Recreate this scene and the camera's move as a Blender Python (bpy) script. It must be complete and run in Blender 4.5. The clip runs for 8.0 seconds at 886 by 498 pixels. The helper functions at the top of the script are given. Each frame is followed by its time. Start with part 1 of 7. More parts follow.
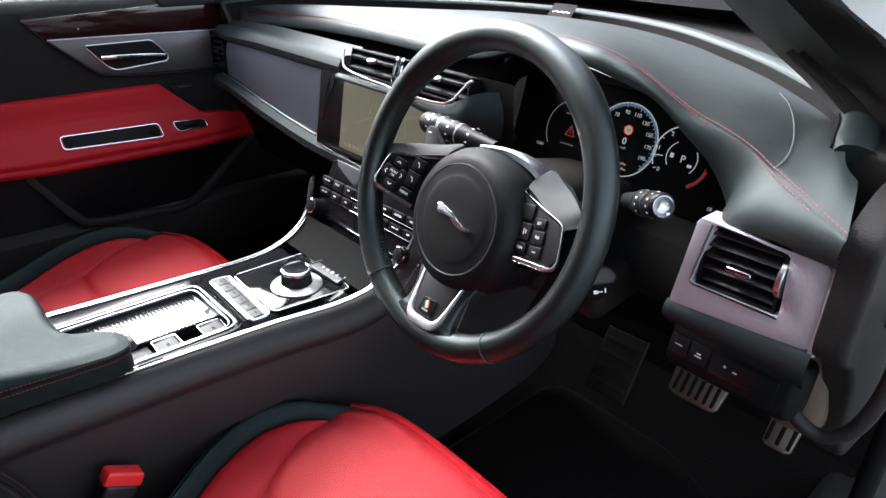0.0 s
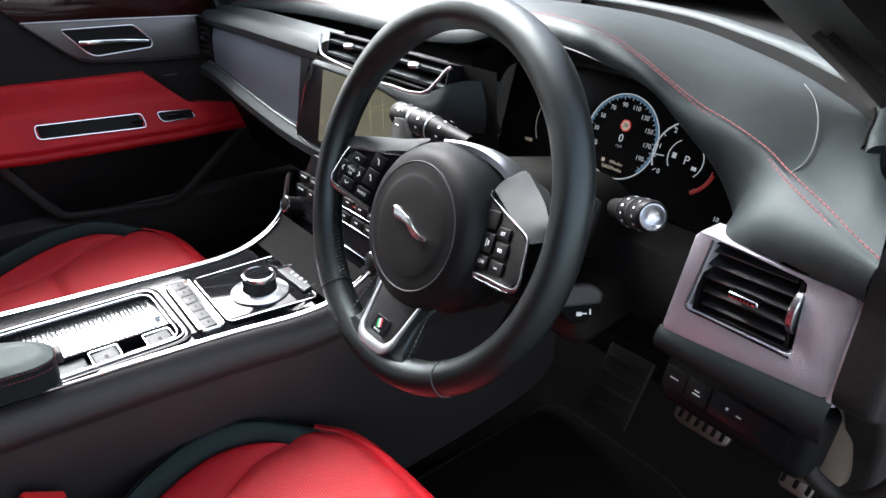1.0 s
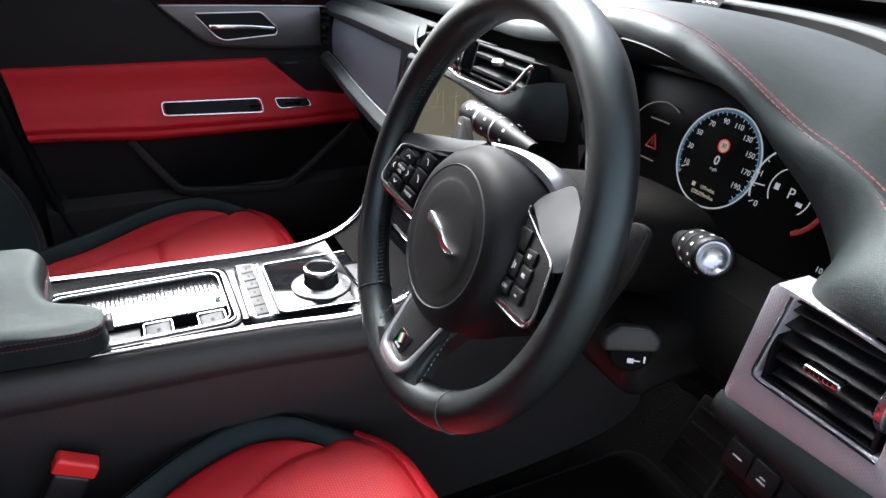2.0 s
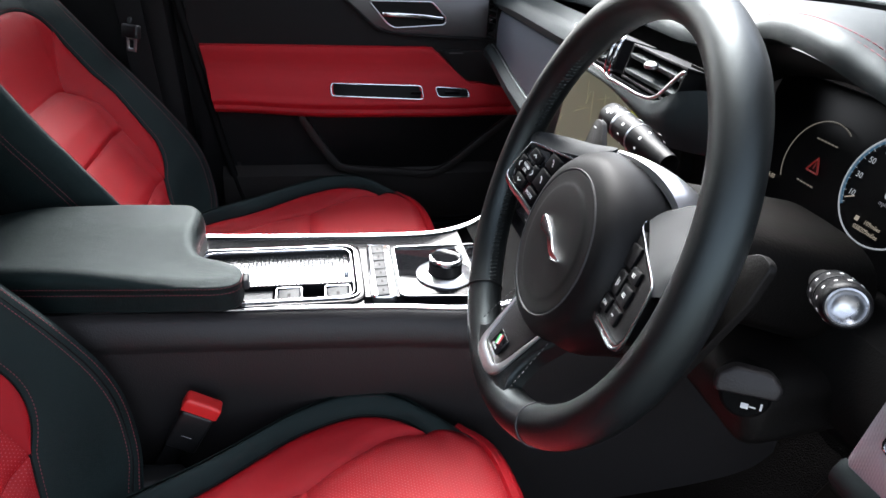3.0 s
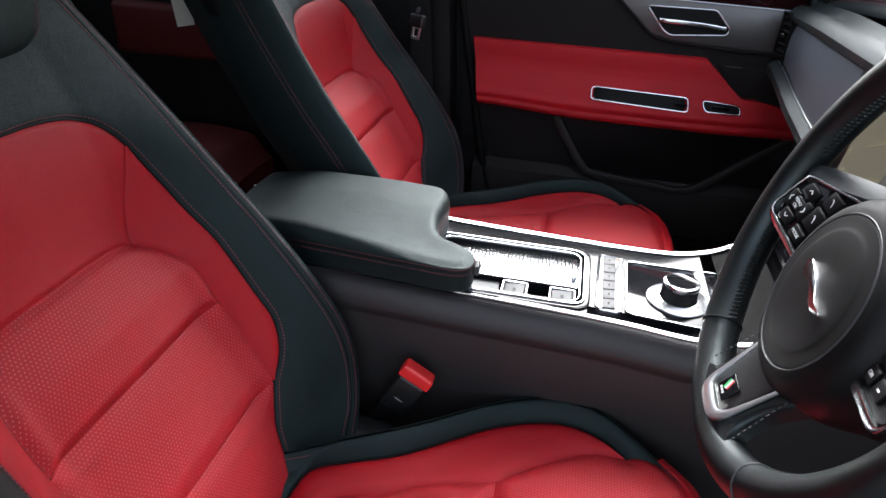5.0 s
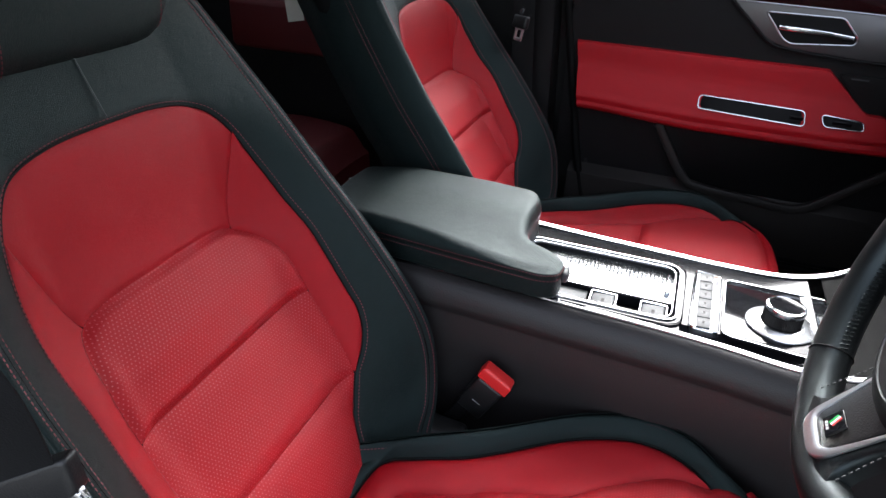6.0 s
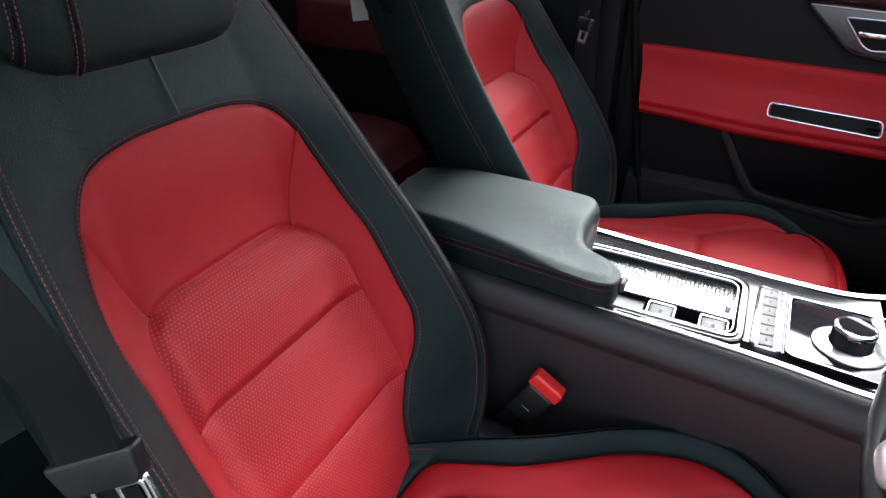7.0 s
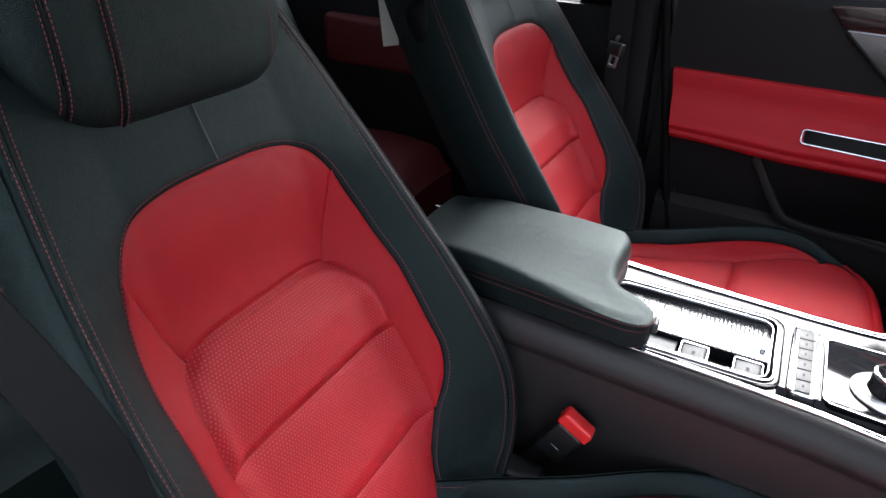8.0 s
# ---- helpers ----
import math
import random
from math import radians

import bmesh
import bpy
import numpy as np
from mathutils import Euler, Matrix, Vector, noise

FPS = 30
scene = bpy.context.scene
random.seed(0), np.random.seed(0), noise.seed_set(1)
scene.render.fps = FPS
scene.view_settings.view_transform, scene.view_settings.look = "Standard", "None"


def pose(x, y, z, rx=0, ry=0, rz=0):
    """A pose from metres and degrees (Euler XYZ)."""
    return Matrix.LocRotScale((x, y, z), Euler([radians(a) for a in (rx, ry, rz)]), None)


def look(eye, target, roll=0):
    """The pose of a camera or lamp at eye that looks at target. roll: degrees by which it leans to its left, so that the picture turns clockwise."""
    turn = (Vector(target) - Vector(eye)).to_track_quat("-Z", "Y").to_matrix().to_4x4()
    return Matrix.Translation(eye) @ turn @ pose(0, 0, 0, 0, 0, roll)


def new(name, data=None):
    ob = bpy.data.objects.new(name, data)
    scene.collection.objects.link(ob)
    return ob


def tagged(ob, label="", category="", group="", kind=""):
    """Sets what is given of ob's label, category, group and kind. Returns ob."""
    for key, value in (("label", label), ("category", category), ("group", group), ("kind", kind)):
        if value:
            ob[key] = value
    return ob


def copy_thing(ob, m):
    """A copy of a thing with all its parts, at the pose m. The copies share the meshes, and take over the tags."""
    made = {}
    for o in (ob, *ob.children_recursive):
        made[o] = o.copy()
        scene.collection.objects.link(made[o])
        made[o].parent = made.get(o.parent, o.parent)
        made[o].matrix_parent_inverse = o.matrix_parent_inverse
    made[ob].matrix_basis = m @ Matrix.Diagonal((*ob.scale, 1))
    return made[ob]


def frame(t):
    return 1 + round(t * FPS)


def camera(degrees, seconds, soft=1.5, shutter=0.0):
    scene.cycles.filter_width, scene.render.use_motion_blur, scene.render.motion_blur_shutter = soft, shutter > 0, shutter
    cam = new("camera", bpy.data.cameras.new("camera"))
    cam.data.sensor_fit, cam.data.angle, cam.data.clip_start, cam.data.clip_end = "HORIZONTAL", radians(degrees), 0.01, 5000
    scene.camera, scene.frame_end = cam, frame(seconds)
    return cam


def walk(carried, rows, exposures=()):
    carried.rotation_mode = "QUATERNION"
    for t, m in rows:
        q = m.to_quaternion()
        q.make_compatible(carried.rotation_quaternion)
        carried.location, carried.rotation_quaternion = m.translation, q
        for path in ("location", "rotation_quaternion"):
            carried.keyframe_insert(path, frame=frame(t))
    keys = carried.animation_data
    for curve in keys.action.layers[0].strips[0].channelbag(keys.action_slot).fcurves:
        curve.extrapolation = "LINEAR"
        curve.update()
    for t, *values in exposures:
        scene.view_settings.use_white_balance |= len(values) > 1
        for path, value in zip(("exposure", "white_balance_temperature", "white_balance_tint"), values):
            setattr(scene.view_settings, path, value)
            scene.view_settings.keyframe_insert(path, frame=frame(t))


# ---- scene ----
EXPOSURE = 2.84
cam = camera(67.52, 8.0)
PATH = [
    (0.0, 0.8554, -0.4738, 1.1527, 63.538, -1.506, 48.108),
    (0.5, 0.8332, -0.4179, 1.1337, 63.200, -1.536, 48.937),
    (1.0, 0.8266, -0.3535, 1.1198, 63.245, -1.586, 50.824),
    (1.2, 0.8281, -0.3221, 1.1152, 63.122, -1.232, 52.891),
    (2.3, 0.8225, -0.2206, 1.0959, 63.090, -2.745, 69.166),
    (2.5, 0.8226, -0.2106, 1.0991, 62.761, -2.668, 72.218),
    (3.0, 0.8251, -0.1956, 1.0976, 62.203, -2.767, 79.843),
    (3.5, 0.8245, -0.1927, 1.0979, 61.640, -2.918, 86.848),
    (4.0, 0.8228, -0.1925, 1.0979, 61.384, -2.902, 92.485),
    (4.5, 0.8234, -0.1972, 1.1004, 61.163, -2.868, 97.292),
    (6.0, 0.8156, -0.2040, 1.0933, 60.908, -2.632, 110.509),
    (6.5, 0.8152, -0.2055, 1.0911, 60.618, -2.507, 113.589),
    (7.0, 0.8146, -0.2120, 1.0971, 60.554, -2.522, 115.439),
    (7.5, 0.8150, -0.2219, 1.1142, 60.564, -2.572, 116.569),
    (8.0, 0.8017, -0.2378, 1.1325, 60.729, -2.457, 117.251),
]
walk(cam, [(t, pose(x, y, z, rx, ry, rz)) for t, x, y, z, rx, ry, rz in PATH],
     exposures=[(t, EXPOSURE + e, 6250, 10) for t, e in ((0.0, -0.08), (1.2, -0.10), (2.5, -0.18), (3.5, -0.26), (4.5, -0.22), (6.0, -0.10), (8.0, 0.0))])

# ---- world and light: an overcast day round a parked car with its driver's door open ----
world = bpy.data.worlds.new("sky")
scene.world = world
world.use_nodes = True
wn = world.node_tree.nodes
sky = wn.new("ShaderNodeTexSky")
sky.sky_type = "NISHITA"
sky.sun_disc = False
sky.sun_elevation, sky.sun_rotation = radians(45), radians(-92)
sky.air_density, sky.dust_density = 1.0, 3.5
wn["Background"].inputs["Strength"].default_value = 0.15
soft = wn.new("ShaderNodeHueSaturation")
soft.inputs["Saturation"].default_value = 0.40
world.node_tree.links.new(sky.outputs["Color"], soft.inputs["Color"])
world.node_tree.links.new(soft.outputs["Color"], wn["Background"].inputs["Color"])
sun = new("sun", bpy.data.lights.new("sun", "SUN"))
sun.data.energy, sun.data.angle, sun.data.color = 1.6, radians(44), (1.0, 0.99, 0.97)
sun.matrix_world = look((-6.0, 0.3, 5.6), (0.0, 0.0, 0.0))


# ---- materials ----
def base_material(name, colour, rough, metal=0.0):
    m = bpy.data.materials.new(name)
    m.use_nodes = True
    b = m.node_tree.nodes["Principled BSDF"]
    b.inputs["Base Color"].default_value = (*colour, 1)
    b.inputs["Roughness"].default_value = rough
    b.inputs["Metallic"].default_value = metal
    return m, m.node_tree.nodes, m.node_tree.links, b


def vary(m, colour, spread, scale, rough, rough_spread, where="Object"):
    """Two scales of uneven colour and gloss."""
    nodes, links = m.node_tree.nodes, m.node_tree.links
    b = nodes["Principled BSDF"]
    co = nodes.new("ShaderNodeTexCoord")
    big, fine = nodes.new("ShaderNodeTexNoise"), nodes.new("ShaderNodeTexNoise")
    big.inputs["Scale"].default_value, fine.inputs["Scale"].default_value = scale, scale * 14
    big.inputs["Detail"].default_value = 4
    mix = nodes.new("ShaderNodeMix")
    mix.data_type = "RGBA"
    mix.inputs["A"].default_value = (*[c * (1 - spread) for c in colour], 1)
    mix.inputs["B"].default_value = (*[min(1, c * (1 + spread)) for c in colour], 1)
    both = nodes.new("ShaderNodeMath")
    both.operation = "MULTIPLY_ADD"
    both.inputs[1].default_value = 0.6
    half = nodes.new("ShaderNodeMath")
    half.operation = "MULTIPLY"
    half.inputs[1].default_value = 0.4
    links.new(co.outputs[where], big.inputs["Vector"])
    links.new(co.outputs[where], fine.inputs["Vector"])
    links.new(fine.outputs["Fac"], half.inputs[0])
    links.new(big.outputs["Fac"], both.inputs[0])
    links.new(half.outputs[0], both.inputs[2])
    links.new(both.outputs[0], mix.inputs["Factor"])
    links.new(mix.outputs["Result"], b.inputs["Base Color"])
    r = nodes.new("ShaderNodeMapRange")
    r.inputs["To Min"].default_value, r.inputs["To Max"].default_value = rough - rough_spread, rough + rough_spread
    links.new(both.outputs[0], r.inputs["Value"])
    links.new(r.outputs["Result"], b.inputs["Roughness"])
    return co


def leather(name, colour, rough=0.42, grain=900, depth=0.0004, perforated=False, spread=0.12, wrinkle=0.0006, gloss=0.28):
    m, nodes, links, b = base_material(name, colour, rough)
    co = vary(m, colour, spread, 9, rough, 0.07)
    b.inputs["Specular IOR Level"].default_value = gloss
    vor = nodes.new("ShaderNodeTexVoronoi")
    vor.feature = "DISTANCE_TO_EDGE"
    vor.inputs["Scale"].default_value = grain
    links.new(co.outputs["Object"], vor.inputs["Vector"])
    clip = nodes.new("ShaderNodeMath")
    clip.operation = "MINIMUM"
    clip.inputs[1].default_value = 0.25
    links.new(vor.outputs["Distance"], clip.inputs[0])
    bump = nodes.new("ShaderNodeBump")
    bump.inputs["Distance"].default_value = depth * 4
    bump.inputs["Strength"].default_value = 0.6
    links.new(clip.outputs[0], bump.inputs["Height"])
    fold = nodes.new("ShaderNodeTexNoise")
    fold.inputs["Scale"].default_value = 38
    fold.inputs["Detail"].default_value = 3
    links.new(co.outputs["Object"], fold.inputs["Vector"])
    bump2 = nodes.new("ShaderNodeBump")
    bump2.inputs["Distance"].default_value = wrinkle
    links.new(fold.outputs["Fac"], bump2.inputs["Height"])
    links.new(bump.outputs["Normal"], bump2.inputs["Normal"])
    links.new(bump2.outputs["Normal"], b.inputs["Normal"])
    if perforated:
        uvn = nodes.new("ShaderNodeUVMap")
        sep = nodes.new("ShaderNodeSeparateXYZ")
        links.new(uvn.outputs["UV"], sep.inputs[0])
        pitch = 0.0044

        def op(kind, a, b2):
            n = nodes.new("ShaderNodeMath")
            n.operation = kind
            for k, v in ((0, a), (1, b2)):
                if isinstance(v, (int, float)):
                    n.inputs[k].default_value = v
                else:
                    links.new(v, n.inputs[k])
            return n.outputs[0]
        row = op("DIVIDE", sep.outputs["Y"], pitch * 0.8)
        odd = op("MULTIPLY", op("FLOORED_MODULO", op("FLOOR", row, 0), 2.0), 0.5)
        col = op("ADD", op("DIVIDE", sep.outputs["X"], pitch), odd)
        dx = op("MULTIPLY", op("SUBTRACT", op("FRACT", col, 0), 0.5), pitch)
        dy = op("MULTIPLY", op("SUBTRACT", op("FRACT", row, 0), 0.5), pitch * 0.8)
        d2 = op("ADD", op("MULTIPLY", dx, dx), op("MULTIPLY", dy, dy))
        hole = op("LESS_THAN", d2, 0.00062 ** 2)
        old = b.inputs["Base Color"].links[0].from_socket
        mix = nodes.new("ShaderNodeMix")
        mix.data_type = "RGBA"
        links.new(hole, mix.inputs["Factor"])
        links.new(old, mix.inputs["A"])
        mix.inputs["B"].default_value = (0.44, 0.09, 0.10, 1)
        links.new(mix.outputs["Result"], b.inputs["Base Color"])
    return m


def plastic(name, colour, rough=0.5, grain=700, depth=0.0006, spread=0.12, gloss=0.4):
    m, nodes, links, b = base_material(name, colour, rough)
    b.inputs["Specular IOR Level"].default_value = gloss
    co = vary(m, colour, spread, 7, rough, 0.06)
    n = nodes.new("ShaderNodeTexNoise")
    n.inputs["Scale"].default_value = grain
    links.new(co.outputs["Object"], n.inputs["Vector"])
    bump = nodes.new("ShaderNodeBump")
    bump.inputs["Distance"].default_value = depth
    bump.inputs["Strength"].default_value = 0.5
    links.new(n.outputs["Fac"], bump.inputs["Height"])
    links.new(bump.outputs["Normal"], b.inputs["Normal"])
    return m


def metal(name, colour, rough=0.12, spread=0.03, scale=40):
    m, nodes, links, b = base_material(name, colour, rough, 1.0)
    vary(m, colour, 0.05, scale, rough, spread)
    return m


def woven(name, colour, rough, metallic, pitch=0.0032):
    """A satin panel with a fine weave of raised lozenges."""
    m, nodes, links, b = base_material(name, colour, rough, metallic)
    co = vary(m, colour, 0.08, 12, rough, 0.05)
    chk = nodes.new("ShaderNodeTexWave")
    chk.wave_type, chk.bands_direction = "BANDS", "DIAGONAL"
    chk.inputs["Scale"].default_value = 0.31 / pitch
    chk2 = nodes.new("ShaderNodeTexWave")
    chk2.wave_type, chk2.bands_direction = "BANDS", "X"
    chk2.inputs["Scale"].default_value = 0.31 / pitch
    links.new(co.outputs["Object"], chk.inputs["Vector"])
    links.new(co.outputs["Object"], chk2.inputs["Vector"])
    mul = nodes.new("ShaderNodeMath")
    mul.operation = "MULTIPLY"
    links.new(chk.outputs["Fac"], mul.inputs[0])
    links.new(chk2.outputs["Fac"], mul.inputs[1])
    bump = nodes.new("ShaderNodeBump")
    bump.inputs["Distance"].default_value = 0.0003
    bump.inputs["Strength"].default_value = 0.7
    links.new(mul.outputs[0], bump.inputs["Height"])
    links.new(bump.outputs["Normal"], b.inputs["Normal"])
    return m


def carpet_material(name, colour):
    m, nodes, links, b = base_material(name, colour, 0.95)
    b.inputs["Specular IOR Level"].default_value = 0.06
    co = vary(m, colour, 0.35, 25, 0.93, 0.05)
    n = nodes.new("ShaderNodeTexNoise")
    n.inputs["Scale"].default_value = 420
    n.inputs["Detail"].default_value = 4
    links.new(co.outputs["Object"], n.inputs["Vector"])
    bump = nodes.new("ShaderNodeBump")
    bump.inputs["Distance"].default_value = 0.003
    links.new(n.outputs["Fac"], bump.inputs["Height"])
    links.new(bump.outputs["Normal"], b.inputs["Normal"])
    return m


def glowing(name, colour, strength):
    m, nodes, links, b = base_material(name, (0.02, 0.02, 0.02), 0.3)
    b.inputs["Emission Color"].default_value = (*colour, 1)
    b.inputs["Emission Strength"].default_value = strength
    return m


RED = leather("red_leather", (0.315, 0.0058, 0.0112), 0.40, 1100, 0.0003, gloss=0.22)
# red leather again, darkened to hold the shade at the rear
RED_SHADED = leather("shaded_red_leather", (0.085, 0.006, 0.008), 0.45, 1100)
RED_PERF = leather("red_perforated_leather", (0.315, 0.0066, 0.0118), 0.40, 1100, 0.0003, perforated=True, wrinkle=0.0003, gloss=0.20)
BLACK = leather("black_leather", (0.0036, 0.0062, 0.0063), 0.43, 700, 0.0004, wrinkle=0.0010, gloss=0.27)
BLACK.node_tree.nodes["Principled BSDF"].inputs["Specular Tint"].default_value = (0.72, 1.0, 1.0, 1.0)
WHEEL_LEATHER = leather("wheel_leather", (0.0045, 0.0050, 0.0053), 0.36, 1300, 0.00006, wrinkle=0.00004, gloss=0.46)
DASH_SKIN = leather("dash_skin", (0.0098, 0.0126, 0.0132), 0.50, 900, 0.0002, gloss=0.24)
for skin in (DASH_SKIN, WHEEL_LEATHER):
    skin.node_tree.nodes["Principled BSDF"].inputs["Specular Tint"].default_value = (0.84, 1.0, 1.02, 1.0)
DOOR_SKIN = leather("door_skin", (0.0038, 0.0036, 0.0040), 0.5, 600, 0.0005, gloss=0.18)
SOFT_BLACK = plastic("soft_black_plastic", (0.006, 0.006, 0.0065), 0.42)
DARK = plastic("dark_plastic", (0.003, 0.003, 0.0033), 0.55, gloss=0.12)
CONSOLE_SKIN = plastic("console_plastic", (0.016, 0.0145, 0.0150), 0.46, 500, gloss=0.30)
COLUMN_SKIN = plastic("column_plastic", (0.0055, 0.005, 0.0047), 0.45, 500, gloss=0.15)
WING = plastic("wing_satin", (0.020, 0.0225, 0.024), 0.60, 1500, 0.0001, 0.06, gloss=0.16)
HUB_SKIN = plastic("hub_plastic", (0.0036, 0.0038, 0.0042), 0.50, 1800, 0.00012, 0.06, gloss=0.18)
POD_SILVER = metal("pod_silver", (0.62, 0.62, 0.64), 0.20)
KEY_GREY = plastic("key_grey", (0.045, 0.046, 0.048), 0.45, gloss=0.15)
PIANO, *_ = base_material("piano_black", (0.006, 0.006, 0.007), 0.06)
PIANO.node_tree.nodes["Principled BSDF"].inputs["Specular IOR Level"].default_value = 0.13
DISPLAY, *_ = base_material("display_black", (0.003, 0.003, 0.0032), 0.30)
DISPLAY.node_tree.nodes["Principled BSDF"].inputs["Specular IOR Level"].default_value = 0.08
CHROME = metal("chrome", (0.52, 0.53, 0.55), 0.12)
FRAME_SILVER = metal("frame_silver", (0.80, 0.80, 0.82), 0.30)
SATIN = metal("satin_silver", (0.44, 0.45, 0.47), 0.28)
ALU = metal("ribbed_aluminium", (0.60, 0.61, 0.62), 0.20)
WEAVE = woven("woven_silver", (0.34, 0.325, 0.355), 0.42, 0.30, 0.0018)
DASH_PANEL = woven("dark_satin_panel", (0.10, 0.115, 0.14), 0.38, 0.6, 0.0022)
DOOR_SILVER = woven("door_silver", (0.075, 0.072, 0.073), 0.40, 0.7)
CARPET = carpet_material("black_carpet", (0.0042, 0.0035, 0.0034))
RED_PLASTIC = plastic("red_plastic", (0.55, 0.02, 0.02), 0.35, 300, 0.0001, 0.05)
RED_THREAD, *_ = base_material("red_thread", (0.22, 0.042, 0.054), 0.7)
DARK_THREAD, *_ = base_material("dark_thread", (0.05, 0.05, 0.052), 0.7)
GREY_THREAD, *_ = base_material("grey_thread", (0.06, 0.065, 0.067), 0.7)
MATT = plastic("matt_black", (0.003, 0.003, 0.003), 0.9)
MATT.node_tree.nodes["Principled BSDF"].inputs["Specular IOR Level"].default_value = 0.1
RUBBER = plastic("rubber", (0.004, 0.004, 0.004), 0.7, gloss=0.08)
STEEL = metal("pedal_steel", (0.20, 0.175, 0.15), 0.45)
WHITE_MARK, *_ = base_material("white_marking", (0.70, 0.70, 0.70), 0.5)
GREY_MARK, *_ = base_material("grey_marking", (0.45, 0.45, 0.46), 0.5)
BUTTON = plastic("button_plastic", (0.006, 0.006, 0.0065), 0.40, 1500, 0.0001, gloss=0.10)
GREY_BUTTON = plastic("grey_button", (0.040, 0.042, 0.044), 0.45, gloss=0.15)
PAINT, *_ = base_material("white_car_paint", (0.72, 0.72, 0.70), 0.18)
HEADLINER = carpet_material("headliner_cloth", (0.03, 0.03, 0.03))
BELT = plastic("belt_webbing", (0.004, 0.004, 0.0045), 0.75, 900, 0.0008, gloss=0.15)
DUCT = plastic("brown_plastic", (0.085, 0.066, 0.050), 0.4, 500)
PILLAR = plastic("pillar_plastic", (0.0085, 0.0072, 0.0066), 0.55, 400, 0.0008, gloss=0.15)
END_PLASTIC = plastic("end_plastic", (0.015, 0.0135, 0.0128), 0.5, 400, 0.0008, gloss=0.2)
PLASTER = carpet_material("grey_plaster", (0.22, 0.22, 0.21))
REST = plastic("brown_rubber", (0.009, 0.007, 0.0055), 0.6, 300, gloss=0.15)
WHITEWASH = carpet_material("whitewash", (0.25, 0.25, 0.245))
PAPER = plastic("paper", (0.45, 0.43, 0.38), 0.8, 200, 0.0001)
ASPHALT = carpet_material("grey_paving", (0.12, 0.12, 0.117))
GLOW_WHITE = glowing("lit_white", (0.9, 0.95, 1.0), 0.060)
GLOW_BLUE = glowing("lit_blue", (0.15, 0.45, 0.75), 0.032)
GLOW_RED = glowing("lit_red", (1.0, 0.06, 0.05), 0.073)
GLOW_DIM = glowing("dim_red", (1.0, 0.05, 0.04), 0.02)
GLOW_AMBER = glowing("lit_amber", (1.0, 0.35, 0.05), 0.126)
GLOW_FAINT = glowing("faint_cream", (1.0, 0.88, 0.70), 0.022)
GLOW_CREAM = glowing("lit_cream", (1.0, 0.85, 0.65), 0.055)
SCREEN_LIT = glowing("lit_map", (0.30, 0.29, 0.18), 0.059)
SCREEN_LINE = glowing("lit_map_road", (0.50, 0.46, 0.25), 0.071)
SCREEN_GREEN = glowing("lit_map_green", (0.55, 0.60, 0.05), 0.084)
GLASS, *_ = base_material("window_glass", (1, 1, 1), 0.0)
GLASS.node_tree.nodes["Principled BSDF"].inputs["Transmission Weight"].default_value = 1.0
GLASS.node_tree.nodes["Principled BSDF"].inputs["IOR"].default_value = 1.02

# tint added to the unseen rear glass to keep light out of the back
DARK_GLASS, *_ = base_material("light_cutting_glass", (0.04, 0.042, 0.045), 0.0)
DARK_GLASS.node_tree.nodes["Principled BSDF"].inputs["Transmission Weight"].default_value = 1.0
DARK_GLASS.node_tree.nodes["Principled BSDF"].inputs["IOR"].default_value = 1.02


# ---- mesh helpers ----
def V(*a):
    return Vector(a)


def smooth(a, b, x):
    t = max(0.0, min(1.0, (x - a) / (b - a)))
    return t * t * (3 - 2 * t)


def lerp(a, b, t):
    return a + (b - a) * t


def finish(name, bm, material, sharp=40):
    me = bpy.data.meshes.new(name)
    bmesh.ops.recalc_face_normals(bm, faces=bm.faces)
    bm.to_mesh(me)
    bm.free()
    me.materials.append(material)
    for p in me.polygons:
        p.use_smooth = True
    me.set_sharp_from_angle(angle=radians(sharp))
    return me


def part(name, bm, material, parent, label="", sharp=40):
    """One mesh object under a thing or under a part."""
    ob = new(name, finish(name, bm, material, sharp))
    ob.parent = parent
    if parent is not None and parent.type == "MESH":
        ob.matrix_parent_inverse = parent.matrix_basis.inverted()
    tagged(ob, label, kind="stuff" if name in ("stitching", "lacing") else "")
    return ob


def thing(name, label, category, group="", kind="", at=(0, 0, 0)):
    ob = new(name)
    ob.empty_display_size = 0.05
    return tagged(ob, label, category, group, kind)


def setting(name, bm, material, label, category, sharp=40):
    return tagged(new(name, finish(name, bm, material, sharp)), label, category, kind="structure")


def catmull(pts, n, closed=False):
    """n points spaced along a smooth curve through pts."""
    pts = [Vector(p) for p in pts]
    m = len(pts)
    segs = m if closed else m - 1
    out = []
    for i in range(n):
        s = i / (n if closed else n - 1) * segs
        k = min(int(s), segs - 1)
        t = s - k
        if closed:
            p0, p1, p2, p3 = (pts[(k + j - 1) % m] for j in range(4))
        else:
            p1, p2 = pts[k], pts[k + 1]
            p0 = pts[k - 1] if k else p1 * 2 - p2
            p3 = pts[k + 2] if k + 2 < m else p2 * 2 - p1
        out.append(0.5 * ((2 * p1) + (p2 - p0) * t + (2 * p0 - 5 * p1 + 4 * p2 - p3) * t * t + (3 * p1 - p0 - 3 * p2 + p3) * t ** 3))
    return out


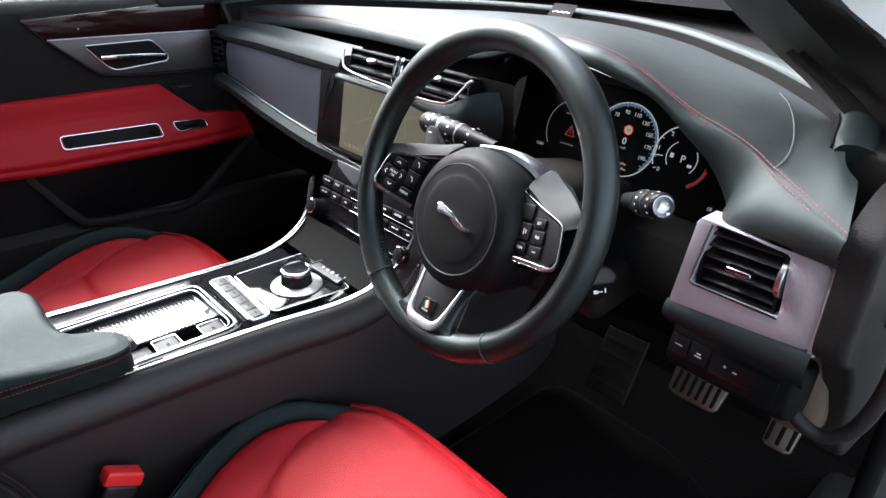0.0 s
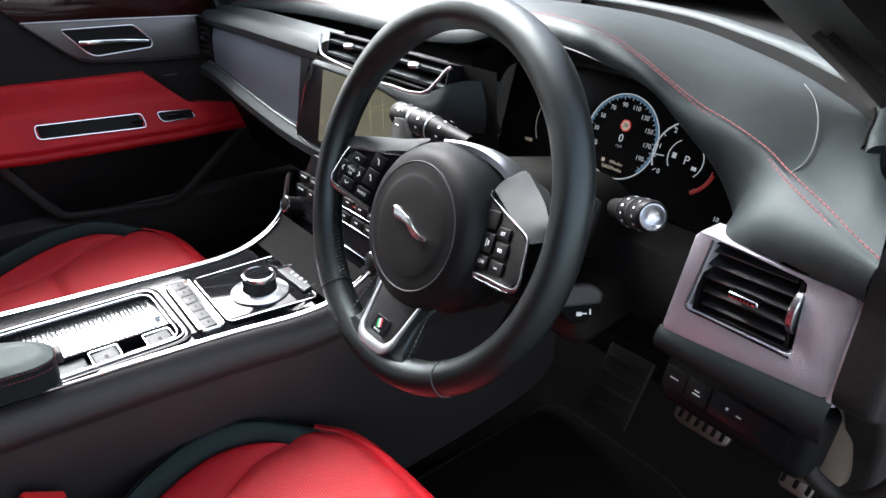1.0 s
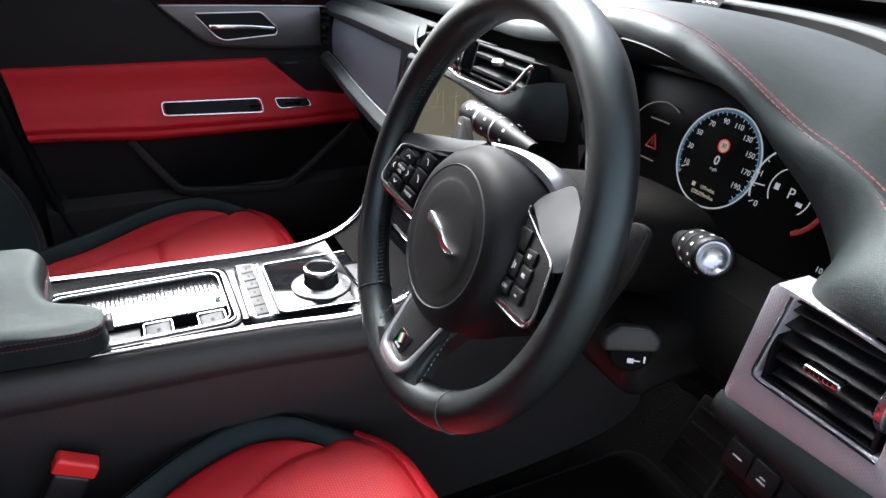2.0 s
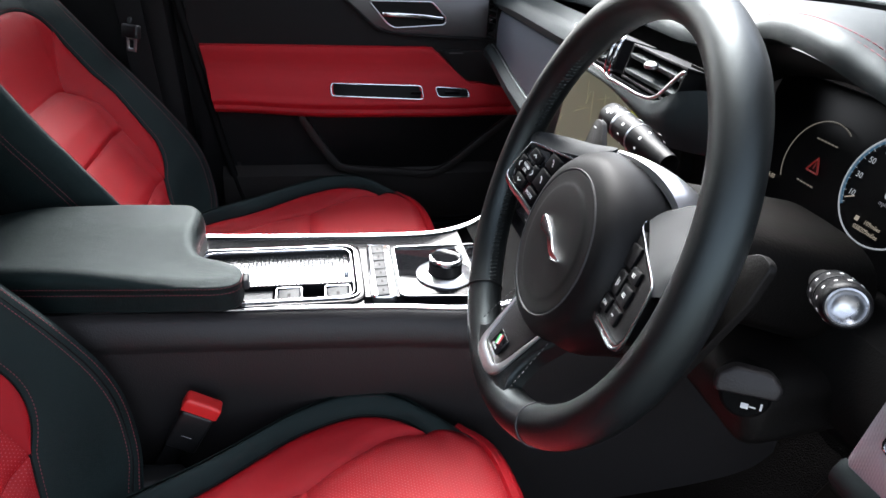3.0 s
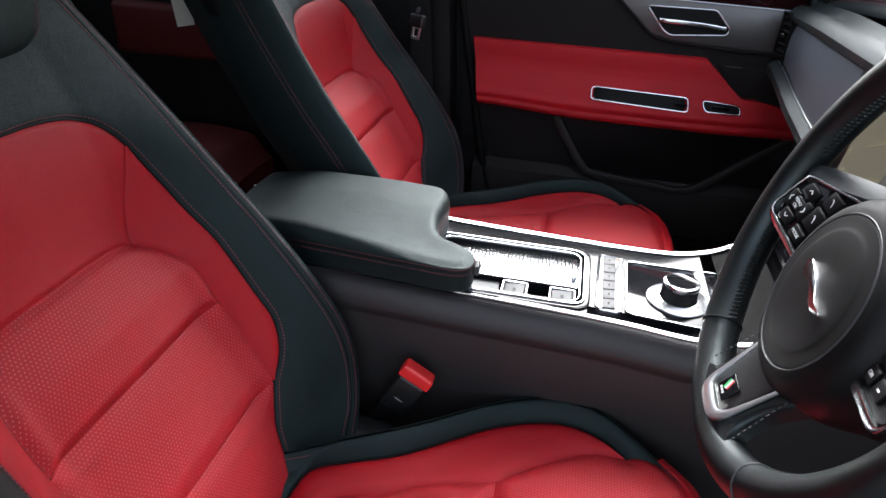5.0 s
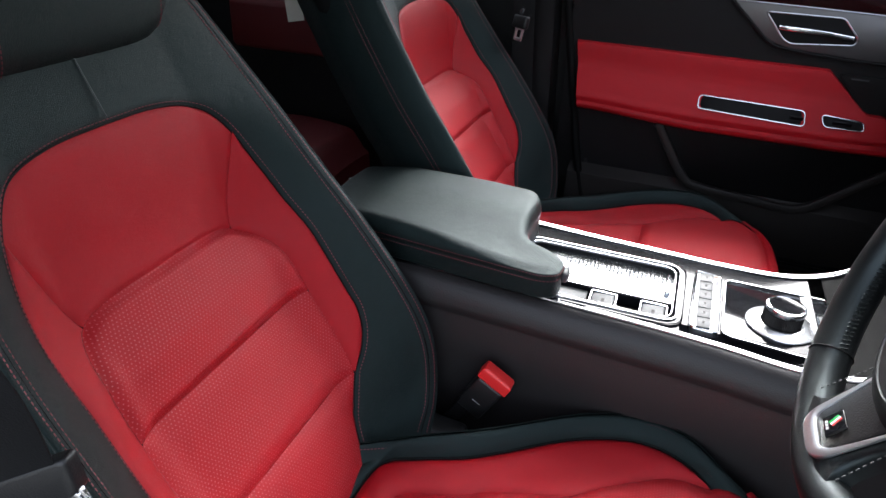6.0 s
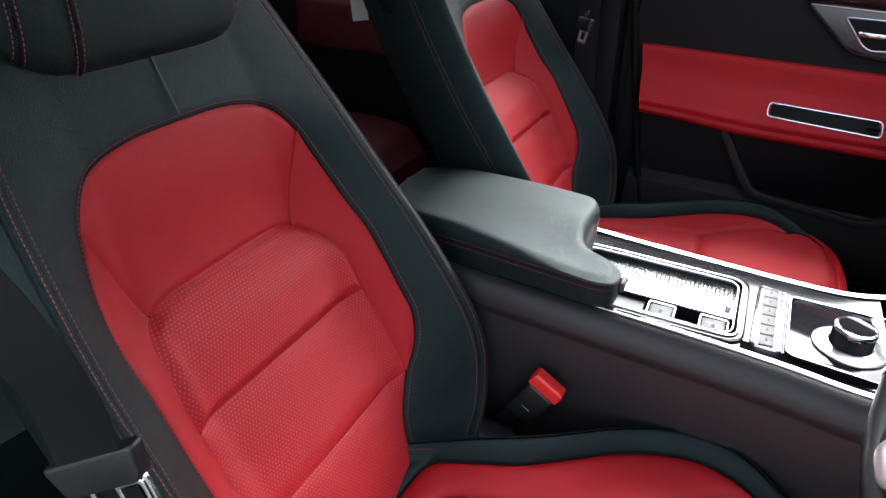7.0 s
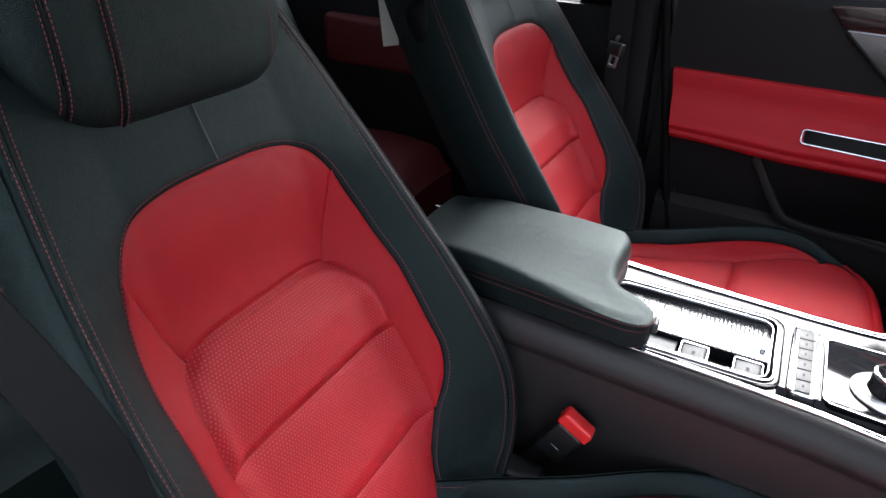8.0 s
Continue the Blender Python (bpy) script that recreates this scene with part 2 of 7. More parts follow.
def even(pts, n, closed=False):
    """n points at even steps along a polyline."""
    pts = [Vector(p) for p in pts]
    if closed:
        pts = pts + [pts[0]]
    d = [0.0]
    for a, b in zip(pts, pts[1:]):
        d.append(d[-1] + (b - a).length)
    out, k = [], 0
    for i in range(n):
        s = d[-1] * i / (n if closed else n - 1)
        while k < len(d) - 2 and d[k + 1] < s:
            k += 1
        out.append(pts[k].lerp(pts[k + 1], (s - d[k]) / max(d[k + 1] - d[k], 1e-9)))
    return out


def grid(rows, closed_u=False, closed_v=False, uvs=None, bm=None):
    """Quads over rows of points."""
    bm = bm or bmesh.new()
    vs = [[bm.verts.new(p) for p in r] for r in rows]
    lay = bm.loops.layers.uv.verify() if uvs else None
    nr, nc = len(rows), len(rows[0])
    for i in range(nr if closed_v else nr - 1):
        for j in range(nc if closed_u else nc - 1):
            a, b = (i + 1) % nr, (j + 1) % nc
            f = bm.faces.new((vs[i][j], vs[i][b], vs[a][b], vs[a][j]))
            if uvs:
                for lp, (r, c) in zip(f.loops, ((i, j), (i, b), (a, b), (a, j))):
                    lp[lay].uv = uvs[r][c]
    return bm


def cap(bm, ring):
    bm.faces.new(ring)


def box(size, m=None, r=0.002, seg=2, bm=None):
    """A block with rounded edges."""
    b2 = bmesh.new()
    bmesh.ops.create_cube(b2, size=1, matrix=Matrix.Diagonal((*size, 1)))
    if r:
        bmesh.ops.bevel(b2, geom=b2.edges[:], offset=min(r, 0.45 * min(size)), segments=seg, affect="EDGES", profile=0.5)
    if m is not None:
        b2.transform(m)
    return join(bm, b2)


def join(bm, b2):
    if bm is None:
        return b2
    me = bpy.data.meshes.new("tmp")
    b2.to_mesh(me)
    b2.free()
    bm.from_mesh(me)
    bpy.data.meshes.remove(me)
    return bm


def lathe(profile, seg=48, m=None, bm=None):
    """A turned body: profile of (radius, height) about local z."""
    rows = [[V(r * math.cos(2 * math.pi * k / seg), r * math.sin(2 * math.pi * k / seg), h) for k in range(seg)] for r, h in profile]
    b2 = grid(rows, closed_u=True)
    bmesh.ops.remove_doubles(b2, verts=b2.verts[:], dist=1e-6)
    if m is not None:
        b2.transform(m)
    return join(bm, b2)


def slab(poly, depth, m=None, r=0.001, seg=2, bm=None):
    """A flat plate: a polygon in local xy, its top at z = 0 and its foot at -depth, with a rounded rim."""
    b2 = bmesh.new()
    n = len(poly)
    cx = sum(p[0] for p in poly) / n
    cy = sum(p[1] for p in poly) / n

    def ring(inset, z):
        out = []
        for x, y in poly:
            d = max(math.hypot(x - cx, y - cy), 1e-6)
            k = max(0.0, 1 - inset / d)
            out.append(b2.verts.new((cx + (x - cx) * k, cy + (y - cy) * k, z)))
        return out
    rings = [ring(0, -depth)]
    for k in range(seg + 1):
        a = math.pi / 2 * k / seg
        rings.append(ring(r * (1 - math.cos(a)), -r + r * math.sin(a)))
    for a, b in zip(rings, rings[1:]):
        for k in range(n):
            b2.faces.new((a[k], a[(k + 1) % n], b[(k + 1) % n], b[k]))
    b2.faces.new(rings[-1])
    b2.faces.new(list(reversed(rings[0])))
    if m is not None:
        b2.transform(m)
    return join(bm, b2)


def rounded(pts, r, seg=5):
    """A polygon's corners rounded."""
    pts = [Vector((p[0], p[1])) for p in pts]
    out = []
    for k, p in enumerate(pts):
        a, b = pts[k - 1] - p, pts[(k + 1) % len(pts)] - p
        rr = min(r, 0.45 * a.length, 0.45 * b.length)
        a, b = p + a.normalized() * rr, p + b.normalized() * rr
        for i in range(seg + 1):
            t = i / seg
            out.append(tuple((1 - t) ** 2 * a + 2 * t * (1 - t) * p + t * t * b))
    return out


def sweep(path, section, closed=False, up=(0, 0, 1), bm=None, scale=None):
    """A section of (side, up) points carried along a path."""
    path = [Vector(p) for p in path]
    n = len(path)
    rows = []
    upv = Vector(up)
    for i, p in enumerate(path):
        if closed:
            t = path[(i + 1) % n] - path[i - 1]
        else:
            t = path[min(i + 1, n - 1)] - path[max(i - 1, 0)]
        t.normalize()
        side = t.cross(upv)
        if side.length < 1e-4:
            side = t.orthogonal()
        side.normalize()
        u2 = side.cross(t)
        k = scale(i / max(n - 1, 1)) if scale else 1.0
        rows.append([p + side * (a * k) + u2 * (b * k) for a, b in section])
    b2 = grid(rows, closed_u=True, closed_v=closed)
    if not closed:
        b2.verts.ensure_lookup_table()
        m = len(section)
        b2.faces.new([b2.verts[k] for k in reversed(range(m))])
        b2.faces.new([b2.verts[(n - 1) * m + k] for k in range(m)])
    return join(bm, b2)


def round_section(r, seg=10, rb=None):
    rb = rb or r
    return [(r * math.cos(2 * math.pi * k / seg), rb * math.sin(2 * math.pi * k / seg)) for k in range(seg)]


def flat_section(w, h, r=0.0008):
    return rounded([(-w / 2, -h / 2), (w / 2, -h / 2), (w / 2, h / 2), (-w / 2, h / 2)], r, 2)


def stitches(path, length=0.0042, gap=0.0022, r=0.00045, bm=None):
    """Small threads end to end along a path."""
    path = [Vector(p) for p in path]
    total = sum((b - a).length for a, b in zip(path, path[1:]))
    n = max(2, int(total / (length + gap)))
    pts = even(path, 3 * n + 1)
    bm = bm or bmesh.new()
    frac = length / (length + gap)
    for k in range(n):
        a = pts[3 * k]
        d = pts[3 * k + 3] - a
        t = d.normalized()
        side = t.orthogonal().normalized()
        u2 = t.cross(side)
        rows = []
        for s, q in ((0.0, 0.3), (0.15, 1.0), (0.85, 1.0), (1.0, 0.3)):
            c = a + d * (s * frac)
            rows.append([c + (side * math.cos(x) + u2 * math.sin(x)) * r * q for x in (0, 1.57, 3.14, 4.71)])
        vs = [[bm.verts.new(p) for p in row] for row in rows]
        for i in range(3):
            for j in range(4):
                bm.faces.new((vs[i][j], vs[i][(j + 1) % 4], vs[i + 1][(j + 1) % 4], vs[i + 1][j]))
        bm.faces.new(vs[0][::-1])
        bm.faces.new(vs[3])
    return bm


def words(text, size, m, material, parent, name="lettering", bold=0.0):
    """Raised lettering as a mesh, centred on local xy."""
    cu = bpy.data.curves.new(name, "FONT")
    cu.body, cu.size, cu.align_x, cu.align_y = text, size, "CENTER", "CENTER"
    cu.extrude, cu.offset, cu.resolution_u = 0.0001, bold, 3
    tmp = bpy.data.objects.new(name, cu)
    me = bpy.data.meshes.new_from_object(tmp)
    bpy.data.objects.remove(tmp)
    bpy.data.curves.remove(cu)
    me.transform(m)
    me.materials.clear()
    me.materials.append(material)
    ob = new(name, me)
    ob.parent = parent
    return ob


def bars(spots, m, material, parent, name="marking"):
    """Plain bars (x, y, w, h) that stand for marks too small to read."""
    for x, y, w, h in spots:
        part(name, box((w, h, 0.0003), m @ Matrix.Translation((x, y, 0)), 0, 1), material, parent)


# ---- the setting: ground, car floor, shell and roof ----
bm = bmesh.new()
bmesh.ops.create_grid(bm, x_segments=40, y_segments=40, size=400)
setting("ground", bm, ASPHALT, "grey paving under the parked car", "ground")

FLOOR_Z = 0.27
bm = grid([[V(lerp(-0.78, 0.72, i / 60), lerp(-1.6, 0.75, j / 60),
              FLOOR_Z + 0.22 * smooth(0.42, 0.75, lerp(-1.6, 0.75, j / 60)) + 0.004 * noise.noise(V(i * 0.7, j * 0.7, 0)))
            for i in range(61)] for j in range(61)])
setting("floor", bm, CARPET, "black carpeted car floor rising to the bulkhead", "floor")

# footwell mat of the driver
mat_poly = rounded([(0.19, 0.02), (0.60, 0.02), (0.60, 0.40), (0.47, 0.47), (0.19, 0.47)], 0.05)
mat = thing("floor_mat", "black carpet floor mat in the driver's footwell", "floor mat")
part("carpet_pad", slab(mat_poly, 0.010, Matrix.Translation((0, 0, FLOOR_Z + 0.018)), 0.004), CARPET, mat)
ring = [V(x, y, FLOOR_Z + 0.016) for x, y in mat_poly]
part("edging", sweep(ring, round_section(0.004, 8), closed=True), RUBBER, mat)

# bulkhead behind the pedals
bm = box((1.5, 0.02, 0.55), pose(0, 0.66, 0.60, -18), 0.005)
setting("wall_front", bm, CARPET, "black carpeted bulkhead behind the pedals", "wall")

# roof, with a gap only where glass and the open door are
def roof_point(i, j):
    x, y = lerp(-0.60, 0.60, i / 24), lerp(-1.75, -0.08, j / 30)
    return V(x, y, 1.43 - 0.05 * (x / 0.6) ** 2 - 0.10 * smooth(-0.9, -1.75, y) - 0.05 * smooth(-0.45, -0.06, y))
bm = grid([[roof_point(i, j) for i in range(25)] for j in range(31)])
bmesh.ops.solidify(bm, geom=bm.faces[:], thickness=-0.035)
setting("ceiling", bm, HEADLINER, "grey cloth headliner of the car's roof", "ceiling")

# unseen rail added above the open door to shade the driver's headrest
bm = sweep(catmull([(0.655, 0.02, 1.325), (0.665, -0.3, 1.325), (0.672, -0.7, 1.315), (0.665, -1.2, 1.29), (0.630, -1.68, 1.24)], 40), flat_section(0.11, 0.10, 0.03), up=(0, 0, 1))
setting("shade_rail", bm, HEADLINER, "cloth-covered unseen rail added to shade the driver's headrest", "roof rail")

# windscreen, header to scuttle
glass_rows = []
for j in range(13):
    t = j / 12
    w = lerp(0.70, 0.56, t)
    row = []
    for i in range(25):
        s = lerp(-1, 1, i / 24)
        row.append(V(s * w, lerp(0.98, -0.10, t) - 0.17 * s * s * (1 - 0.5 * t), lerp(0.97, 1.385, t) + 0.02 * math.sin(math.pi * t)))
    glass_rows.append(row)
bm = grid(glass_rows)
ws = setting("window_1", bm, GLASS, "clear curved windscreen glass", "windscreen")
ws.visible_shadow = False

rows = []
for j in range(5):
    row = []
    for i in range(33):
        q = lerp(-1, 1, i / 32)
        t = (0.075 + 0.11 * q * q) * j / 4
        row.append(V(q * lerp(0.70, 0.56, t), lerp(0.98, -0.10, t) - 0.17 * q * q * (1 - 0.5 * t) - 0.006, lerp(0.97, 1.385, t) + 0.02 * math.sin(math.pi * t) - 0.004))
    rows.append(row)
setting("frit_band", grid(rows), MATT, "black band along the windscreen's lower edge", "trim")

# bonnet outside
bm = grid([[V(lerp(-0.80, 0.80, i / 20), lerp(1.06, 1.95, j / 14),
              0.925 - 0.03 * abs(lerp(-1, 1, i / 20)) ** 3 - 0.18 * smooth(0.9, 2.1, lerp(1.06, 1.95, j / 14))) for i in range(21)] for j in range(15)])
bonnet = thing("bonnet", "white painted bonnet beyond the windscreen", "car bonnet")
part("skin", bm, PAINT, bonnet)

# black scuttle between glass and dashboard
bm = grid([[V(lerp(-0.74, 0.74, i / 24), y - 0.17 * lerp(-1, 1, i / 24) ** 2, z) for i in range(25)] for y, z in ((0.74, 0.955), (0.85, 0.962), (1.0, 0.985), (1.10, 0.992), (1.14, 0.95))])
setting("trim", bm, MATT, "black plastic scuttle at the foot of the windscreen", "trim")


def pillar(name, path, w, d, material, label):
    bm = sweep(catmull(path, 24), flat_section(w, d, min(w, d) * 0.35), up=(0, 1, 0.3))
    return setting(name, bm, material, label, "pillar")


pillar("pillar_front_driver", [(0.775, 0.30, 0.90), (0.755, 0.45, 0.985), (0.71, 0.42, 1.08), (0.64, 0.24, 1.26), (0.59, -0.06, 1.385)], 0.075, 0.07, SOFT_BLACK,
       "dark trimmed windscreen pillar beside the open door")
pillar("pillar_front_passenger", [(-0.75, 0.56, 0.93), (-0.70, 0.42, 1.08), (-0.635, 0.24, 1.26), (-0.585, -0.06, 1.38)], 0.15, 0.06, SOFT_BLACK,
       "dark trimmed windscreen pillar on the passenger side")
pillar("pillar_middle_passenger", [(-0.76, -0.50, 0.30), (-0.765, -0.51, 0.55), (-0.755, -0.53, 0.90), (-0.70, -0.56, 1.15), (-0.61, -0.60, 1.38)], 0.15, 0.07, DOOR_SKIN,
       "black trimmed door pillar on the passenger side")
bm = box((0.05, 0.30, 0.72), pose(-0.775, -0.53, 0.62), 0.01)
setting("wall_pillar", bm, DOOR_SKIN, "black lower trim of the door pillar", "wall")
pillar("pillar_middle_driver", [(0.76, -0.86, 0.30), (0.765, -0.87, 0.55), (0.745, -0.89, 0.90), (0.69, -0.91, 1.15), (0.61, -0.93, 1.38)], 0.15, 0.07, DOOR_SKIN,
       "black trimmed door pillar on the driver's side")
for side, nm, y0, y1 in ((-1, "rear_passenger", -1.62, -0.58), (1, "rear_driver", -1.62, -0.94)):
    bm = box((0.05, y1 - y0, 0.63), pose(side * 0.765, (y0 + y1) / 2, 0.27 + 0.315), 0.01)
    setting("wall_" + nm, bm, DOOR_SKIN, "black lower trim of the rear door", "wall")
    bm = grid([[V(side * lerp(0.745, 0.60, j / 6), lerp(y0, y1, i / 6), lerp(0.90, 1.38, j / 6)) for i in range(7)] for j in range(7)])
    setting("window_" + nm, bm, DARK_GLASS, "rear side window darkened to cut light", "window")
bm = box((1.5, 0.06, 0.70), pose(0, -1.66, 0.62), 0.01)
setting("wall_rear", bm, DOOR_SKIN, "dark wall behind the rear bench", "wall")
bm = grid([[V(lerp(-0.6, 0.6, i / 8), lerp(-1.68, -1.75, j / 4), lerp(0.97, 1.31, j / 4)) for i in range(9)] for j in range(5)])
setting("window_rear", bm, DARK_GLASS, "rear window glass darkened to cut light", "window")
# door sills
bm = box((0.12, 2.3, 0.10), pose(0.745, -0.45, 0.31), 0.02, 4)
setting("sill_driver", bm, SOFT_BLACK, "black plastic sill below the open door", "sill")
bm = box((0.10, 2.3, 0.10), pose(-0.76, -0.45, 0.31), 0.02, 4)
setting("sill_passenger", bm, SOFT_BLACK, "black plastic sill below the closed door", "sill")
for x, z in ((-0.706, 0.372), (-0.684, 0.364), (-0.662, 0.352)):
    setting("sill_tread", sweep([V(x, -0.25, z), V(x, 0.10, z), V(x, 0.58, z)], flat_section(0.015, 0.012, 0.004)), PIANO, "glossy black ridge of the sill tread", "trim")
inner = catmull([(0.300, 0.430, 1.160), (0.360, 0.420, 1.110), (0.417, 0.395, 1.076), (0.502, 0.371, 1.028), (0.573, 0.341, 0.996), (0.658, 0.288, 0.955), (0.715, 0.225, 0.935)], 48)
crease = catmull([(0.520, 0.100, 1.180), (0.560, 0.160, 1.125), (0.584, 0.205, 1.092), (0.612, 0.287, 1.040), (0.655, 0.322, 0.996), (0.700, 0.310, 0.960), (0.735, 0.260, 0.935)], 48)
outer = catmull([(0.575, 0.100, 1.190), (0.600, 0.165, 1.140), (0.620, 0.231, 1.096), (0.642, 0.250, 1.076), (0.664, 0.262, 1.058), (0.705, 0.262, 1.015), (0.745, 0.240, 0.960)], 48)
rows = [[a.lerp(b, t) + V(0.004, -0.008, 0.006) * math.sin(math.pi * t) for a, b in zip(inner, crease)] for t in [k / 8 for k in range(9)]]
setting("pillar_trim", grid(rows), PILLAR, "dark trim at the foot of the windscreen pillar", "pillar trim")
rows = [[a.lerp(b, t) + V(-0.004, -0.020, 0.010) * math.sin(math.pi * t) ** 0.7 + V(0.0, -0.002, 0.0) for a, b in zip(crease, outer)] for t in [k / 8 for k in range(9)]]
rows.append([p + V(-0.012, 0.06, -0.012) for p in rows[-1]])
setting("pillar_cover", grid(rows), PILLAR, "padded brown-black cover of the windscreen pillar", "pillar trim")
rows = [[a + V(-0.012, 0.062, -0.012) for a in outer], [a + V(0.03, 0.085, 0.02) for a in outer], [a + V(0.09, 0.11, 0.05) for a in outer]]
setting("body_pillar", grid(rows), PAINT, "white painted windscreen pillar of the car body", "pillar")
for t in (0.26, 0.42):
    line = [inner[k].lerp(crease[k], t) + V(0.002, -0.010, 0.006) for k in range(25, 38)]
    setting("demister_slot", sweep(line, flat_section(0.012, 0.004, 0.001), up=(0.1, -0.7, 0.7)), MATT, "narrow black demister slot in the pillar trim", "air outlet")
# unseen walls added round the car to shape the light that reaches the cabin
setting("wall_added_east", box((0.2, 24, 1.0), pose(4.6, 0, 0.5), 0.02), WHITEWASH, "plain pale wall, unseen, added to shape the door-side light", "wall")
for nm, size, at in (("wall_added_north", (16, 0.2, 5.0), (0, 7, 2.5)), ("wall_added_south", (16, 0.2, 3.4), (0, -7, 1.7))):
    setting(nm, box(size, pose(*at), 0.02), PLASTER, "plain grey wall, unseen, added to cut low sky light", "wall")
# painted door frame at the driver's side
bm = sweep(catmull([(0.83, 0.33, 0.35), (0.835, 0.36, 0.65), (0.83, 0.40, 0.92), (0.79, 0.46, 1.02), (0.73, 0.34, 1.14), (0.66, 0.16, 1.30), (0.62, 0.0, 1.41)], 40), flat_section(0.06, 0.05, 0.015), up=(0, 1, 0.3))
setting("door_frame", bm, PAINT, "white painted door frame of the car body", "door frame")
bm = sweep(catmull([(0.775, 0.24, 0.30), (0.775, 0.25, 0.60), (0.772, 0.27, 0.84), (0.77, 0.36, 0.96), (0.715, 0.36, 1.10), (0.65, 0.18, 1.28), (0.61, 0.02, 1.40)], 40), round_section(0.011, 10), up=(0, 1, 0.3))
setting("door_seal", bm, RUBBER, "black rubber door seal round the opening", "door seal")


# ---- dashboard ----
dash = thing("dashboard", "black leather-look dashboard with pink twin stitching and silver trim", "dashboard")
# matched control points: front lip, then stitched seam, from the open door to the far side
LIP = [(0.712, 0.118, 0.892), (0.680, 0.124, 0.893), (0.640, 0.130, 0.894), (0.600, 0.140, 0.890), (0.582, 0.165, 0.884), (0.577, 0.190, 0.886), (0.565, 0.192, 0.906),
       (0.548, 0.186, 0.930), (0.521, 0.179, 0.954), (0.483, 0.172, 0.984), (0.436, 0.165, 0.999), (0.396, 0.162, 1.008), (0.322, 0.188, 1.006), (0.240, 0.222, 0.996),
       (0.155, 0.236, 0.972), (0.060, 0.248, 0.959), (0.0, 0.258, 0.955), (-0.120, 0.264, 0.954), (-0.300, 0.262, 0.950), (-0.450, 0.262, 0.941), (-0.560, 0.254, 0.931), (-0.650, 0.236, 0.913)]
SEAM = [(0.716, 0.104, 0.926), (0.690, 0.120, 0.931), (0.664, 0.138, 0.937), (0.642, 0.153, 0.941), (0.620, 0.167, 0.946), (0.594, 0.178, 0.956), (0.560, 0.185, 0.966),
        (0.530, 0.187, 0.974), (0.500, 0.187, 0.987), (0.465, 0.182, 1.006), (0.430, 0.178, 1.021), (0.392, 0.175, 1.029), (0.320, 0.200, 1.027), (0.240, 0.235, 1.017),
        (0.150, 0.258, 0.998), (0.060, 0.266, 0.983), (0.0, 0.275, 0.977), (-0.120, 0.280, 0.975), (-0.300, 0.277, 0.971), (-0.450, 0.275, 0.962), (-0.560, 0.268, 0.952), (-0.650, 0.250, 0.935)]
N = 150
lip, seam = catmull(LIP, N), catmull(SEAM, N)
rows = []
for k in range(17):
    t = k / 16
    rows.append([a.lerp(b, t) + V(0, -0.007, 0.004) * math.sin(math.pi * t) ** 0.8 * (1 - 0.4 * smooth(0.2, -0.1, a.x)) for a, b in zip(lip, seam)])
# the lip rolls under
under = [p + V(0, 0.012, -0.004) for p in lip]
under2 = [p + V(0, 0.05, -0.006) for p in lip]
part("cowl", grid([under2, under] + rows), DASH_SKIN, dash, "grained black cowl over the instruments")
# wall and block added to stop light leaking through the dashboard behind the vents
gap = [p for p in lip if p.x < 0.17]
part("gap_wall", grid([[p + V(0, d, z) for p in gap] for d, z in ((0.046, -0.003), (0.050, -0.03), (0.050, -0.10))]), MATT, dash, "added dark wall closing the gap behind the vents")
part("leak_block", box((0.40, 0.03, 0.14), Matrix.Translation((-0.10, 0.275, 0.852)), 0.004), MATT, dash, "added dark block stopping a light leak behind the vents")


HOOP = [(0.676, 0.224, 0.968), (0.668, 0.245, 0.974), (0.645, 0.320, 0.980), (0.600, 0.390, 0.982), (0.548, 0.445, 0.983), (0.460, 0.530, 0.984), (0.355, 0.610, 0.985), (0.240, 0.685, 0.986), (0.113, 0.735, 0.986), (0.0, 0.750, 0.986)]
hoop_pts = catmull(HOOP + [(-x, y, z) for x, y, z in HOOP[-2::-1]], N)
rows = []
for k in range(25):
    t = k / 24
    row = []
    for a, b in zip(seam, hoop_pts):
        end = b + (a - b).normalized() * 0.050
        p = a.lerp(V(end.x, end.y, b.z - 0.012), t)
        p.z += 0.008 * math.sin(math.pi * t) - 0.055 * smooth(0.87, 1.0, t) ** 2
        # the stitched groove
        p.z -= 0.0022 * math.exp(-(t * (b - a).length / 0.0022) ** 2)
        row.append(p)
    rows.append(row)
top_rows = rows
part("top_pad", grid(rows), DASH_SKIN, dash, "soft grained dashboard top")
ledge = rounded([(-0.030, -0.045), (-0.022, 0.002), (-0.008, 0.006), (0.012, 0.000), (0.018, -0.010), (0.014, -0.045)], 0.008, 4)
# black plate stands in for the shadow in the groove before the ledge
part("hoop_shade", sweep(hoop_pts[4:-4], [(-0.0335, -0.050), (-0.0255, -0.003), (-0.0240, -0.003), (-0.0310, -0.050)]), MATT, dash, "matt black plate painting the shadowed groove by the ledge")
part("hoop", sweep(hoop_pts, [(x, y) for x, y in ledge]), DASH_SKIN, dash, "padded ledge round the windscreen's foot")
st = bmesh.new()
for off in (-0.0054, 0.0054):
    line = []
    for i, p in enumerate(seam):
        d = (hoop_pts[i] - p).normalized() if off > 0 else (lip[i] - p).normalized()
        line.append(p + d * abs(off) + V(0, -0.0008, 0.0018 if off > 0 else 0.0036))
    stitches(catmull(line, 300), 0.0046, 0.0012, 0.00050, st)
part("stitching", st, RED_THREAD, dash, "pink twin stitching")
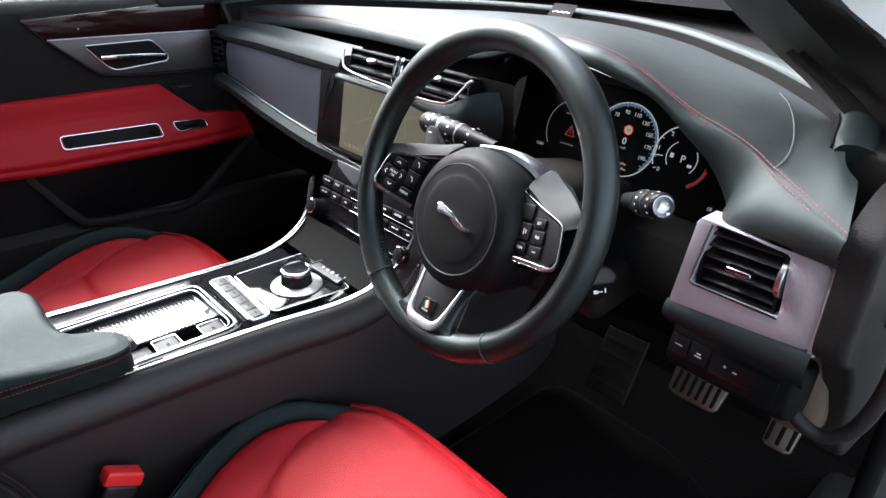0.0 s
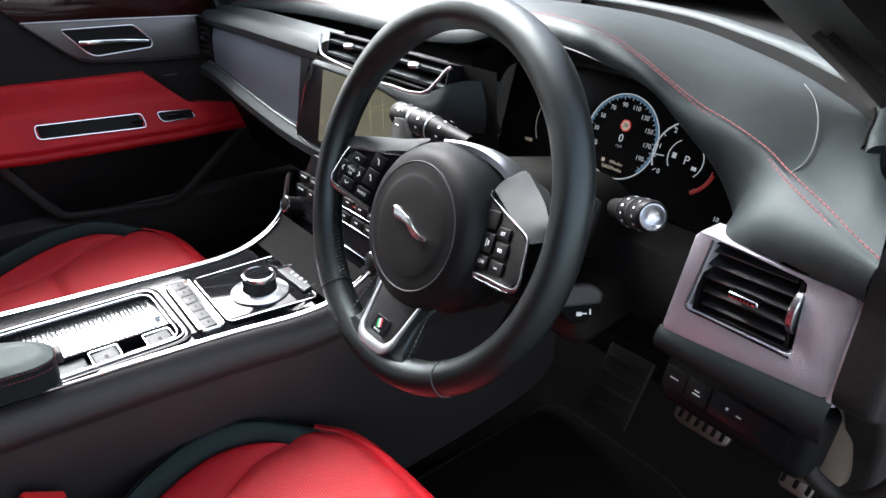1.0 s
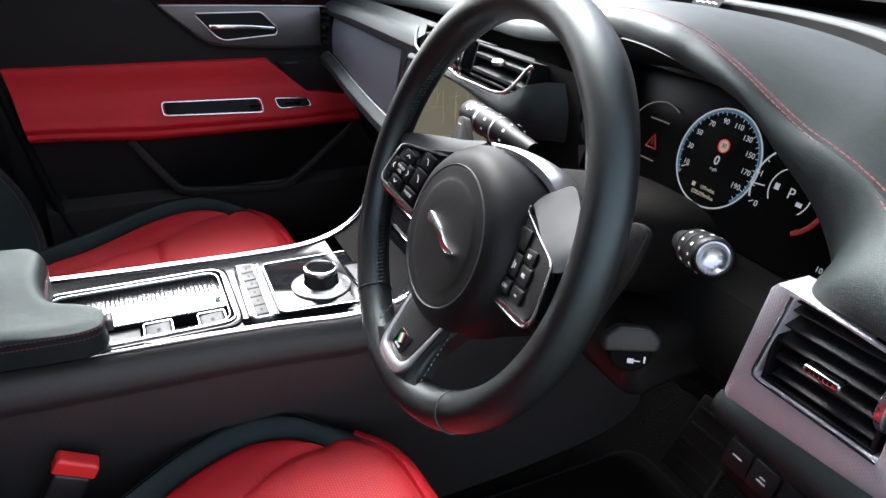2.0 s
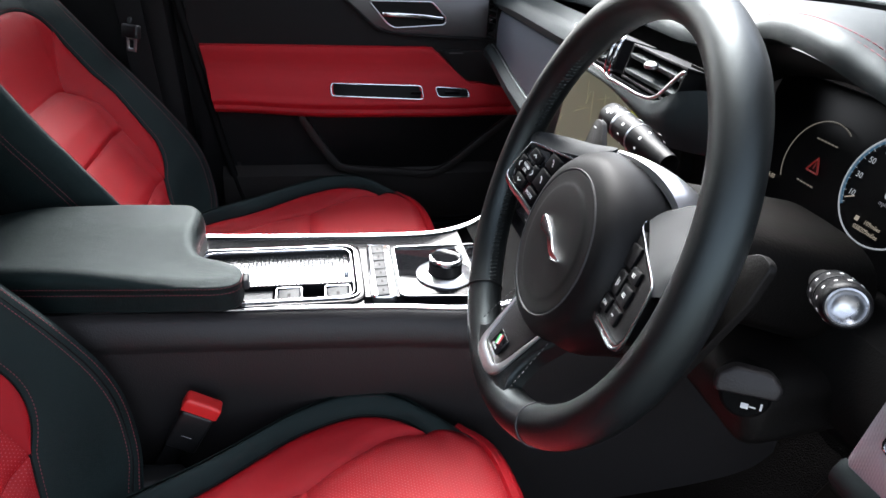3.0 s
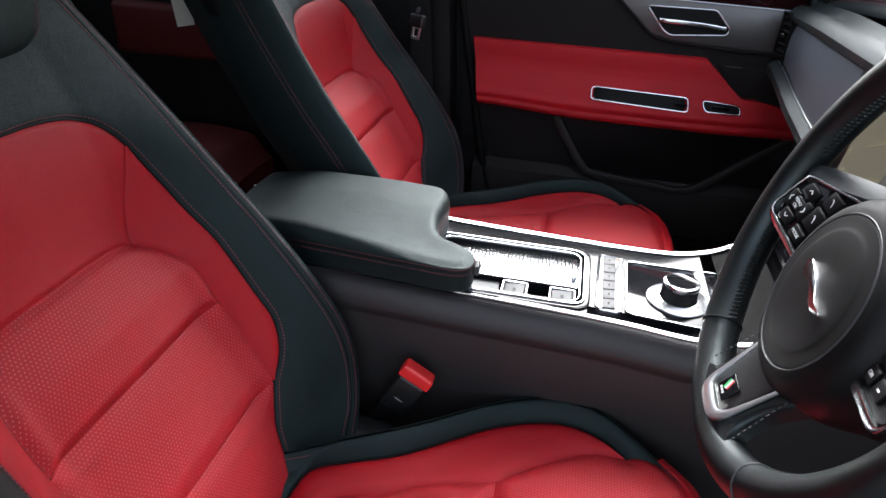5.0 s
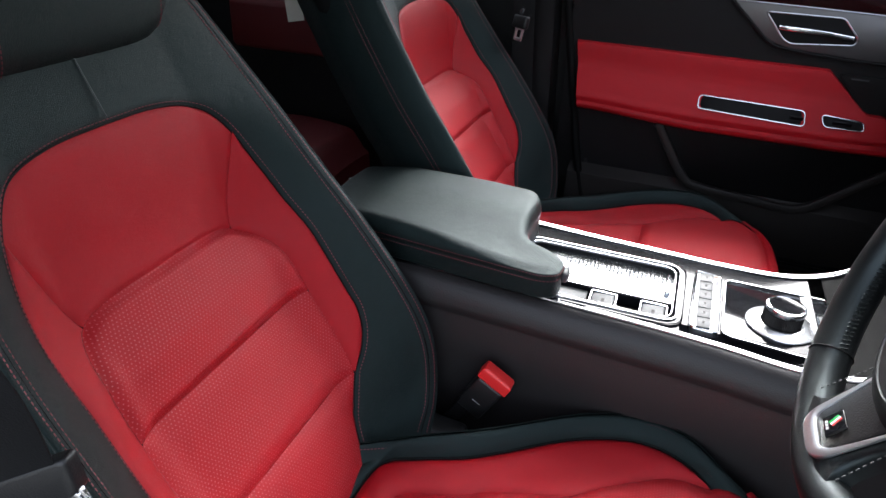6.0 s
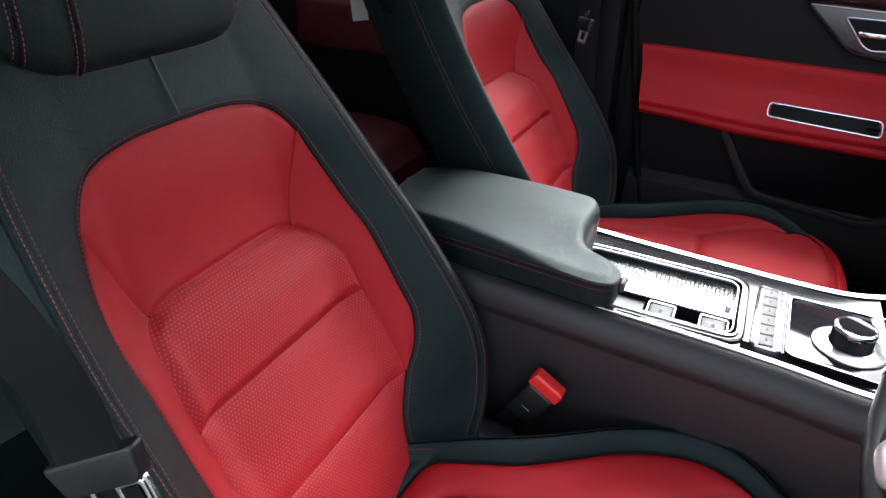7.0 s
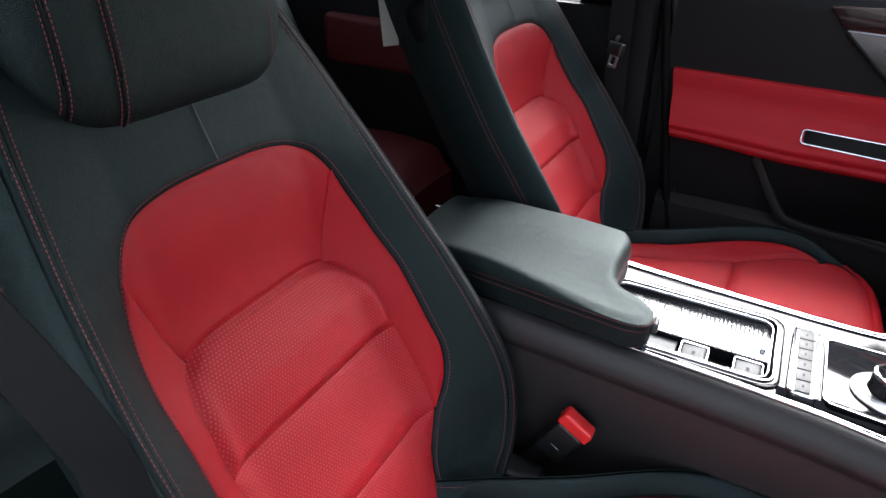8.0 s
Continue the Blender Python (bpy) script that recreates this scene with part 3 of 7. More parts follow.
# thin joint of the airbag lid on top, grey to paint its lit edge
arc = catmull([(0.621, 0.171, 0.9458), (0.623, 0.188, 0.9526), (0.617, 0.214, 0.9598), (0.599, 0.257, 0.9684), (0.570, 0.311, 0.9754), (0.541, 0.352, 0.9784)], 40)
part("joint", sweep(arc, round_section(0.0006, 6)), GREY_THREAD, dash, "fine joint line on the dashboard top, grey for its lit edge")

# driver's outer panel: silver surround with the vent
FACE = pose(0.637, 0.131, 0.846, 90)   # local x right, y up, z to the rear
out = [(-0.060, 0.046), (0.070, 0.041), (0.072, -0.048), (-0.074, -0.060)]
hole = [(-0.041, 0.046), (0.033, 0.043), (0.037, -0.026), (-0.054, -0.026)]


def framed(outer, inner, depth, m, r=0.0015):
    """A plate with an opening."""
    n = 64
    o = even([V(*p, 0) for p in outer], n, True)
    i2 = even([V(*p, 0) for p in inner], n, True)
    k0 = min(range(n), key=lambda k: (i2[k] - i2[0]).length)
    rows = []
    for inset, z in ((0, -depth), (0, -r), (r * 0.3, -r * 0.3), (r, 0)):
        rows.append([p + (q - p).normalized() * inset + V(0, 0, z) for p, q in zip(o, i2)])
    for inset, z in ((r, 0), (r * 0.3, -r * 0.3), (0, -r), (0, -depth)):
        rows.append([q + (p - q).normalized() * inset + V(0, 0, z) for p, q in zip(o, i2)])
    b2 = grid(rows, closed_u=True, closed_v=True)
    b2.transform(m)
    return b2


surround = part("vent_surround", framed(rounded(out, 0.006), rounded([(hole[0][0], 0.0435), (hole[1][0], 0.0385), hole[2], hole[3]], 0.004), 0.03, FACE), WEAVE, dash, "woven silver vent surround")
bm = box((0.010, 0.012, 0.100), FACE @ pose(0.073, -0.004, -0.006, 90, 0, 0), 0.005, 4)
part("edge_strip", bm, WEAVE, dash, "bright rolled edge of the surround")


def vent(m, w, h, slats, parent, lean=0.0, mat_slat=SOFT_BLACK, thick=0.0022, deep=0.016):
    """An air outlet with real slats, a tab and a thumb wheel."""
    v = part("vent", box((w + 0.006, h + 0.006, 0.004), m @ Matrix.Translation((0, 0, -0.045)), 0.001), DARK, parent, "black air outlet")
    bm = bmesh.new()
    for sx, sy, ww, hh in ((0, h / 2 + 0.001, w + 0.006, 0.003), (0, -h / 2 - 0.001, w + 0.006, 0.003), (-w / 2 - 0.001, 0, 0.003, h), (w / 2 + 0.001, 0, 0.003, h)):
        box((ww, hh, 0.046), m @ Matrix.Translation((sx, sy, -0.023)), 0.0008, 1, bm)
    part("frame", bm, DARK, v)
    for k in range(slats):
        y = lerp(-h / 2, h / 2, (k + 0.6) / slats)
        part("slat", box((w - 0.001, thick, deep), m @ pose(lean * y, y, -0.010, 24), 0.0009), mat_slat, v)
    for k in range(3):
        x = lerp(-w / 2, w / 2, (k + 1) / 4)
        part("vane", box((0.0018, h - 0.002, 0.014), m @ Matrix.Translation((x, 0, -0.030)), 0.0006, 1), DARK, v)
    return v


outer_vent = vent(FACE @ pose(-0.009, 0.0085, -0.001, 0, 0, 1), 0.077, 0.064, 5, dash, -0.1)
part("tab", box((0.026, 0.006, 0.010), FACE @ pose(-0.007, 0.006, 0.002, 10), 0.002, 3), CHROME, outer_vent, "chrome vent tab")
bars([(-0.009 + 0.0032 * k, 0, 0.0022, 0.0026) for k in range(6)], FACE @ pose(-0.007, 0.006, 0.0072, 10), DARK, outer_vent)
part("thumb_wheel", lathe([(0, -0.003), (0.021, -0.003), (0.022, -0.002), (0.022, 0.002), (0.021, 0.003), (0, 0.003)], 40, FACE @ pose(0.031, 0.010, -0.014, 0, 90, 0)), SATIN, outer_vent, "silver thumb wheel")
line = [FACE @ V(x, y, 0.0012) for x, y in ((-0.0435, 0.043), (-0.055, -0.024), (-0.053, -0.0275), (-0.03, -0.0275), (0.037, -0.0275))]
part("bright_line", sweep(even(line, 40), round_section(0.0011, 8), up=(0, -1, 0)), CHROME, dash, "thin chrome line round the vent")

# lower padded strip and switch bank below the surround
rows = []
for k in range(9):
    t = k / 8
    y = 0.133 - 0.008 * math.sin(math.pi * min(1, t * 1.3) * 0.77) ** 0.7 + 0.012 * t ** 4
    rows.append([V(lerp(0.561, 0.712, i / 20), y, lerp(0.786, 0.755, t) + 0.010 * i / 20 * (1 - t) - 0.008 * i / 20 * t + 0.004) for i in range(21)])
part("lower_pad", grid(rows), DASH_SKIN, dash, "grained padded strip")
bm = box((0.150, 0.070, 0.05), pose(0.632, 0.185, 0.722, 90 - 12, 0, -2), 0.012, 4)
bank = part("switch_bank", bm, DARK, dash, "black switch bank")
SB = pose(0.620, 0.1555, 0.716, 90 - 12, 0, -2)
for x in (-0.046, -0.021):
    part("switch", box((0.023, 0.023, 0.003), SB @ Matrix.Translation((x, 0.007, 0.0010)), 0.0008), BUTTON, bank)
part("gloss_panel", box((0.074, 0.025, 0.002), SB @ Matrix.Translation((0.030, 0.007, 0.0006)), 0.0008), PIANO, bank, "glossy black switch panel")
bars([(-0.046, 0.008, 0.009, 0.0012), (-0.021, 0.005, 0.008, 0.0011), (-0.021, 0.0085, 0.005, 0.0011), (0.010, 0.009, 0.0025, 0.0025), (0.022, 0.0075, 0.005, 0.0014)], SB @ Matrix.Translation((0, 0, 0.0026)), GREY_MARK, bank)
# knee panel and end cap
rows = []
for k in range(13):
    t = k / 12
    rows.append([V(lerp(0.19, 0.705, i / 24), 0.17 + 0.19 * t + 0.03 * math.sin(math.pi * i / 24), lerp(0.765, 0.585, t) - 0.03 * (1 - i / 24) + 0.02 * math.sin(math.pi * t)) for i in range(25)])
part("knee_panel", grid(rows), DARK, dash, "black knee panel below the column")
capo = [(0.112, 0.928), (0.120, 0.890), (0.122, 0.800), (0.165, 0.780), (0.205, 0.730), (0.225, 0.66), (0.27, 0.60), (0.42, 0.58), (0.50, 0.70), (0.50, 0.90), (0.38, 0.945), (0.25, 0.965), (0.16, 0.955)]
bm = slab([(-y, z) for y, z in rounded(capo, 0.02)], 0.030, Matrix(((0, 0, 1, 0.742), (-1, 0, 0, 0), (0, 1, 0, 0), (0, 0, 0, 1))), 0.008, 4)
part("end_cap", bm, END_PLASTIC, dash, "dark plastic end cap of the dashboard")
part("end_block", box((0.094, 0.13, 0.17), pose(0.703, 0.290, 0.884), 0.010, 4), PILLAR, dash, "dark block closing the end of the dashboard")
part("side_duct", box((0.070, 0.12, 0.13), pose(0.690, 0.255, 0.712), 0.03, 5), DUCT, dash, "rounded brown plastic duct end")
lipd = catmull([(0.668, 0.165, 0.775), (0.680, 0.170, 0.735), (0.690, 0.175, 0.708), (0.712, 0.175, 0.690), (0.735, 0.178, 0.686), (0.757, 0.18, 0.71), (0.768, 0.185, 0.76), (0.768, 0.19, 0.84)], 40)
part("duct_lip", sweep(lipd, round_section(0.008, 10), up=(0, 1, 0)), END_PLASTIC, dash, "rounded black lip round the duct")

# instrument recess and dials
CL = pose(0.404, 0.265, 0.905, 90 - 14)
bm = box((0.35, 0.136, 0.010), CL @ Matrix.Translation((-0.022, -0.007, -0.008)), 0.004)
cluster = thing("instrument_cluster", "black glass instrument display with lit round dials", "instrument display")
part("display_glass", bm, DISPLAY, cluster)
arch = [(-0.205, -0.08), (-0.205, 0.02), (-0.18, 0.058), (-0.10, 0.075), (0, 0.078), (0.10, 0.074), (0.155, 0.058), (0.182, 0.02), (0.186, -0.04), (0.18, -0.08)]
back = catmull([(x, y * 0.86, 0) for x, y in arch], 60)
front = even([p + V(0, 0.014, -0.006) for p in lip if 0.20 < p.x < 0.572 and p.z > 0.88][::-1], 44)
front = [V(0.19, 0.20, lerp(0.82, 0.94, k / 8)) for k in range(9)] + front + [V(0.566, 0.20, lerp(0.872, 0.83, k / 6)) for k in range(7)]
rows = [[CL @ V(p.x - 0.014, p.y, -0.006) for p in back]]
for t in (0.35, 0.7, 1.0):
    rows.append([a.lerp(b, t) - V(0, 0, 0.006) * math.sin(math.pi * t) for a, b in zip(rows[0], front)])
part("recess", grid(rows), MATT, dash, "matt black instrument recess")
rows = [[V(lerp(0.19, 0.565, i / 16), y, z) for i in range(17)] for y, z in ((0.30, 0.828), (0.25, 0.830), (0.21, 0.815), (0.195, 0.785), (0.20, 0.74))]
part("recess_floor", grid(rows), MATT, dash, "matt black shelf below the instruments")


def ring_of(r, w, m, material, parent, name, a0=0, a1=360, h=0.0008, n=72):
    full = abs(a1 - a0) >= 359
    pts = [m @ V(r * math.cos(radians(lerp(a0, a1, k / n))), r * math.sin(radians(lerp(a0, a1, k / n))), h) for k in range(n if full else n + 1)]
    nrm = (m.to_3x3() @ V(0, 0, 1))
    return part(name, sweep(pts, flat_section(w, 0.0008, 0.0003), closed=full, up=nrm), material, parent)


def dial_point(r, deg):
    return V(r * math.cos(radians(deg)), r * math.sin(radians(deg)), 0)


SP = CL @ Matrix.Translation((-0.008, -0.003, 0.0)) @ Matrix.Scale(0.83, 4)
ring_of(0.0570, 0.0014, SP, GLOW_WHITE, cluster, "dial_ring")
ring_of(0.0542, 0.0026, SP, GLOW_BLUE, cluster, "dial_arc", 215, -45)
for k, num in enumerate((10, 30, 50, 70, 90, 110, 130, 150, 170, 190)):
    a = lerp(202, -28, k / 9)
    p = dial_point(0.0425, a)
    words(str(num), 0.0088, SP @ pose(p.x, p.y, 0.0010), GLOW_WHITE, cluster, "number")
for k in range(37):
    a = lerp(213, -39, k / 36)
    p = dial_point(0.0525 if k % 2 else 0.0515, a)
    part("tick", box((0.004 if k % 2 == 0 else 0.0025, 0.0006, 0.0003), SP @ pose(p.x, p.y, 0.0014, 0, 0, a), 0), GLOW_WHITE, cluster)
part("needle", box((0.012, 0.0012, 0.0004), SP @ pose(*dial_point(0.044, 208)[:2], 0.0014, 0, 0, 208), 0), GLOW_CREAM, cluster)
part("limit_sign", lathe([(0, 0.0004), (0.0074, 0.0004), (0.0074, 0), (0, 0)], 32, SP @ pose(0.003, 0.016, 0.0008)), GLOW_CREAM, cluster, "lit round limit sign")
ring_of(0.0072, 0.0012, SP @ Matrix.Translation((0.003, 0.016, 0.0008)), GLOW_RED, cluster, "sign_rim")
words("30", 0.0075, SP @ pose(0.003, 0.016, 0.0016), DARK, cluster, "number")
words("0", 0.015, SP @ pose(0.001, -0.002, 0.001), GLOW_WHITE, cluster, "number", 0.0002)
words("mph", 0.006, SP @ pose(0.001, -0.012, 0.001), GREY_MARK, cluster, "lettering")
words("109miles", 0.0062, SP @ pose(0.004, -0.036, 0.001), GLOW_CREAM, cluster, "lettering")
words("038209miles", 0.0066, SP @ pose(0.0, -0.044, 0.001), GLOW_CREAM, cluster, "lettering")
part("fuel_mark", box((0.005, 0.005, 0.0003), SP @ pose(-0.017, -0.036, 0.001), 0), GLOW_CREAM, cluster)
REV = CL @ Matrix.Translation((0.0755, -0.006, 0.0)) @ Matrix.Scale(0.95, 4)
ring_of(0.0405, 0.0016, REV, GLOW_WHITE, cluster, "dial_ring", 205, 60)
ring_of(0.0370, 0.0040, REV, GLOW_DIM, cluster, "red_sector", -12, -62, n=24)
for num, a in ((0, 218), (1, 170), (2, 128), (3, 78), (4, 25), (5, -12), (6, -55)):
    p = dial_point(0.0345 if num < 5 else 0.036, a)
    words(str(num), 0.0082, REV @ pose(p.x, p.y, 0.0010), GLOW_WHITE if num < 5 else GLOW_DIM, cluster, "number")
for a in (212, 190, 170, 149, 128, 100, 78, 52, 30):
    p = dial_point(0.0385, a)
    part("tick", box((0.005, 0.0008, 0.0003), REV @ pose(p.x, p.y, 0.0014, 0, 0, a), 0), GLOW_WHITE, cluster)
part("needle", box((0.016, 0.0012, 0.0004), REV @ pose(*dial_point(0.034, 186)[:2], 0.0014, 0, 0, 186), 0), GLOW_WHITE, cluster)
ring_of(0.0215, 0.0010, REV, GLOW_WHITE, cluster, "gauge_arc", 215, 120, n=30)
ring_of(0.0215, 0.0010, REV, GLOW_WHITE, cluster, "gauge_arc", 35, -45, n=30)
words("P", 0.014, REV @ pose(0.002, -0.001, 0.001), GLOW_WHITE, cluster, "lettering")
part("pump_mark", box((0.005, 0.006, 0.0003), REV @ pose(-0.014, 0.001, 0.001), 0), GLOW_WHITE, cluster)
part("heat_mark", box((0.006, 0.004, 0.0003), REV @ pose(0.013, -0.007, 0.001), 0), GLOW_WHITE, cluster)
AUX = CL @ Matrix.Translation((-0.093, -0.011, 0.0)) @ Matrix.Scale(0.86, 4)
ring_of(0.0480, 0.0010, AUX, GLOW_FAINT, cluster, "dial_ring", 60, 215)
tri = [V(0, 0.008, 0.001), V(-0.009, -0.008, 0.001), V(0.009, -0.008, 0.001)]
part("warning_mark", sweep(even([AUX @ p for p in tri], 30, True), round_section(0.0009, 6), closed=True, up=(0, -1, 0)), GLOW_DIM, cluster, "red warning triangle")
bars([(0, -0.001, 0.0016, 0.007)], AUX @ Matrix.Translation((0, 0, 0.001)), GLOW_DIM, cluster)
bars([(-0.014 + 0.0055 * k, 0.026, 0.0045, 0.0016) for k in range(6)] + [(-0.012 + 0.0055 * k, -0.022, 0.0042, 0.0016) for k in range(5)], AUX @ Matrix.Translation((0, 0, 0.001)), GLOW_FAINT, cluster)
words("15:03", 0.0068, AUX @ pose(-0.054, -0.033, 0.001), GLOW_CREAM, cluster, "clock")
words("10", 0.0068, CL @ pose(0.128, -0.054, 0.001), GLOW_WHITE, cluster, "number")

# passenger side face of the dashboard, in bands

def band(levels, material, name, label, n=40, x0=-0.655, x1=-0.135, slant=0.0):
    rows = []
    for f in levels:
        row = []
        for i in range(n + 1):
            x = lerp(x0, x1, i / n)
            y, z = f(x)
            row.append(V(x + slant * (z - 0.78) * (i / n) ** 3, y, z))
        rows.append(row)
    return part(name, grid(rows), material, dash, label)


def bow(x):
    return 0.012 * smooth(-0.4, -0.68, x)


band([lambda x: (0.232, 0.946 - 0.9 * bow(x)), lambda x: (0.212 + bow(x), 0.934 - 0.9 * bow(x)), lambda x: (0.196 + bow(x), 0.936 - 0.9 * bow(x)), lambda x: (0.184 + bow(x), 0.930 - 0.9 * bow(x)),
      lambda x: (0.178 + bow(x), 0.918 - 0.9 * bow(x)), lambda x: (0.182 + bow(x), 0.905 - 0.6 * bow(x)), lambda x: (0.192 + bow(x), 0.900 - 0.6 * bow(x))], DASH_SKIN, "upper_band", "padded black band above the panel")


def low(x):
    return lerp(0.775, 0.822, smooth(-0.15, -0.66, x))


band([lambda x: (0.194 + bow(x), 0.903 - 0.6 * bow(x)), lambda x: (0.188 + bow(x), 0.900 - 0.6 * bow(x)), lambda x: (0.183 + bow(x), lerp(0.9, low(x), 0.35)), lambda x: (0.182 + bow(x), lerp(0.9, low(x), 0.7)),
      lambda x: (0.183 + bow(x), low(x)), lambda x: (0.192 + bow(x), low(x) - 0.003)], DASH_PANEL, "fascia_panel", "dark blue-grey satin fascia panel", 40, -0.610, -0.214, 0.5)
part("bright_line", sweep([V(-0.2125 + 0.5 * (z - 0.78), 0.1815, z) for z in (0.784, 0.82, 0.86, 0.898)], round_section(0.0012, 6), up=(0, 1, 0)), SATIN, dash, "silver edge of the fascia panel")
band([lambda x: (0.192 + bow(x), low(x) - 0.002), lambda x: (0.176 + bow(x), low(x) - 0.006), lambda x: (0.166 + bow(x), low(x) - 0.016), lambda x: (0.166 + bow(x), low(x) - 0.030),
      lambda x: (0.180 + bow(x), low(x) - 0.042), lambda x: (0.24, low(x) - 0.055), lambda x: (0.34, low(x) - 0.10)], DASH_SKIN, "lower_band", "padded black lower edge of the fascia", 40, -0.66, -0.10)
rows = [[V(lerp(-0.70, -0.12, i / 12), y, z) for i in range(13)] for y, z in ((0.22, 0.775), (0.26, 0.70), (0.30, 0.60), (0.42, 0.52), (0.60, 0.50))]
part("glovebox", grid(rows), DARK, dash, "black glovebox front")
pts = [V(x, 0.1795 + bow(x), low(x) - 0.002) for x in [lerp(-0.64, -0.215, i / 30) for i in range(31)]]
part("bright_line", sweep(pts, round_section(0.0014, 8)), SATIN, dash, "thin silver line along the fascia")
pts = catmull([(-0.158, 0.180, 0.906), (-0.172, 0.176, 0.870), (-0.192, 0.174, 0.815), (-0.215, 0.174, 0.775), (-0.150, 0.160, 0.768), (-0.05, 0.155, 0.765), (0.12, 0.155, 0.765)], 50)
part("bright_line", sweep(pts, round_section(0.0014, 8)), CHROME, dash, "chrome line round the screen")
# far-end vent
ev = vent(pose(-0.640, 0.186, 0.872, 90, 0, 12), 0.040, 0.075, 6, dash)
part("tab", box((0.012, 0.005, 0.008), pose(-0.640, 0.186, 0.872, 90, 0, 12), 0.0015), CHROME, ev)

# centre: screen, twin vents, leather bridge to the cowl
SC = pose(-0.020, 0.172, 0.838, 90 - 8)
bm = box((0.37, 0.142, 0.02), SC @ Matrix.Translation((0, 0, -0.014)), 0.004)
screen = thing("touch_screen", "black framed touch screen showing an olive map", "screen")
part("glass", bm, DISPLAY, screen)
part("map_view", box((0.235, 0.118, 0.001), SC @ Matrix.Translation((0.012, 0.0, -0.0032)), 0), SCREEN_LIT, screen, "dim olive map picture")
rr = random.Random(4)
bm = bmesh.new()
for k in range(16):
    a = rr.choice((18, 22, 108, 115, 63)) + rr.uniform(-6, 6)
    L = rr.uniform(0.02, 0.07)
    box((L, 0.0011, 0.0003), SC @ pose(rr.uniform(-0.07, 0.095), rr.uniform(-0.032, 0.048), -0.0024 + 0.00003 * k, 0, 0, a), 0, 1, bm)
part("map_roads", bm, SCREEN_LINE, screen)
bars([(-0.088 + 0.013 * k, -0.050, 0.006, 0.005) for k in range(5)] + [(-0.096, -0.026, 0.004, 0.007)], SC @ Matrix.Translation((0, 0, -0.0022)), SCREEN_LINE, screen)
bars([(0.118, 0.040, 0.020, 0.026)], SC @ Matrix.Translation((0, 0, -0.0020)), SCREEN_GREEN, screen)

VC = pose(0.045, 0.172, 0.938, 90 - 14)
for cx, ww in ((-0.075, 0.125), (0.083, 0.125)):
    v = vent(VC @ pose(cx, 0.0, -0.004, 0, 0, 0), ww, 0.036, 2, dash, 0.0, DASH_SKIN, 0.0055, 0.022)
    part("tab", lathe([(0, 0.004), (0.007, 0.0035), (0.009, 0.002), (0.009, -0.002), (0, -0.003)], 28, VC @ pose(cx, 0.007, 0.000, -66) @ Matrix.Diagonal((1.1, 0.8, 1, 1))), SATIN, v, "rounded silver vent tab")
for x in (-0.004, 0.010):
    part("clasp", sweep([VC @ V(x + 0.004 * math.sin(a), 0.022 * math.cos(a), 0.006 + 0.006 * math.sin(a)) for a in [math.pi * k / 16 for k in range(17)]], round_section(0.0028, 8), up=(1, 0, 0)), CHROME, dash, "chrome clasp between the vents")
for pts in ([(-0.150, 0.014), (-0.148, -0.004), (-0.135, -0.016), (-0.08, -0.0215), (-0.02, -0.024), (0.004, -0.028)], [(0.004, -0.028), (0.05, -0.027), (0.095, -0.026), (0.125, -0.018), (0.152, 0.012), (0.160, 0.016)]):
    part("bright_line", sweep(catmull([VC @ V(x, y, 0.004) for x, y in pts], 40), flat_section(0.0036, 0.003, 0.001), up=(0, -1, 0)), FRAME_SILVER, dash, "chrome lower edge of the vents")
rows = []
for k in range(9):
    t = k / 8
    rows.append([V(lerp(-0.12, 0.245, i / 24), 0.168 - 0.010 * math.sin(math.pi * t) + 0.006 * t + 0.06 * smooth(0.19, 0.26, lerp(-0.12, 0.245, i / 24)),
                   lerp(0.912, 0.898, t) - 0.025 * t * smooth(0.02, 0.2, lerp(-0.12, 0.245, i / 24)) + 0.028 * (1 - t) * smooth(0.15, 0.22, lerp(-0.12, 0.245, i / 24))) for i in range(25)])
part("bridge", grid(rows), DASH_SKIN, dash, "grained bridge below the vents")
rows = [[V(x, y, z) for x in (0.165, 0.21, 0.255)] for y, z in ((0.20, 0.955), (0.205, 0.90), (0.215, 0.84), (0.19, 0.76), (0.19, 0.70))]
part("side_wall", grid(rows), MATT, dash, "black wall between screen and instruments")

# centre stack
CS = pose(0.018, 0.125, 0.712, 90 - 20)
bm = slab(rounded([(-0.128, 0.058), (0.128, 0.058), (0.150, -0.055), (0.10, -0.088), (-0.10, -0.088), (-0.150, -0.055)], 0.012), 0.06, CS, 0.004, 3)
stack = thing("centre_stack", "glossy black centre stack with two rows of buttons", "control panel")
part("panel", bm, PIANO, stack)
for r, (y, h) in enumerate(((0.016, 0.0135), (-0.005, 0.0135))):
    for k in range(8):
        x = lerp(-0.126, 0.112, k / 7)
        part("button", box((0.0315, h, 0.007), CS @ pose(x, y, 0.001, 12), 0.0022), BUTTON, stack)
    part("bright_line", box((0.262, 0.0016, 0.004), CS @ pose(-0.006, y - h / 2 - 0.0022, 0.002), 0.0008, 1), CHROME, stack, "thin chrome line under the buttons")
bars([(lerp(-0.126, 0.112, k / 7) + dx, 0.017 - 0.021 * r, 0.007, 0.0022) for r in range(2) for k in range(8) for dx in ((0,) if k % 3 else (-0.003, 0.006))], CS @ Matrix.Translation((0, 0, 0.0056)), GREY_MARK, stack)
bars([(0.030, 0.016, 0.005, 0.003)], CS @ Matrix.Translation((0, 0, 0.0060)), GLOW_RED, stack)
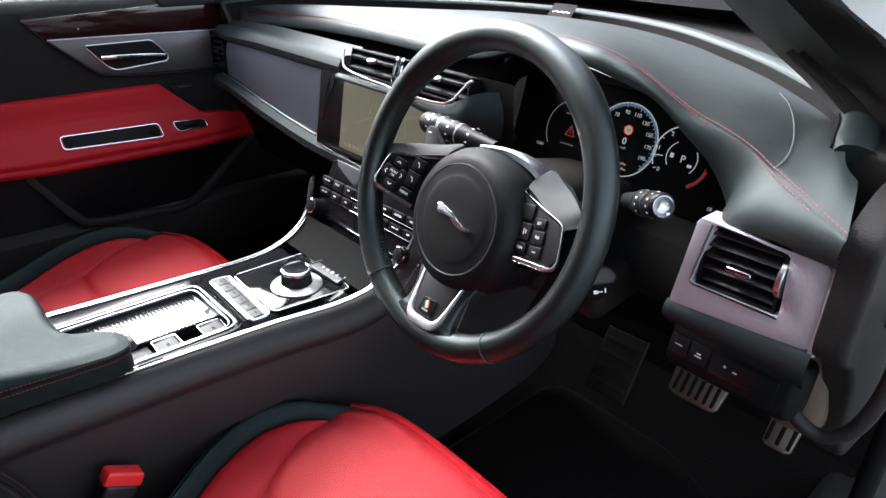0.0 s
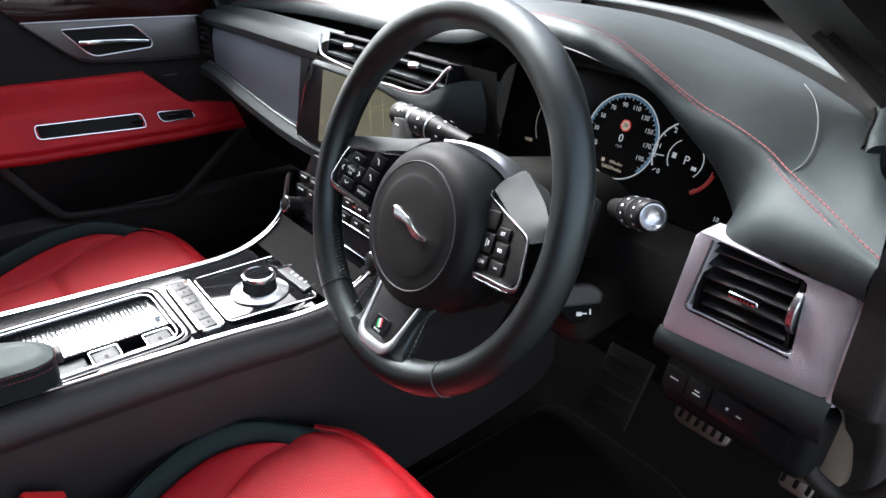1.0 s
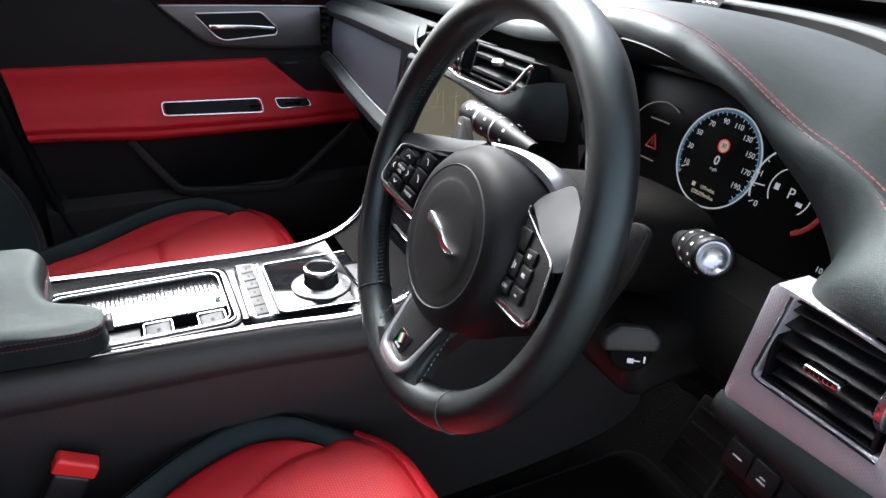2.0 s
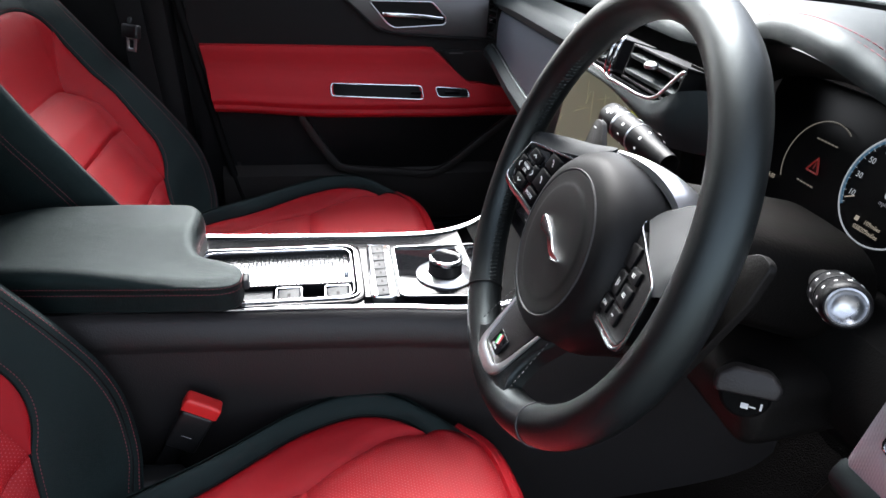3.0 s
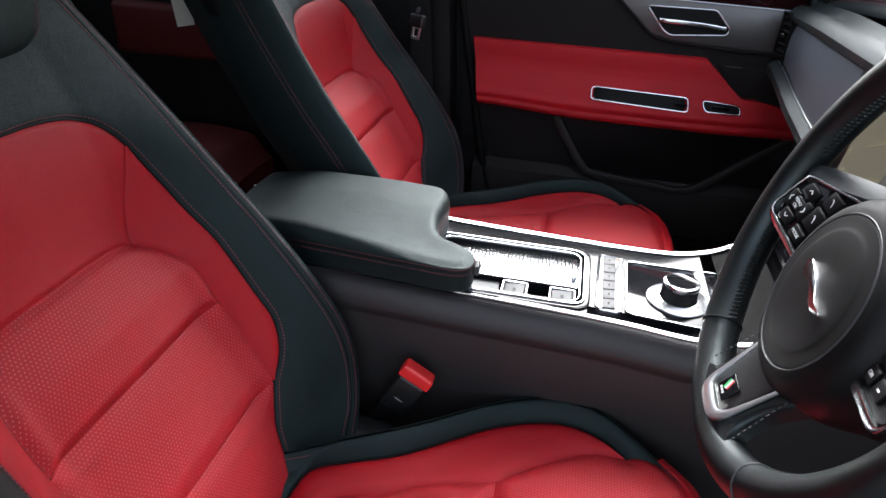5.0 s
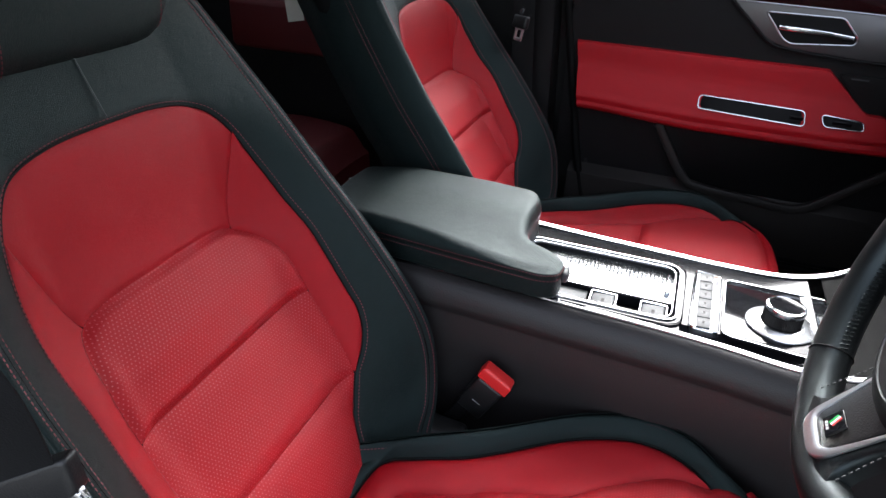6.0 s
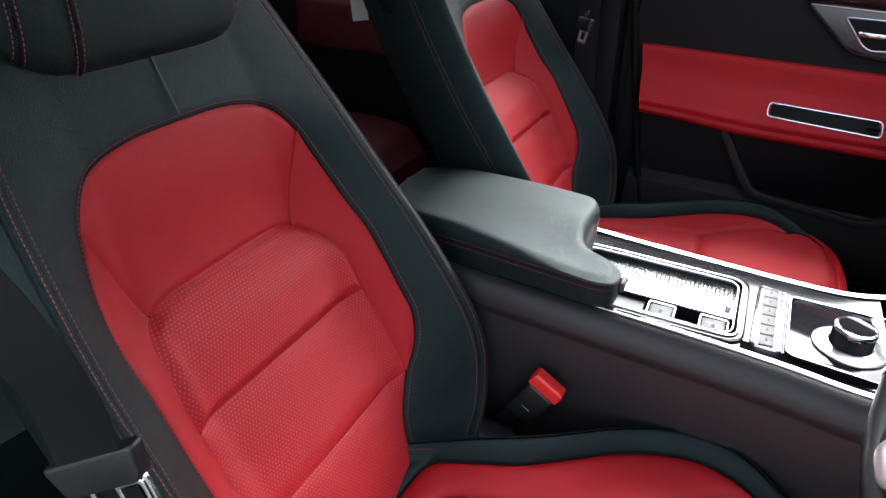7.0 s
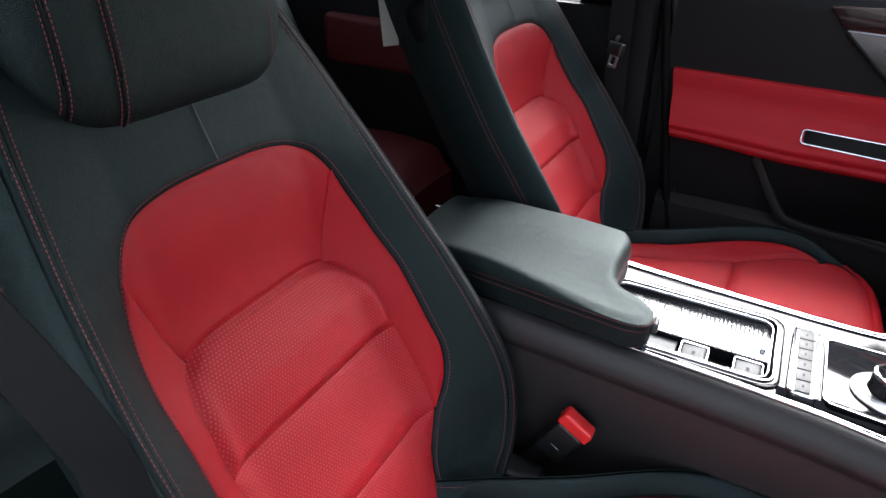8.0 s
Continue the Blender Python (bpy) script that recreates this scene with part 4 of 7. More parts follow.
part("bright_line", box((0.20, 0.0024, 0.004), CS @ pose(0, -0.046, 0.002), 0.0008, 1), CHROME, stack, "thin chrome line across the stack")
words("SYNC", 0.0062, CS @ pose(-0.092, 0.017, 0.0060), GREY_MARK, stack, "lettering")
words("AUTO", 0.0062, CS @ pose(0.078, 0.017, 0.0060), GREY_MARK, stack, "lettering")
for x in (-0.128, 0.128):
    kn = part("knob", lathe([(0, 0.028), (0.010, 0.028), (0.0125, 0.026), (0.0135, 0.020), (0.0135, 0.004), (0.016, 0.0), (0, 0)], 36, CS @ pose(x * 0.98, -0.033, 0)), BUTTON, stack, "black rotary knob")
    part("knob_ring", lathe([(0.0118, 0.0285), (0.0135, 0.0275), (0.0140, 0.0255), (0.0125, 0.0265)], 36, CS @ pose(x * 0.98, -0.033, 0)), CHROME, kn)
start = part("start_button", lathe([(0, 0.006), (0.013, 0.006), (0.0145, 0.004), (0.0145, 0)], 36, CS @ pose(0.096, -0.066, 0)), SATIN, stack, "round silver start button")
words("START", 0.0048, CS @ pose(0.096, -0.064, 0.0064), DARK, start, "lettering")
words("STOP", 0.0048, CS @ pose(0.096, -0.070, 0.0064), DARK, start, "lettering")
bars([(-0.105, 0.082, 0.004, 0.009), (-0.098, 0.082, 0.004, 0.009)], pose(0.018, 0.150, 0.712, 90 - 20) @ Matrix.Translation((0, 0, 0.004)), GREY_MARK, stack)
# label at the windscreen's foot
tag = thing("windscreen_label", "small grey label lying at the windscreen's foot", "label")
TG = pose(-0.075, 0.705, 0.985, 40, 0, 10)
part("card", box((0.055, 0.040, 0.001), TG, 0), RUBBER, tag)
bars([(-0.018 + 0.006 * k, -0.004 + 0.002 * (k % 2), 0.004, 0.003) for k in range(7)], TG @ Matrix.Translation((0, 0, 0.001)), GREY_MARK, tag)


# ---- steering wheel ----
WH = pose(0.3701, 0.0062, 0.8832, 71.22, 0, -1.526)   # local x right, y up in the wheel's plane, z to the driver
wheel = thing("steering_wheel", "black leather steering wheel with silver-edged button pods", "steering wheel")


def rim_point(deg, r=0.1708, z=0.0):
    return V(r * math.cos(radians(deg)), r * math.sin(radians(deg)), z)


rows = []
n = 128
for k in range(n):
    a = 360 * k / n
    thick = 0.0165 + 0.0012 * (math.exp(-((a - 128) / 14) ** 2) + math.exp(-((a - 52) / 14) ** 2)) - 0.0006 * math.cos(radians(a))**2
    c = rim_point(a)
    d = c.normalized()
    row = []
    for j in range(20):
        b = 2 * math.pi * j / 20
        row.append(c + d * (thick * math.cos(b)) + V(0, 0, thick * 1.04 * math.sin(b)))
    rows.append(row)
# fine grooves at the four joints of the leather
bm = grid(rows, closed_u=True, closed_v=True)
bm.transform(WH)
rim = part("rim", bm, WHEEL_LEATHER, wheel, "smooth black leather rim")
for a in (54.5, 130, 234, 304):
    c = rim_point(a)
    d = c.normalized()
    pts = [WH @ (c + d * (0.01665 * math.cos(2 * math.pi * j / 32)) + V(0, 0, 0.0172 * math.sin(2 * math.pi * j / 32))) for j in range(32)]
    part("joint", sweep(pts, round_section(0.0007, 6), closed=True, up=(WH.to_3x3() @ rim_point(a + 90).normalized())), KEY_GREY if a > 280 else DARK, rim)
st = bmesh.new()
for a0, a1 in ((130, 172), (186, 234), (-54, -6), (8, 50)):
    m = int((a1 - a0) / 1.5)
    for k in range(m):
        a = lerp(a0, a1, k / m)
        stitches([WH @ (rim_point(a, 0.1548, -0.004)), WH @ rim_point(a + 1.1, 0.1548, 0.004)], 0.007, 0.0005, 0.0009, st)
part("lacing", st, WHEEL_LEATHER, rim, "dark cross-stitched lacing")

HUB = WH @ Matrix.Translation((0, -0.0315, 0.0110))
prof = [(0, -0.0010), (0.030, -0.0012), (0.046, -0.0016), (0.049, -0.0022), (0.0515, -0.0030), (0.0575, -0.0028), (0.0600, -0.0032)]
hub = part("hub_pad", lathe(prof, 72, HUB), HUB_SKIN, wheel, "plain black airbag cover")
part("hub_ring", lathe([(0.0600, -0.0032), (0.0606, -0.0046), (0.0612, -0.0032), (0.0618, -0.0028), (0.0624, -0.0034)], 72, HUB), KEY_GREY, wheel, "thin ring round the airbag cover")
part("hub_body", lathe([(0.0622, -0.0036), (0.066, -0.0042), (0.072, -0.0072), (0.078, -0.0135), (0.0825, -0.024), (0.0845, -0.036), (0.084, -0.052), (0.081, -0.068), (0.070, -0.082), (0, -0.082)], 72, HUB), HUB_SKIN, wheel, "rounded black hub")
# emblem as a plain slim shape
EM = WH @ Matrix.Translation((0, 0, 0.0105))
em = [(-0.029, -0.0215), (-0.023, -0.0180), (-0.015, -0.0200), (-0.001, -0.0240), (0.011, -0.0300), (0.022, -0.0340), (0.0305, -0.0335), (0.0305, -0.0365), (0.022, -0.0390), (0.012, -0.0380), (0.006, -0.0350), (-0.0055, -0.0300), (-0.0135, -0.0295), (-0.020, -0.0305), (-0.026, -0.0295)]
part("emblem", slab(rounded(em, 0.002, 2), 0.004, EM @ Matrix.Translation((0, 0, 0.0025)), 0.0014, 2), ALU, hub, "small chrome emblem")


def pod_plane(sgn, lift=0.0):
    """The button pods lean towards the driver at their outer ends."""
    return WH @ Matrix(((1, 0, 0, 0), (0, 1, 0, 0), (0.27 * sgn, -0.10, 1, lift - 0.03354), (0, 0, 0, 1)))


for sgn, side in ((1, "right"), (-1, "left")):
    MX = WH @ Matrix.Diagonal((sgn, 1, 1, 1))
    rows = []
    for k in range(15):
        u = lerp(0.045, 0.168, k / 14)
        t = smooth(0.07, 0.14, u)
        zt = min(0.27 * u - 0.042, -0.002)
        yt = lerp(0.030, 0.006, smooth(0.05, 0.165, u))
        yb = lerp(-0.058, -0.042, smooth(0.05, 0.165, u))
        ring = rounded([(yb, zt), (yt, zt), (yt + 0.002 * (1 - t), lerp(-0.050, -0.018, t)), (yt, lerp(-0.062, -0.024, t)), (yb, lerp(-0.060, -0.022, t))], 0.004, 4)
        rows.append([MX @ V(u, y, z) for y, z in ring])
    spoke = part("spoke", grid(rows, closed_u=True), DARK, wheel, "dark side spoke")
    drop = 0.0 if sgn > 0 else -0.007
    near = catmull([V(0.064, 0.0285, -0.020), V(0.084, 0.0225, -0.0135), V(0.103, 0.0165, -0.0070), V(0.120, 0.0132, -0.0020), V(0.134, 0.0108, 0.0015), V(0.1405, 0.0050, 0.0038)], 30)
    far = catmull([V(0.066, 0.0415 + drop, -0.030), V(0.070, 0.051 + drop, -0.045), V(0.096, 0.0425 + drop, -0.036), V(0.122, 0.0355 + drop, -0.021), V(0.145, 0.0275 + drop, -0.004), V(0.158, 0.014, -0.002)], 30)
    rows = [[MX @ (p + V(-0.002, -0.006, -0.006)) for p in near]]
    rows += [[MX @ (p.lerp(q, k / 8) + V(0.0005, 0.0012, 0.0012) * math.sin(math.pi * k / 8)) for p, q in zip(near, far)] for k in range(9)]
    back = [q + V(0.012 * (1 - k / 29), -0.010 - 0.008 * k / 29, -0.026 + 0.010 * k / 29) for k, q in enumerate(far)]
    rows.append([MX @ (q + V(0, -0.0012, -0.0012)) for q in far])
    rows.append([MX @ q for q in back])
    rows.append([MX @ (q + V(-0.004, -0.012, -0.008)) for q in back])
    part("wing", grid(rows), WING, spoke, "satin grey wing round the buttons")
    PP = pod_plane(sgn)
    pod = rounded([(0.066, 0.0225), (0.103, 0.0145), (0.131, 0.0080), (0.1385, 0.0010), (0.1450, -0.0240), (0.1390, -0.0330), (0.127, -0.0360), (0.086, -0.0430), (0.070, -0.010)], 0.005)
    part("pod", slab([(sgn * x, y) for x, y in pod], 0.012, PP, 0.0015), PIANO if sgn < 0 else DARK, spoke, "black button pod")
    edge = [V(0.064, 0.0275, 0), V(0.0665, 0.0225, 0), V(0.085, 0.0190, 0), V(0.103, 0.0155, 0), V(0.1335, 0.0100, 0), V(0.1400, 0.0035, 0), V(0.1450, -0.0130, 0), V(0.1482, -0.0265, 0), V(0.1440, -0.0335, 0), V(0.131, -0.0370, 0), V(0.108, -0.0402, 0), V(0.086, -0.0437, 0)]
    pts = [pod_plane(sgn, 0.0012) @ V(sgn * p.x, p.y, 0) for p in catmull(edge, 90)]
    part("silver_edge", sweep(pts, flat_section(0.0062, 0.0050, 0.0014), up=WH.to_3x3() @ V(0, 0, 1), scale=lambda t: 0.34 + 0.62 * smooth(0.58, 0.84, t)), POD_SILVER, spoke, "silver edge round the buttons")
    # keys: a four-way pad with a column beside it, or two columns
    keys = [(0.121, 0.0015, 0.016, 0.010), (0.136, -0.0130, 0.009, 0.016), (0.1245, -0.0135, 0.0125, 0.0105), (0.113, -0.0140, 0.0085, 0.016), (0.1255, -0.0270, 0.016, 0.0100),
            (0.0945, 0.0060, 0.0165, 0.0150), (0.0975, -0.0130, 0.0165, 0.0185), (0.1015, -0.0310, 0.0165, 0.0105)] if sgn < 0 else \
           [(0.0815, 0.0060, 0.020, 0.016), (0.105, 0.0010, 0.0185, 0.0100), (0.088, -0.0130, 0.0165, 0.0170), (0.1095, -0.0125, 0.0185, 0.0130), (0.0895, -0.0300, 0.0165, 0.0110), (0.1125, -0.0270, 0.0185, 0.0110)]
    for i, (x, y, w, h) in enumerate(keys):
        slope = 9 * sgn
        K = PP @ pose(sgn * x, y, 0.0012, 0, 0, slope)
        b = part("button", box((w, h, 0.0030), K, 0.0009), BUTTON, spoke)
        if (sgn, i) in ((-1, 2), (-1, 7), (1, 1), (1, 3), (1, 4), (1, 0)):
            continue
        if sgn < 0 and i in (0, 1, 3, 4):
            # arrow of two short strokes
            turn = {0: 0, 1: 90, 3: -90, 4: 180}[i]
            for q in (-1, 1):
                part("marking", box((0.0036, 0.0009, 0.0003), K @ Matrix.Translation((0, 0, 0.0016)) @ pose(0, 0, 0, 0, 0, turn) @ pose(q * 0.0013, 0, 0, 0, 0, -q * 38), 0, 1), WHITE_MARK, b)
        elif sgn < 0:
            part("marking", sweep([K @ V(-0.0022 + 0.0044 * q / 6, 0.0026 - 0.0052 * q / 6 + 0.0018 * math.sin(math.pi * q / 6), 0.0016) for q in range(7)], flat_section(0.0012, 0.0003, 0.0001), up=WH.to_3x3() @ V(0, 0, 1)), WHITE_MARK, b)
        else:
            bars([(0, 0, 0.0048, 0.0011)] if i == 5 else [(-0.0016, 0, 0.0012, 0.0066), (0.0016, 0, 0.0020, 0.0040)], K @ Matrix.Translation((0, 0, 0.0016)), GREY_MARK, b)

for x, y, text in ((-0.1245, -0.0115, "MENU"), (-0.1245, -0.0160, "OK"), (-0.1015, -0.0310, "MODE"), (0.1050, 0.0010, "SET"), (0.1095, -0.0125, "RES"), (0.0895, -0.0300, "CAN")):
    words(text, 0.0042, pod_plane(1 if x > 0 else -1, 0.0030) @ pose(x, y, 0, 0, 0, 9 if x > 0 else -9), WHITE_MARK, wheel)

# lower spoke with its silver V and badge
LS = WH @ pose(0, -0.1275, 0.003, -19)
lower = part("lower_spoke", slab(rounded([(-0.058, 0.056), (0.058, 0.056), (0.040, 0.010), (0.040, -0.018), (0.062, -0.034), (-0.062, -0.034), (-0.040, -0.018), (-0.040, 0.010)], 0.010), 0.016, LS, 0.005, 4), WHEEL_LEATHER, wheel, "leather lower spoke")
pts = [LS @ p for p in catmull([V(-0.037, 0.050, 0.002), V(-0.032, 0.022, 0.002), V(-0.027, -0.010, 0.002), V(-0.0235, -0.022, 0.002), V(-0.016, -0.0285, 0.002), V(0, -0.0295, 0.002), V(0.016, -0.0285, 0.002), V(0.0235, -0.022, 0.002), V(0.027, -0.010, 0.002), V(0.032, 0.022, 0.002), V(0.037, 0.050, 0.002)], 70)]
part("silver_edge", sweep(pts, flat_section(0.0105, 0.005, 0.0018), up=LS.to_3x3() @ V(0, 0, 1), scale=lambda t: 0.30 + 0.80 * math.sin(math.pi * t) ** 2.0), FRAME_SILVER, lower, "silver V-shaped edge")
part("badge_plate", slab(rounded([(-0.033, 0.050), (0.033, 0.050), (0.0215, -0.023), (-0.0215, -0.023)], 0.005), 0.004, LS @ Matrix.Translation((0, 0, 0.0025)), 0.001), SOFT_BLACK, lower)
part("badge", box((0.021, 0.0175, 0.002), LS @ Matrix.Translation((0, -0.010, 0.0036)), 0.002, 3), PIANO, lower, "small black badge")
BADGE_GREEN, *_ = base_material("badge_green", (0.02, 0.30, 0.06), 0.35)
BADGE_RED, *_ = base_material("badge_red", (0.5, 0.03, 0.03), 0.35)
for dx, mt in ((-0.003, BADGE_GREEN), (-0.0005, WHITE_MARK), (0.0015, BADGE_RED)):
    bars([(dx, 0.002, 0.0022, 0.009)], LS @ pose(0, -0.010, 0.0048, 0, 0, 25), mt, lower, "badge_stripe")
bars([(-0.004 + 0.0035 * k, -0.0055, 0.0025, 0.002) for k in range(3)], LS @ Matrix.Translation((0, -0.010, 0.0048)), GREY_MARK, lower)
st = bmesh.new()
for sgn in (-1, 1):
    stitches([LS @ V(sgn * 0.045, 0.035, 0.001), LS @ V(sgn * 0.052, -0.020, 0.001)], 0.003, 0.002, 0.0006, st)
part("stitching", st, DARK_THREAD, lower)
# silver crescent behind the hub
cres = catmull([V(-0.016, 0.0520, -0.018), V(0.006, 0.0565, -0.026), V(0.026, 0.0560, -0.038), V(0.044, 0.0500, -0.050), V(0.058, 0.0400, -0.060)], 40)
rows = [[WH @ (p + V(0.10, -0.20, 1.0).normalized() * (q * lerp(0.004, 0.030, k / 39)) + V(0.25, 0.9, 0.2) * (0.0015 * math.cos(math.pi * q))) for k, p in enumerate(cres)] for q in (-0.5, -0.35, -0.15, 0.0, 0.15, 0.35, 0.5)]
rows = [[p - WH.to_3x3() @ V(0, 0.006, 0) for p in rows[0]]] + rows + [[p - WH.to_3x3() @ V(0, 0.006, 0) for p in rows[-1]]]
part("crescent", grid(rows), FRAME_SILVER, wheel, "satin silver crescent above the hub")
part("hub_collar", lathe([(0.070, -0.066), (0.078, -0.064), (0.080, -0.075), (0.078, -0.095), (0.07, -0.10)], 60, HUB), COLUMN_SKIN, wheel, "dark collar behind the hub")
for sgn in (-1, 1):
    pd = rounded([(0.108, 0.030), (0.136, 0.052), (0.150, 0.050), (0.150, 0.020), (0.126, -0.085), (0.098, -0.118), (0.086, -0.108), (0.100, -0.060)], 0.006)
    pdl = part("shift_paddle", slab([(sgn * x, y) for x, y in (pd if sgn > 0 else pd[::-1])], 0.006, WH @ Matrix.Translation((0, 0, -0.052)), 0.002), COLUMN_SKIN, wheel, "black shift paddle")
    if sgn < 0:
        bars([(sgn * 0.141, 0.043, 0.006, 0.0014)], WH @ Matrix.Translation((0, 0, -0.0515)), WHITE_MARK, pdl)

# ---- steering column, stalks ----
column = thing("steering_column", "dark plastic steering column shroud with lock switch", "steering column")
rows = []
for k in range(13):
    t = k / 12
    c = V(0.37, lerp(0.055, 0.235, t), lerp(0.862, 0.815, t))
    w, h = lerp(0.060, 0.078, t), lerp(0.042, 0.052, t)
    rows.append([c + V(w * math.copysign(abs(math.cos(a)) ** 0.6, math.cos(a)), 0, h * math.copysign(abs(math.sin(a)) ** 0.6, math.sin(a))) for a in [2 * math.pi * j / 40 for j in range(40)]])
bm = grid(rows, closed_u=True)
bm.faces.new([bm.verts[j] for j in range(40)]) if bm.verts.ensure_lookup_table() is None else None
part("shroud", bm, COLUMN_SKIN, column)
LK = pose(0.476, 0.120, 0.772, 90 - 22, 0, 56)
lock = part("lock_switch", lathe([(0, 0.0), (0.0165, 0.0), (0.0190, -0.003), (0.0195, -0.015), (0.0195, -0.060), (0, -0.060)], 44, LK), MATT, column, "round lock switch")
part("grip", slab(rounded([(-0.024, -0.001), (0.022, 0.003), (0.024, 0.013), (0.014, 0.022), (-0.012, 0.022), (-0.025, 0.012)], 0.004), 0.018, LK @ Matrix.Translation((0, 0, 0.010)), 0.0035, 3), CONSOLE_SKIN, lock, "moulded grip")
bars([(0.001, -0.0085, 0.0055, 0.0042), (0.0125, -0.0065, 0.0016, 0.0056), (0.0065, -0.0082, 0.005, 0.0012)], LK @ Matrix.Translation((0, 0, 0.001)), WHITE_MARK, lock)
bm = box((0.16, 0.12, 0.06), pose(0.40, 0.185, 0.745, 8), 0.02, 4)
part("lower_shroud", bm, COLUMN_SKIN, column)


def stalk(name, root, tip, r, label, tipmat):
    s = thing(name, label, "stalk")
    d = Vector(tip) - Vector(root)
    L = d.length
    m = Matrix.Translation(root) @ d.to_track_quat("Z", "Y").to_matrix().to_4x4()
    part("arm", lathe([(r * 0.62, 0), (r * 0.75, L * 0.25), (r * 0.92, L * 0.40), (r * 0.98, L * 0.46), (0, L * 0.46)], 36, m), BUTTON, s)
    part("ring", lathe([(r * 0.97, L * 0.46), (r * 1.03, L * 0.465), (r * 1.03, L * 0.475), (r * 0.97, L * 0.48)], 36, m), SATIN if tipmat is None else SOFT_BLACK, s, "thin ring")
    part("collar", lathe([(r * 0.97, L * 0.48), (r, L * 0.50), (r, L * 0.70), (r * 0.97, L * 0.715)], 36, m), BUTTON, s, "turning collar")
    part("ring", lathe([(r * 0.97, L * 0.705), (r * 1.03, L * 0.71), (r * 1.03, L * 0.735), (r * 0.97, L * 0.74)], 36, m), SATIN if tipmat is None else SOFT_BLACK, s, "thin ring")
    if tipmat is CHROME:
        part("tip", lathe([(r * 0.97, L * 0.735), (r * 1.0, L * 0.75), (r * 1.0, L * 0.96), (r * 0.97, L * 0.98), (r * 0.90, L)], 36, m), BUTTON, s)
        part("end_rim", lathe([(r * 0.90, L), (r * 0.86, L * 1.008), (r * 0.80, L * 1.008)], 36, m), BUTTON, s)
        part("end_button", lathe([(r * 0.80, L * 1.008), (r * 0.72, L * 1.014), (r * 0.64, L * 0.995), (r * 0.40, L * 0.965), (0, L * 0.955)], 36, m), SATIN, s, "round silver end button")
    else:
        part("tip", lathe([(r * 0.97, L * 0.735), (r * 1.0, L * 0.75), (r * 0.96, L * 0.96), (r * 0.80, L * 0.995), (0, L)], 36, m), BUTTON, s)
    return s, m, L


s1, m1, L1 = stalk("wiper_stalk", (0.490, 0.138, 0.880), (0.557, 0.093, 0.906), 0.0138, "black wiper stalk with a round silver end", CHROME)
for zz in (0.58, 0.88):
    for k in range(12):
        a = radians(30 * k)
        part("marking", box((0.0030 if k % 2 else 0.0018, 0.0020, 0.0003), m1 @ Matrix.Translation((0.0140 * math.cos(a), 0.0140 * math.sin(a), L1 * zz)) @ pose(0, 0, 0, 0, 0, math.degrees(a)) @ pose(0, 0, 0, 0, 90), 0), WHITE_MARK, s1)
s2, m2, L2 = stalk("light_stalk", (0.312, 0.112, 0.898), (0.178, 0.110, 0.904), 0.0150, "black light stalk with white markings", None)
for zz in (0.30, 0.58, 0.86):
    for k in range(9):
        a = radians(40 * k)
        part("marking", box((0.0034, 0.0030 if k % 2 else 0.0018, 0.0003), m2 @ Matrix.Translation((0.01525 * math.cos(a), 0.01525 * math.sin(a), L2 * zz)) @ pose(0, 0, 0, 0, 0, math.degrees(a)) @ pose(0, 0, 0, 0, 90), 0), WHITE_MARK, s2)

axis = (m2.to_3x3() @ V(0, 0, 1)).normalized()
face = V(0.45, -0.62, 0.64)
face = (face - axis * face.dot(axis)).normalized()
side = face.cross(-axis)
for q, text in ((0.85, "AUTO"),):
    p = m2 @ V(0, 0, L2 * q) + face * 0.0156
    words(text, 0.0056, Matrix(((-axis.x, side.x, face.x, p.x), (-axis.y, side.y, face.y, p.y), (-axis.z, side.z, face.z, p.z), (0, 0, 0, 1))), WHITE_MARK, s2)

# ---- pedals ----
def pedal(name, cx, cz, w, h, y, label, ribs):
    p = thing(name, label, "pedal")
    m = pose(cx, y, cz, 90 - 35)
    part("plate", slab(rounded([(-w / 2, h / 2), (w / 2, h / 2), (w * 0.46, -h * 0.40), (w * 0.34, -h / 2), (-w * 0.34, -h / 2), (-w * 0.46, -h * 0.40)], 0.009, 4), 0.008, m @ Matrix.Translation((0, 0, 0.004)), 0.002, 3), STEEL, p, "brushed steel plate")
    for k in range(ribs):
        part("rubber_rib", box((0.006, h * 0.72, 0.005), m @ Matrix.Translation((lerp(-w * 0.36, w * 0.36, k / (ribs - 1)), 0, 0.005)), 0.002), RUBBER, p)
    part("arm", sweep([m @ V(0, 0, -0.005), m @ V(0, 0.06, -0.05), m @ V(0, 0.16, -0.07)], flat_section(0.012, 0.018, 0.003), up=(1, 0, 0)), DARK, p)
    return p


pedal("brake_pedal", 0.490, 0.460, 0.094, 0.050, 0.45, "steel brake pedal with rubber ribs", 6)
pedal("accelerator_pedal", 0.632, 0.458, 0.046, 0.050, 0.45, "narrow steel accelerator pedal with rubber ribs", 3)
rest = thing("foot_rest", "dark brown foot rest beside the pedals", "foot rest")
part("plate", box((0.085, 0.125, 0.008), pose(0.333, 0.455, 0.418, 90 - 30, 0, 3), 0.004, 3), REST, rest)
for k in range(4):
    part("rubber_rib", box((0.070, 0.008, 0.004), pose(0.333, 0.455, 0.418, 90 - 30, 0, 3) @ Matrix.Translation((0, -0.04 + 0.027 * k, 0.005)), 0.002), REST, rest)


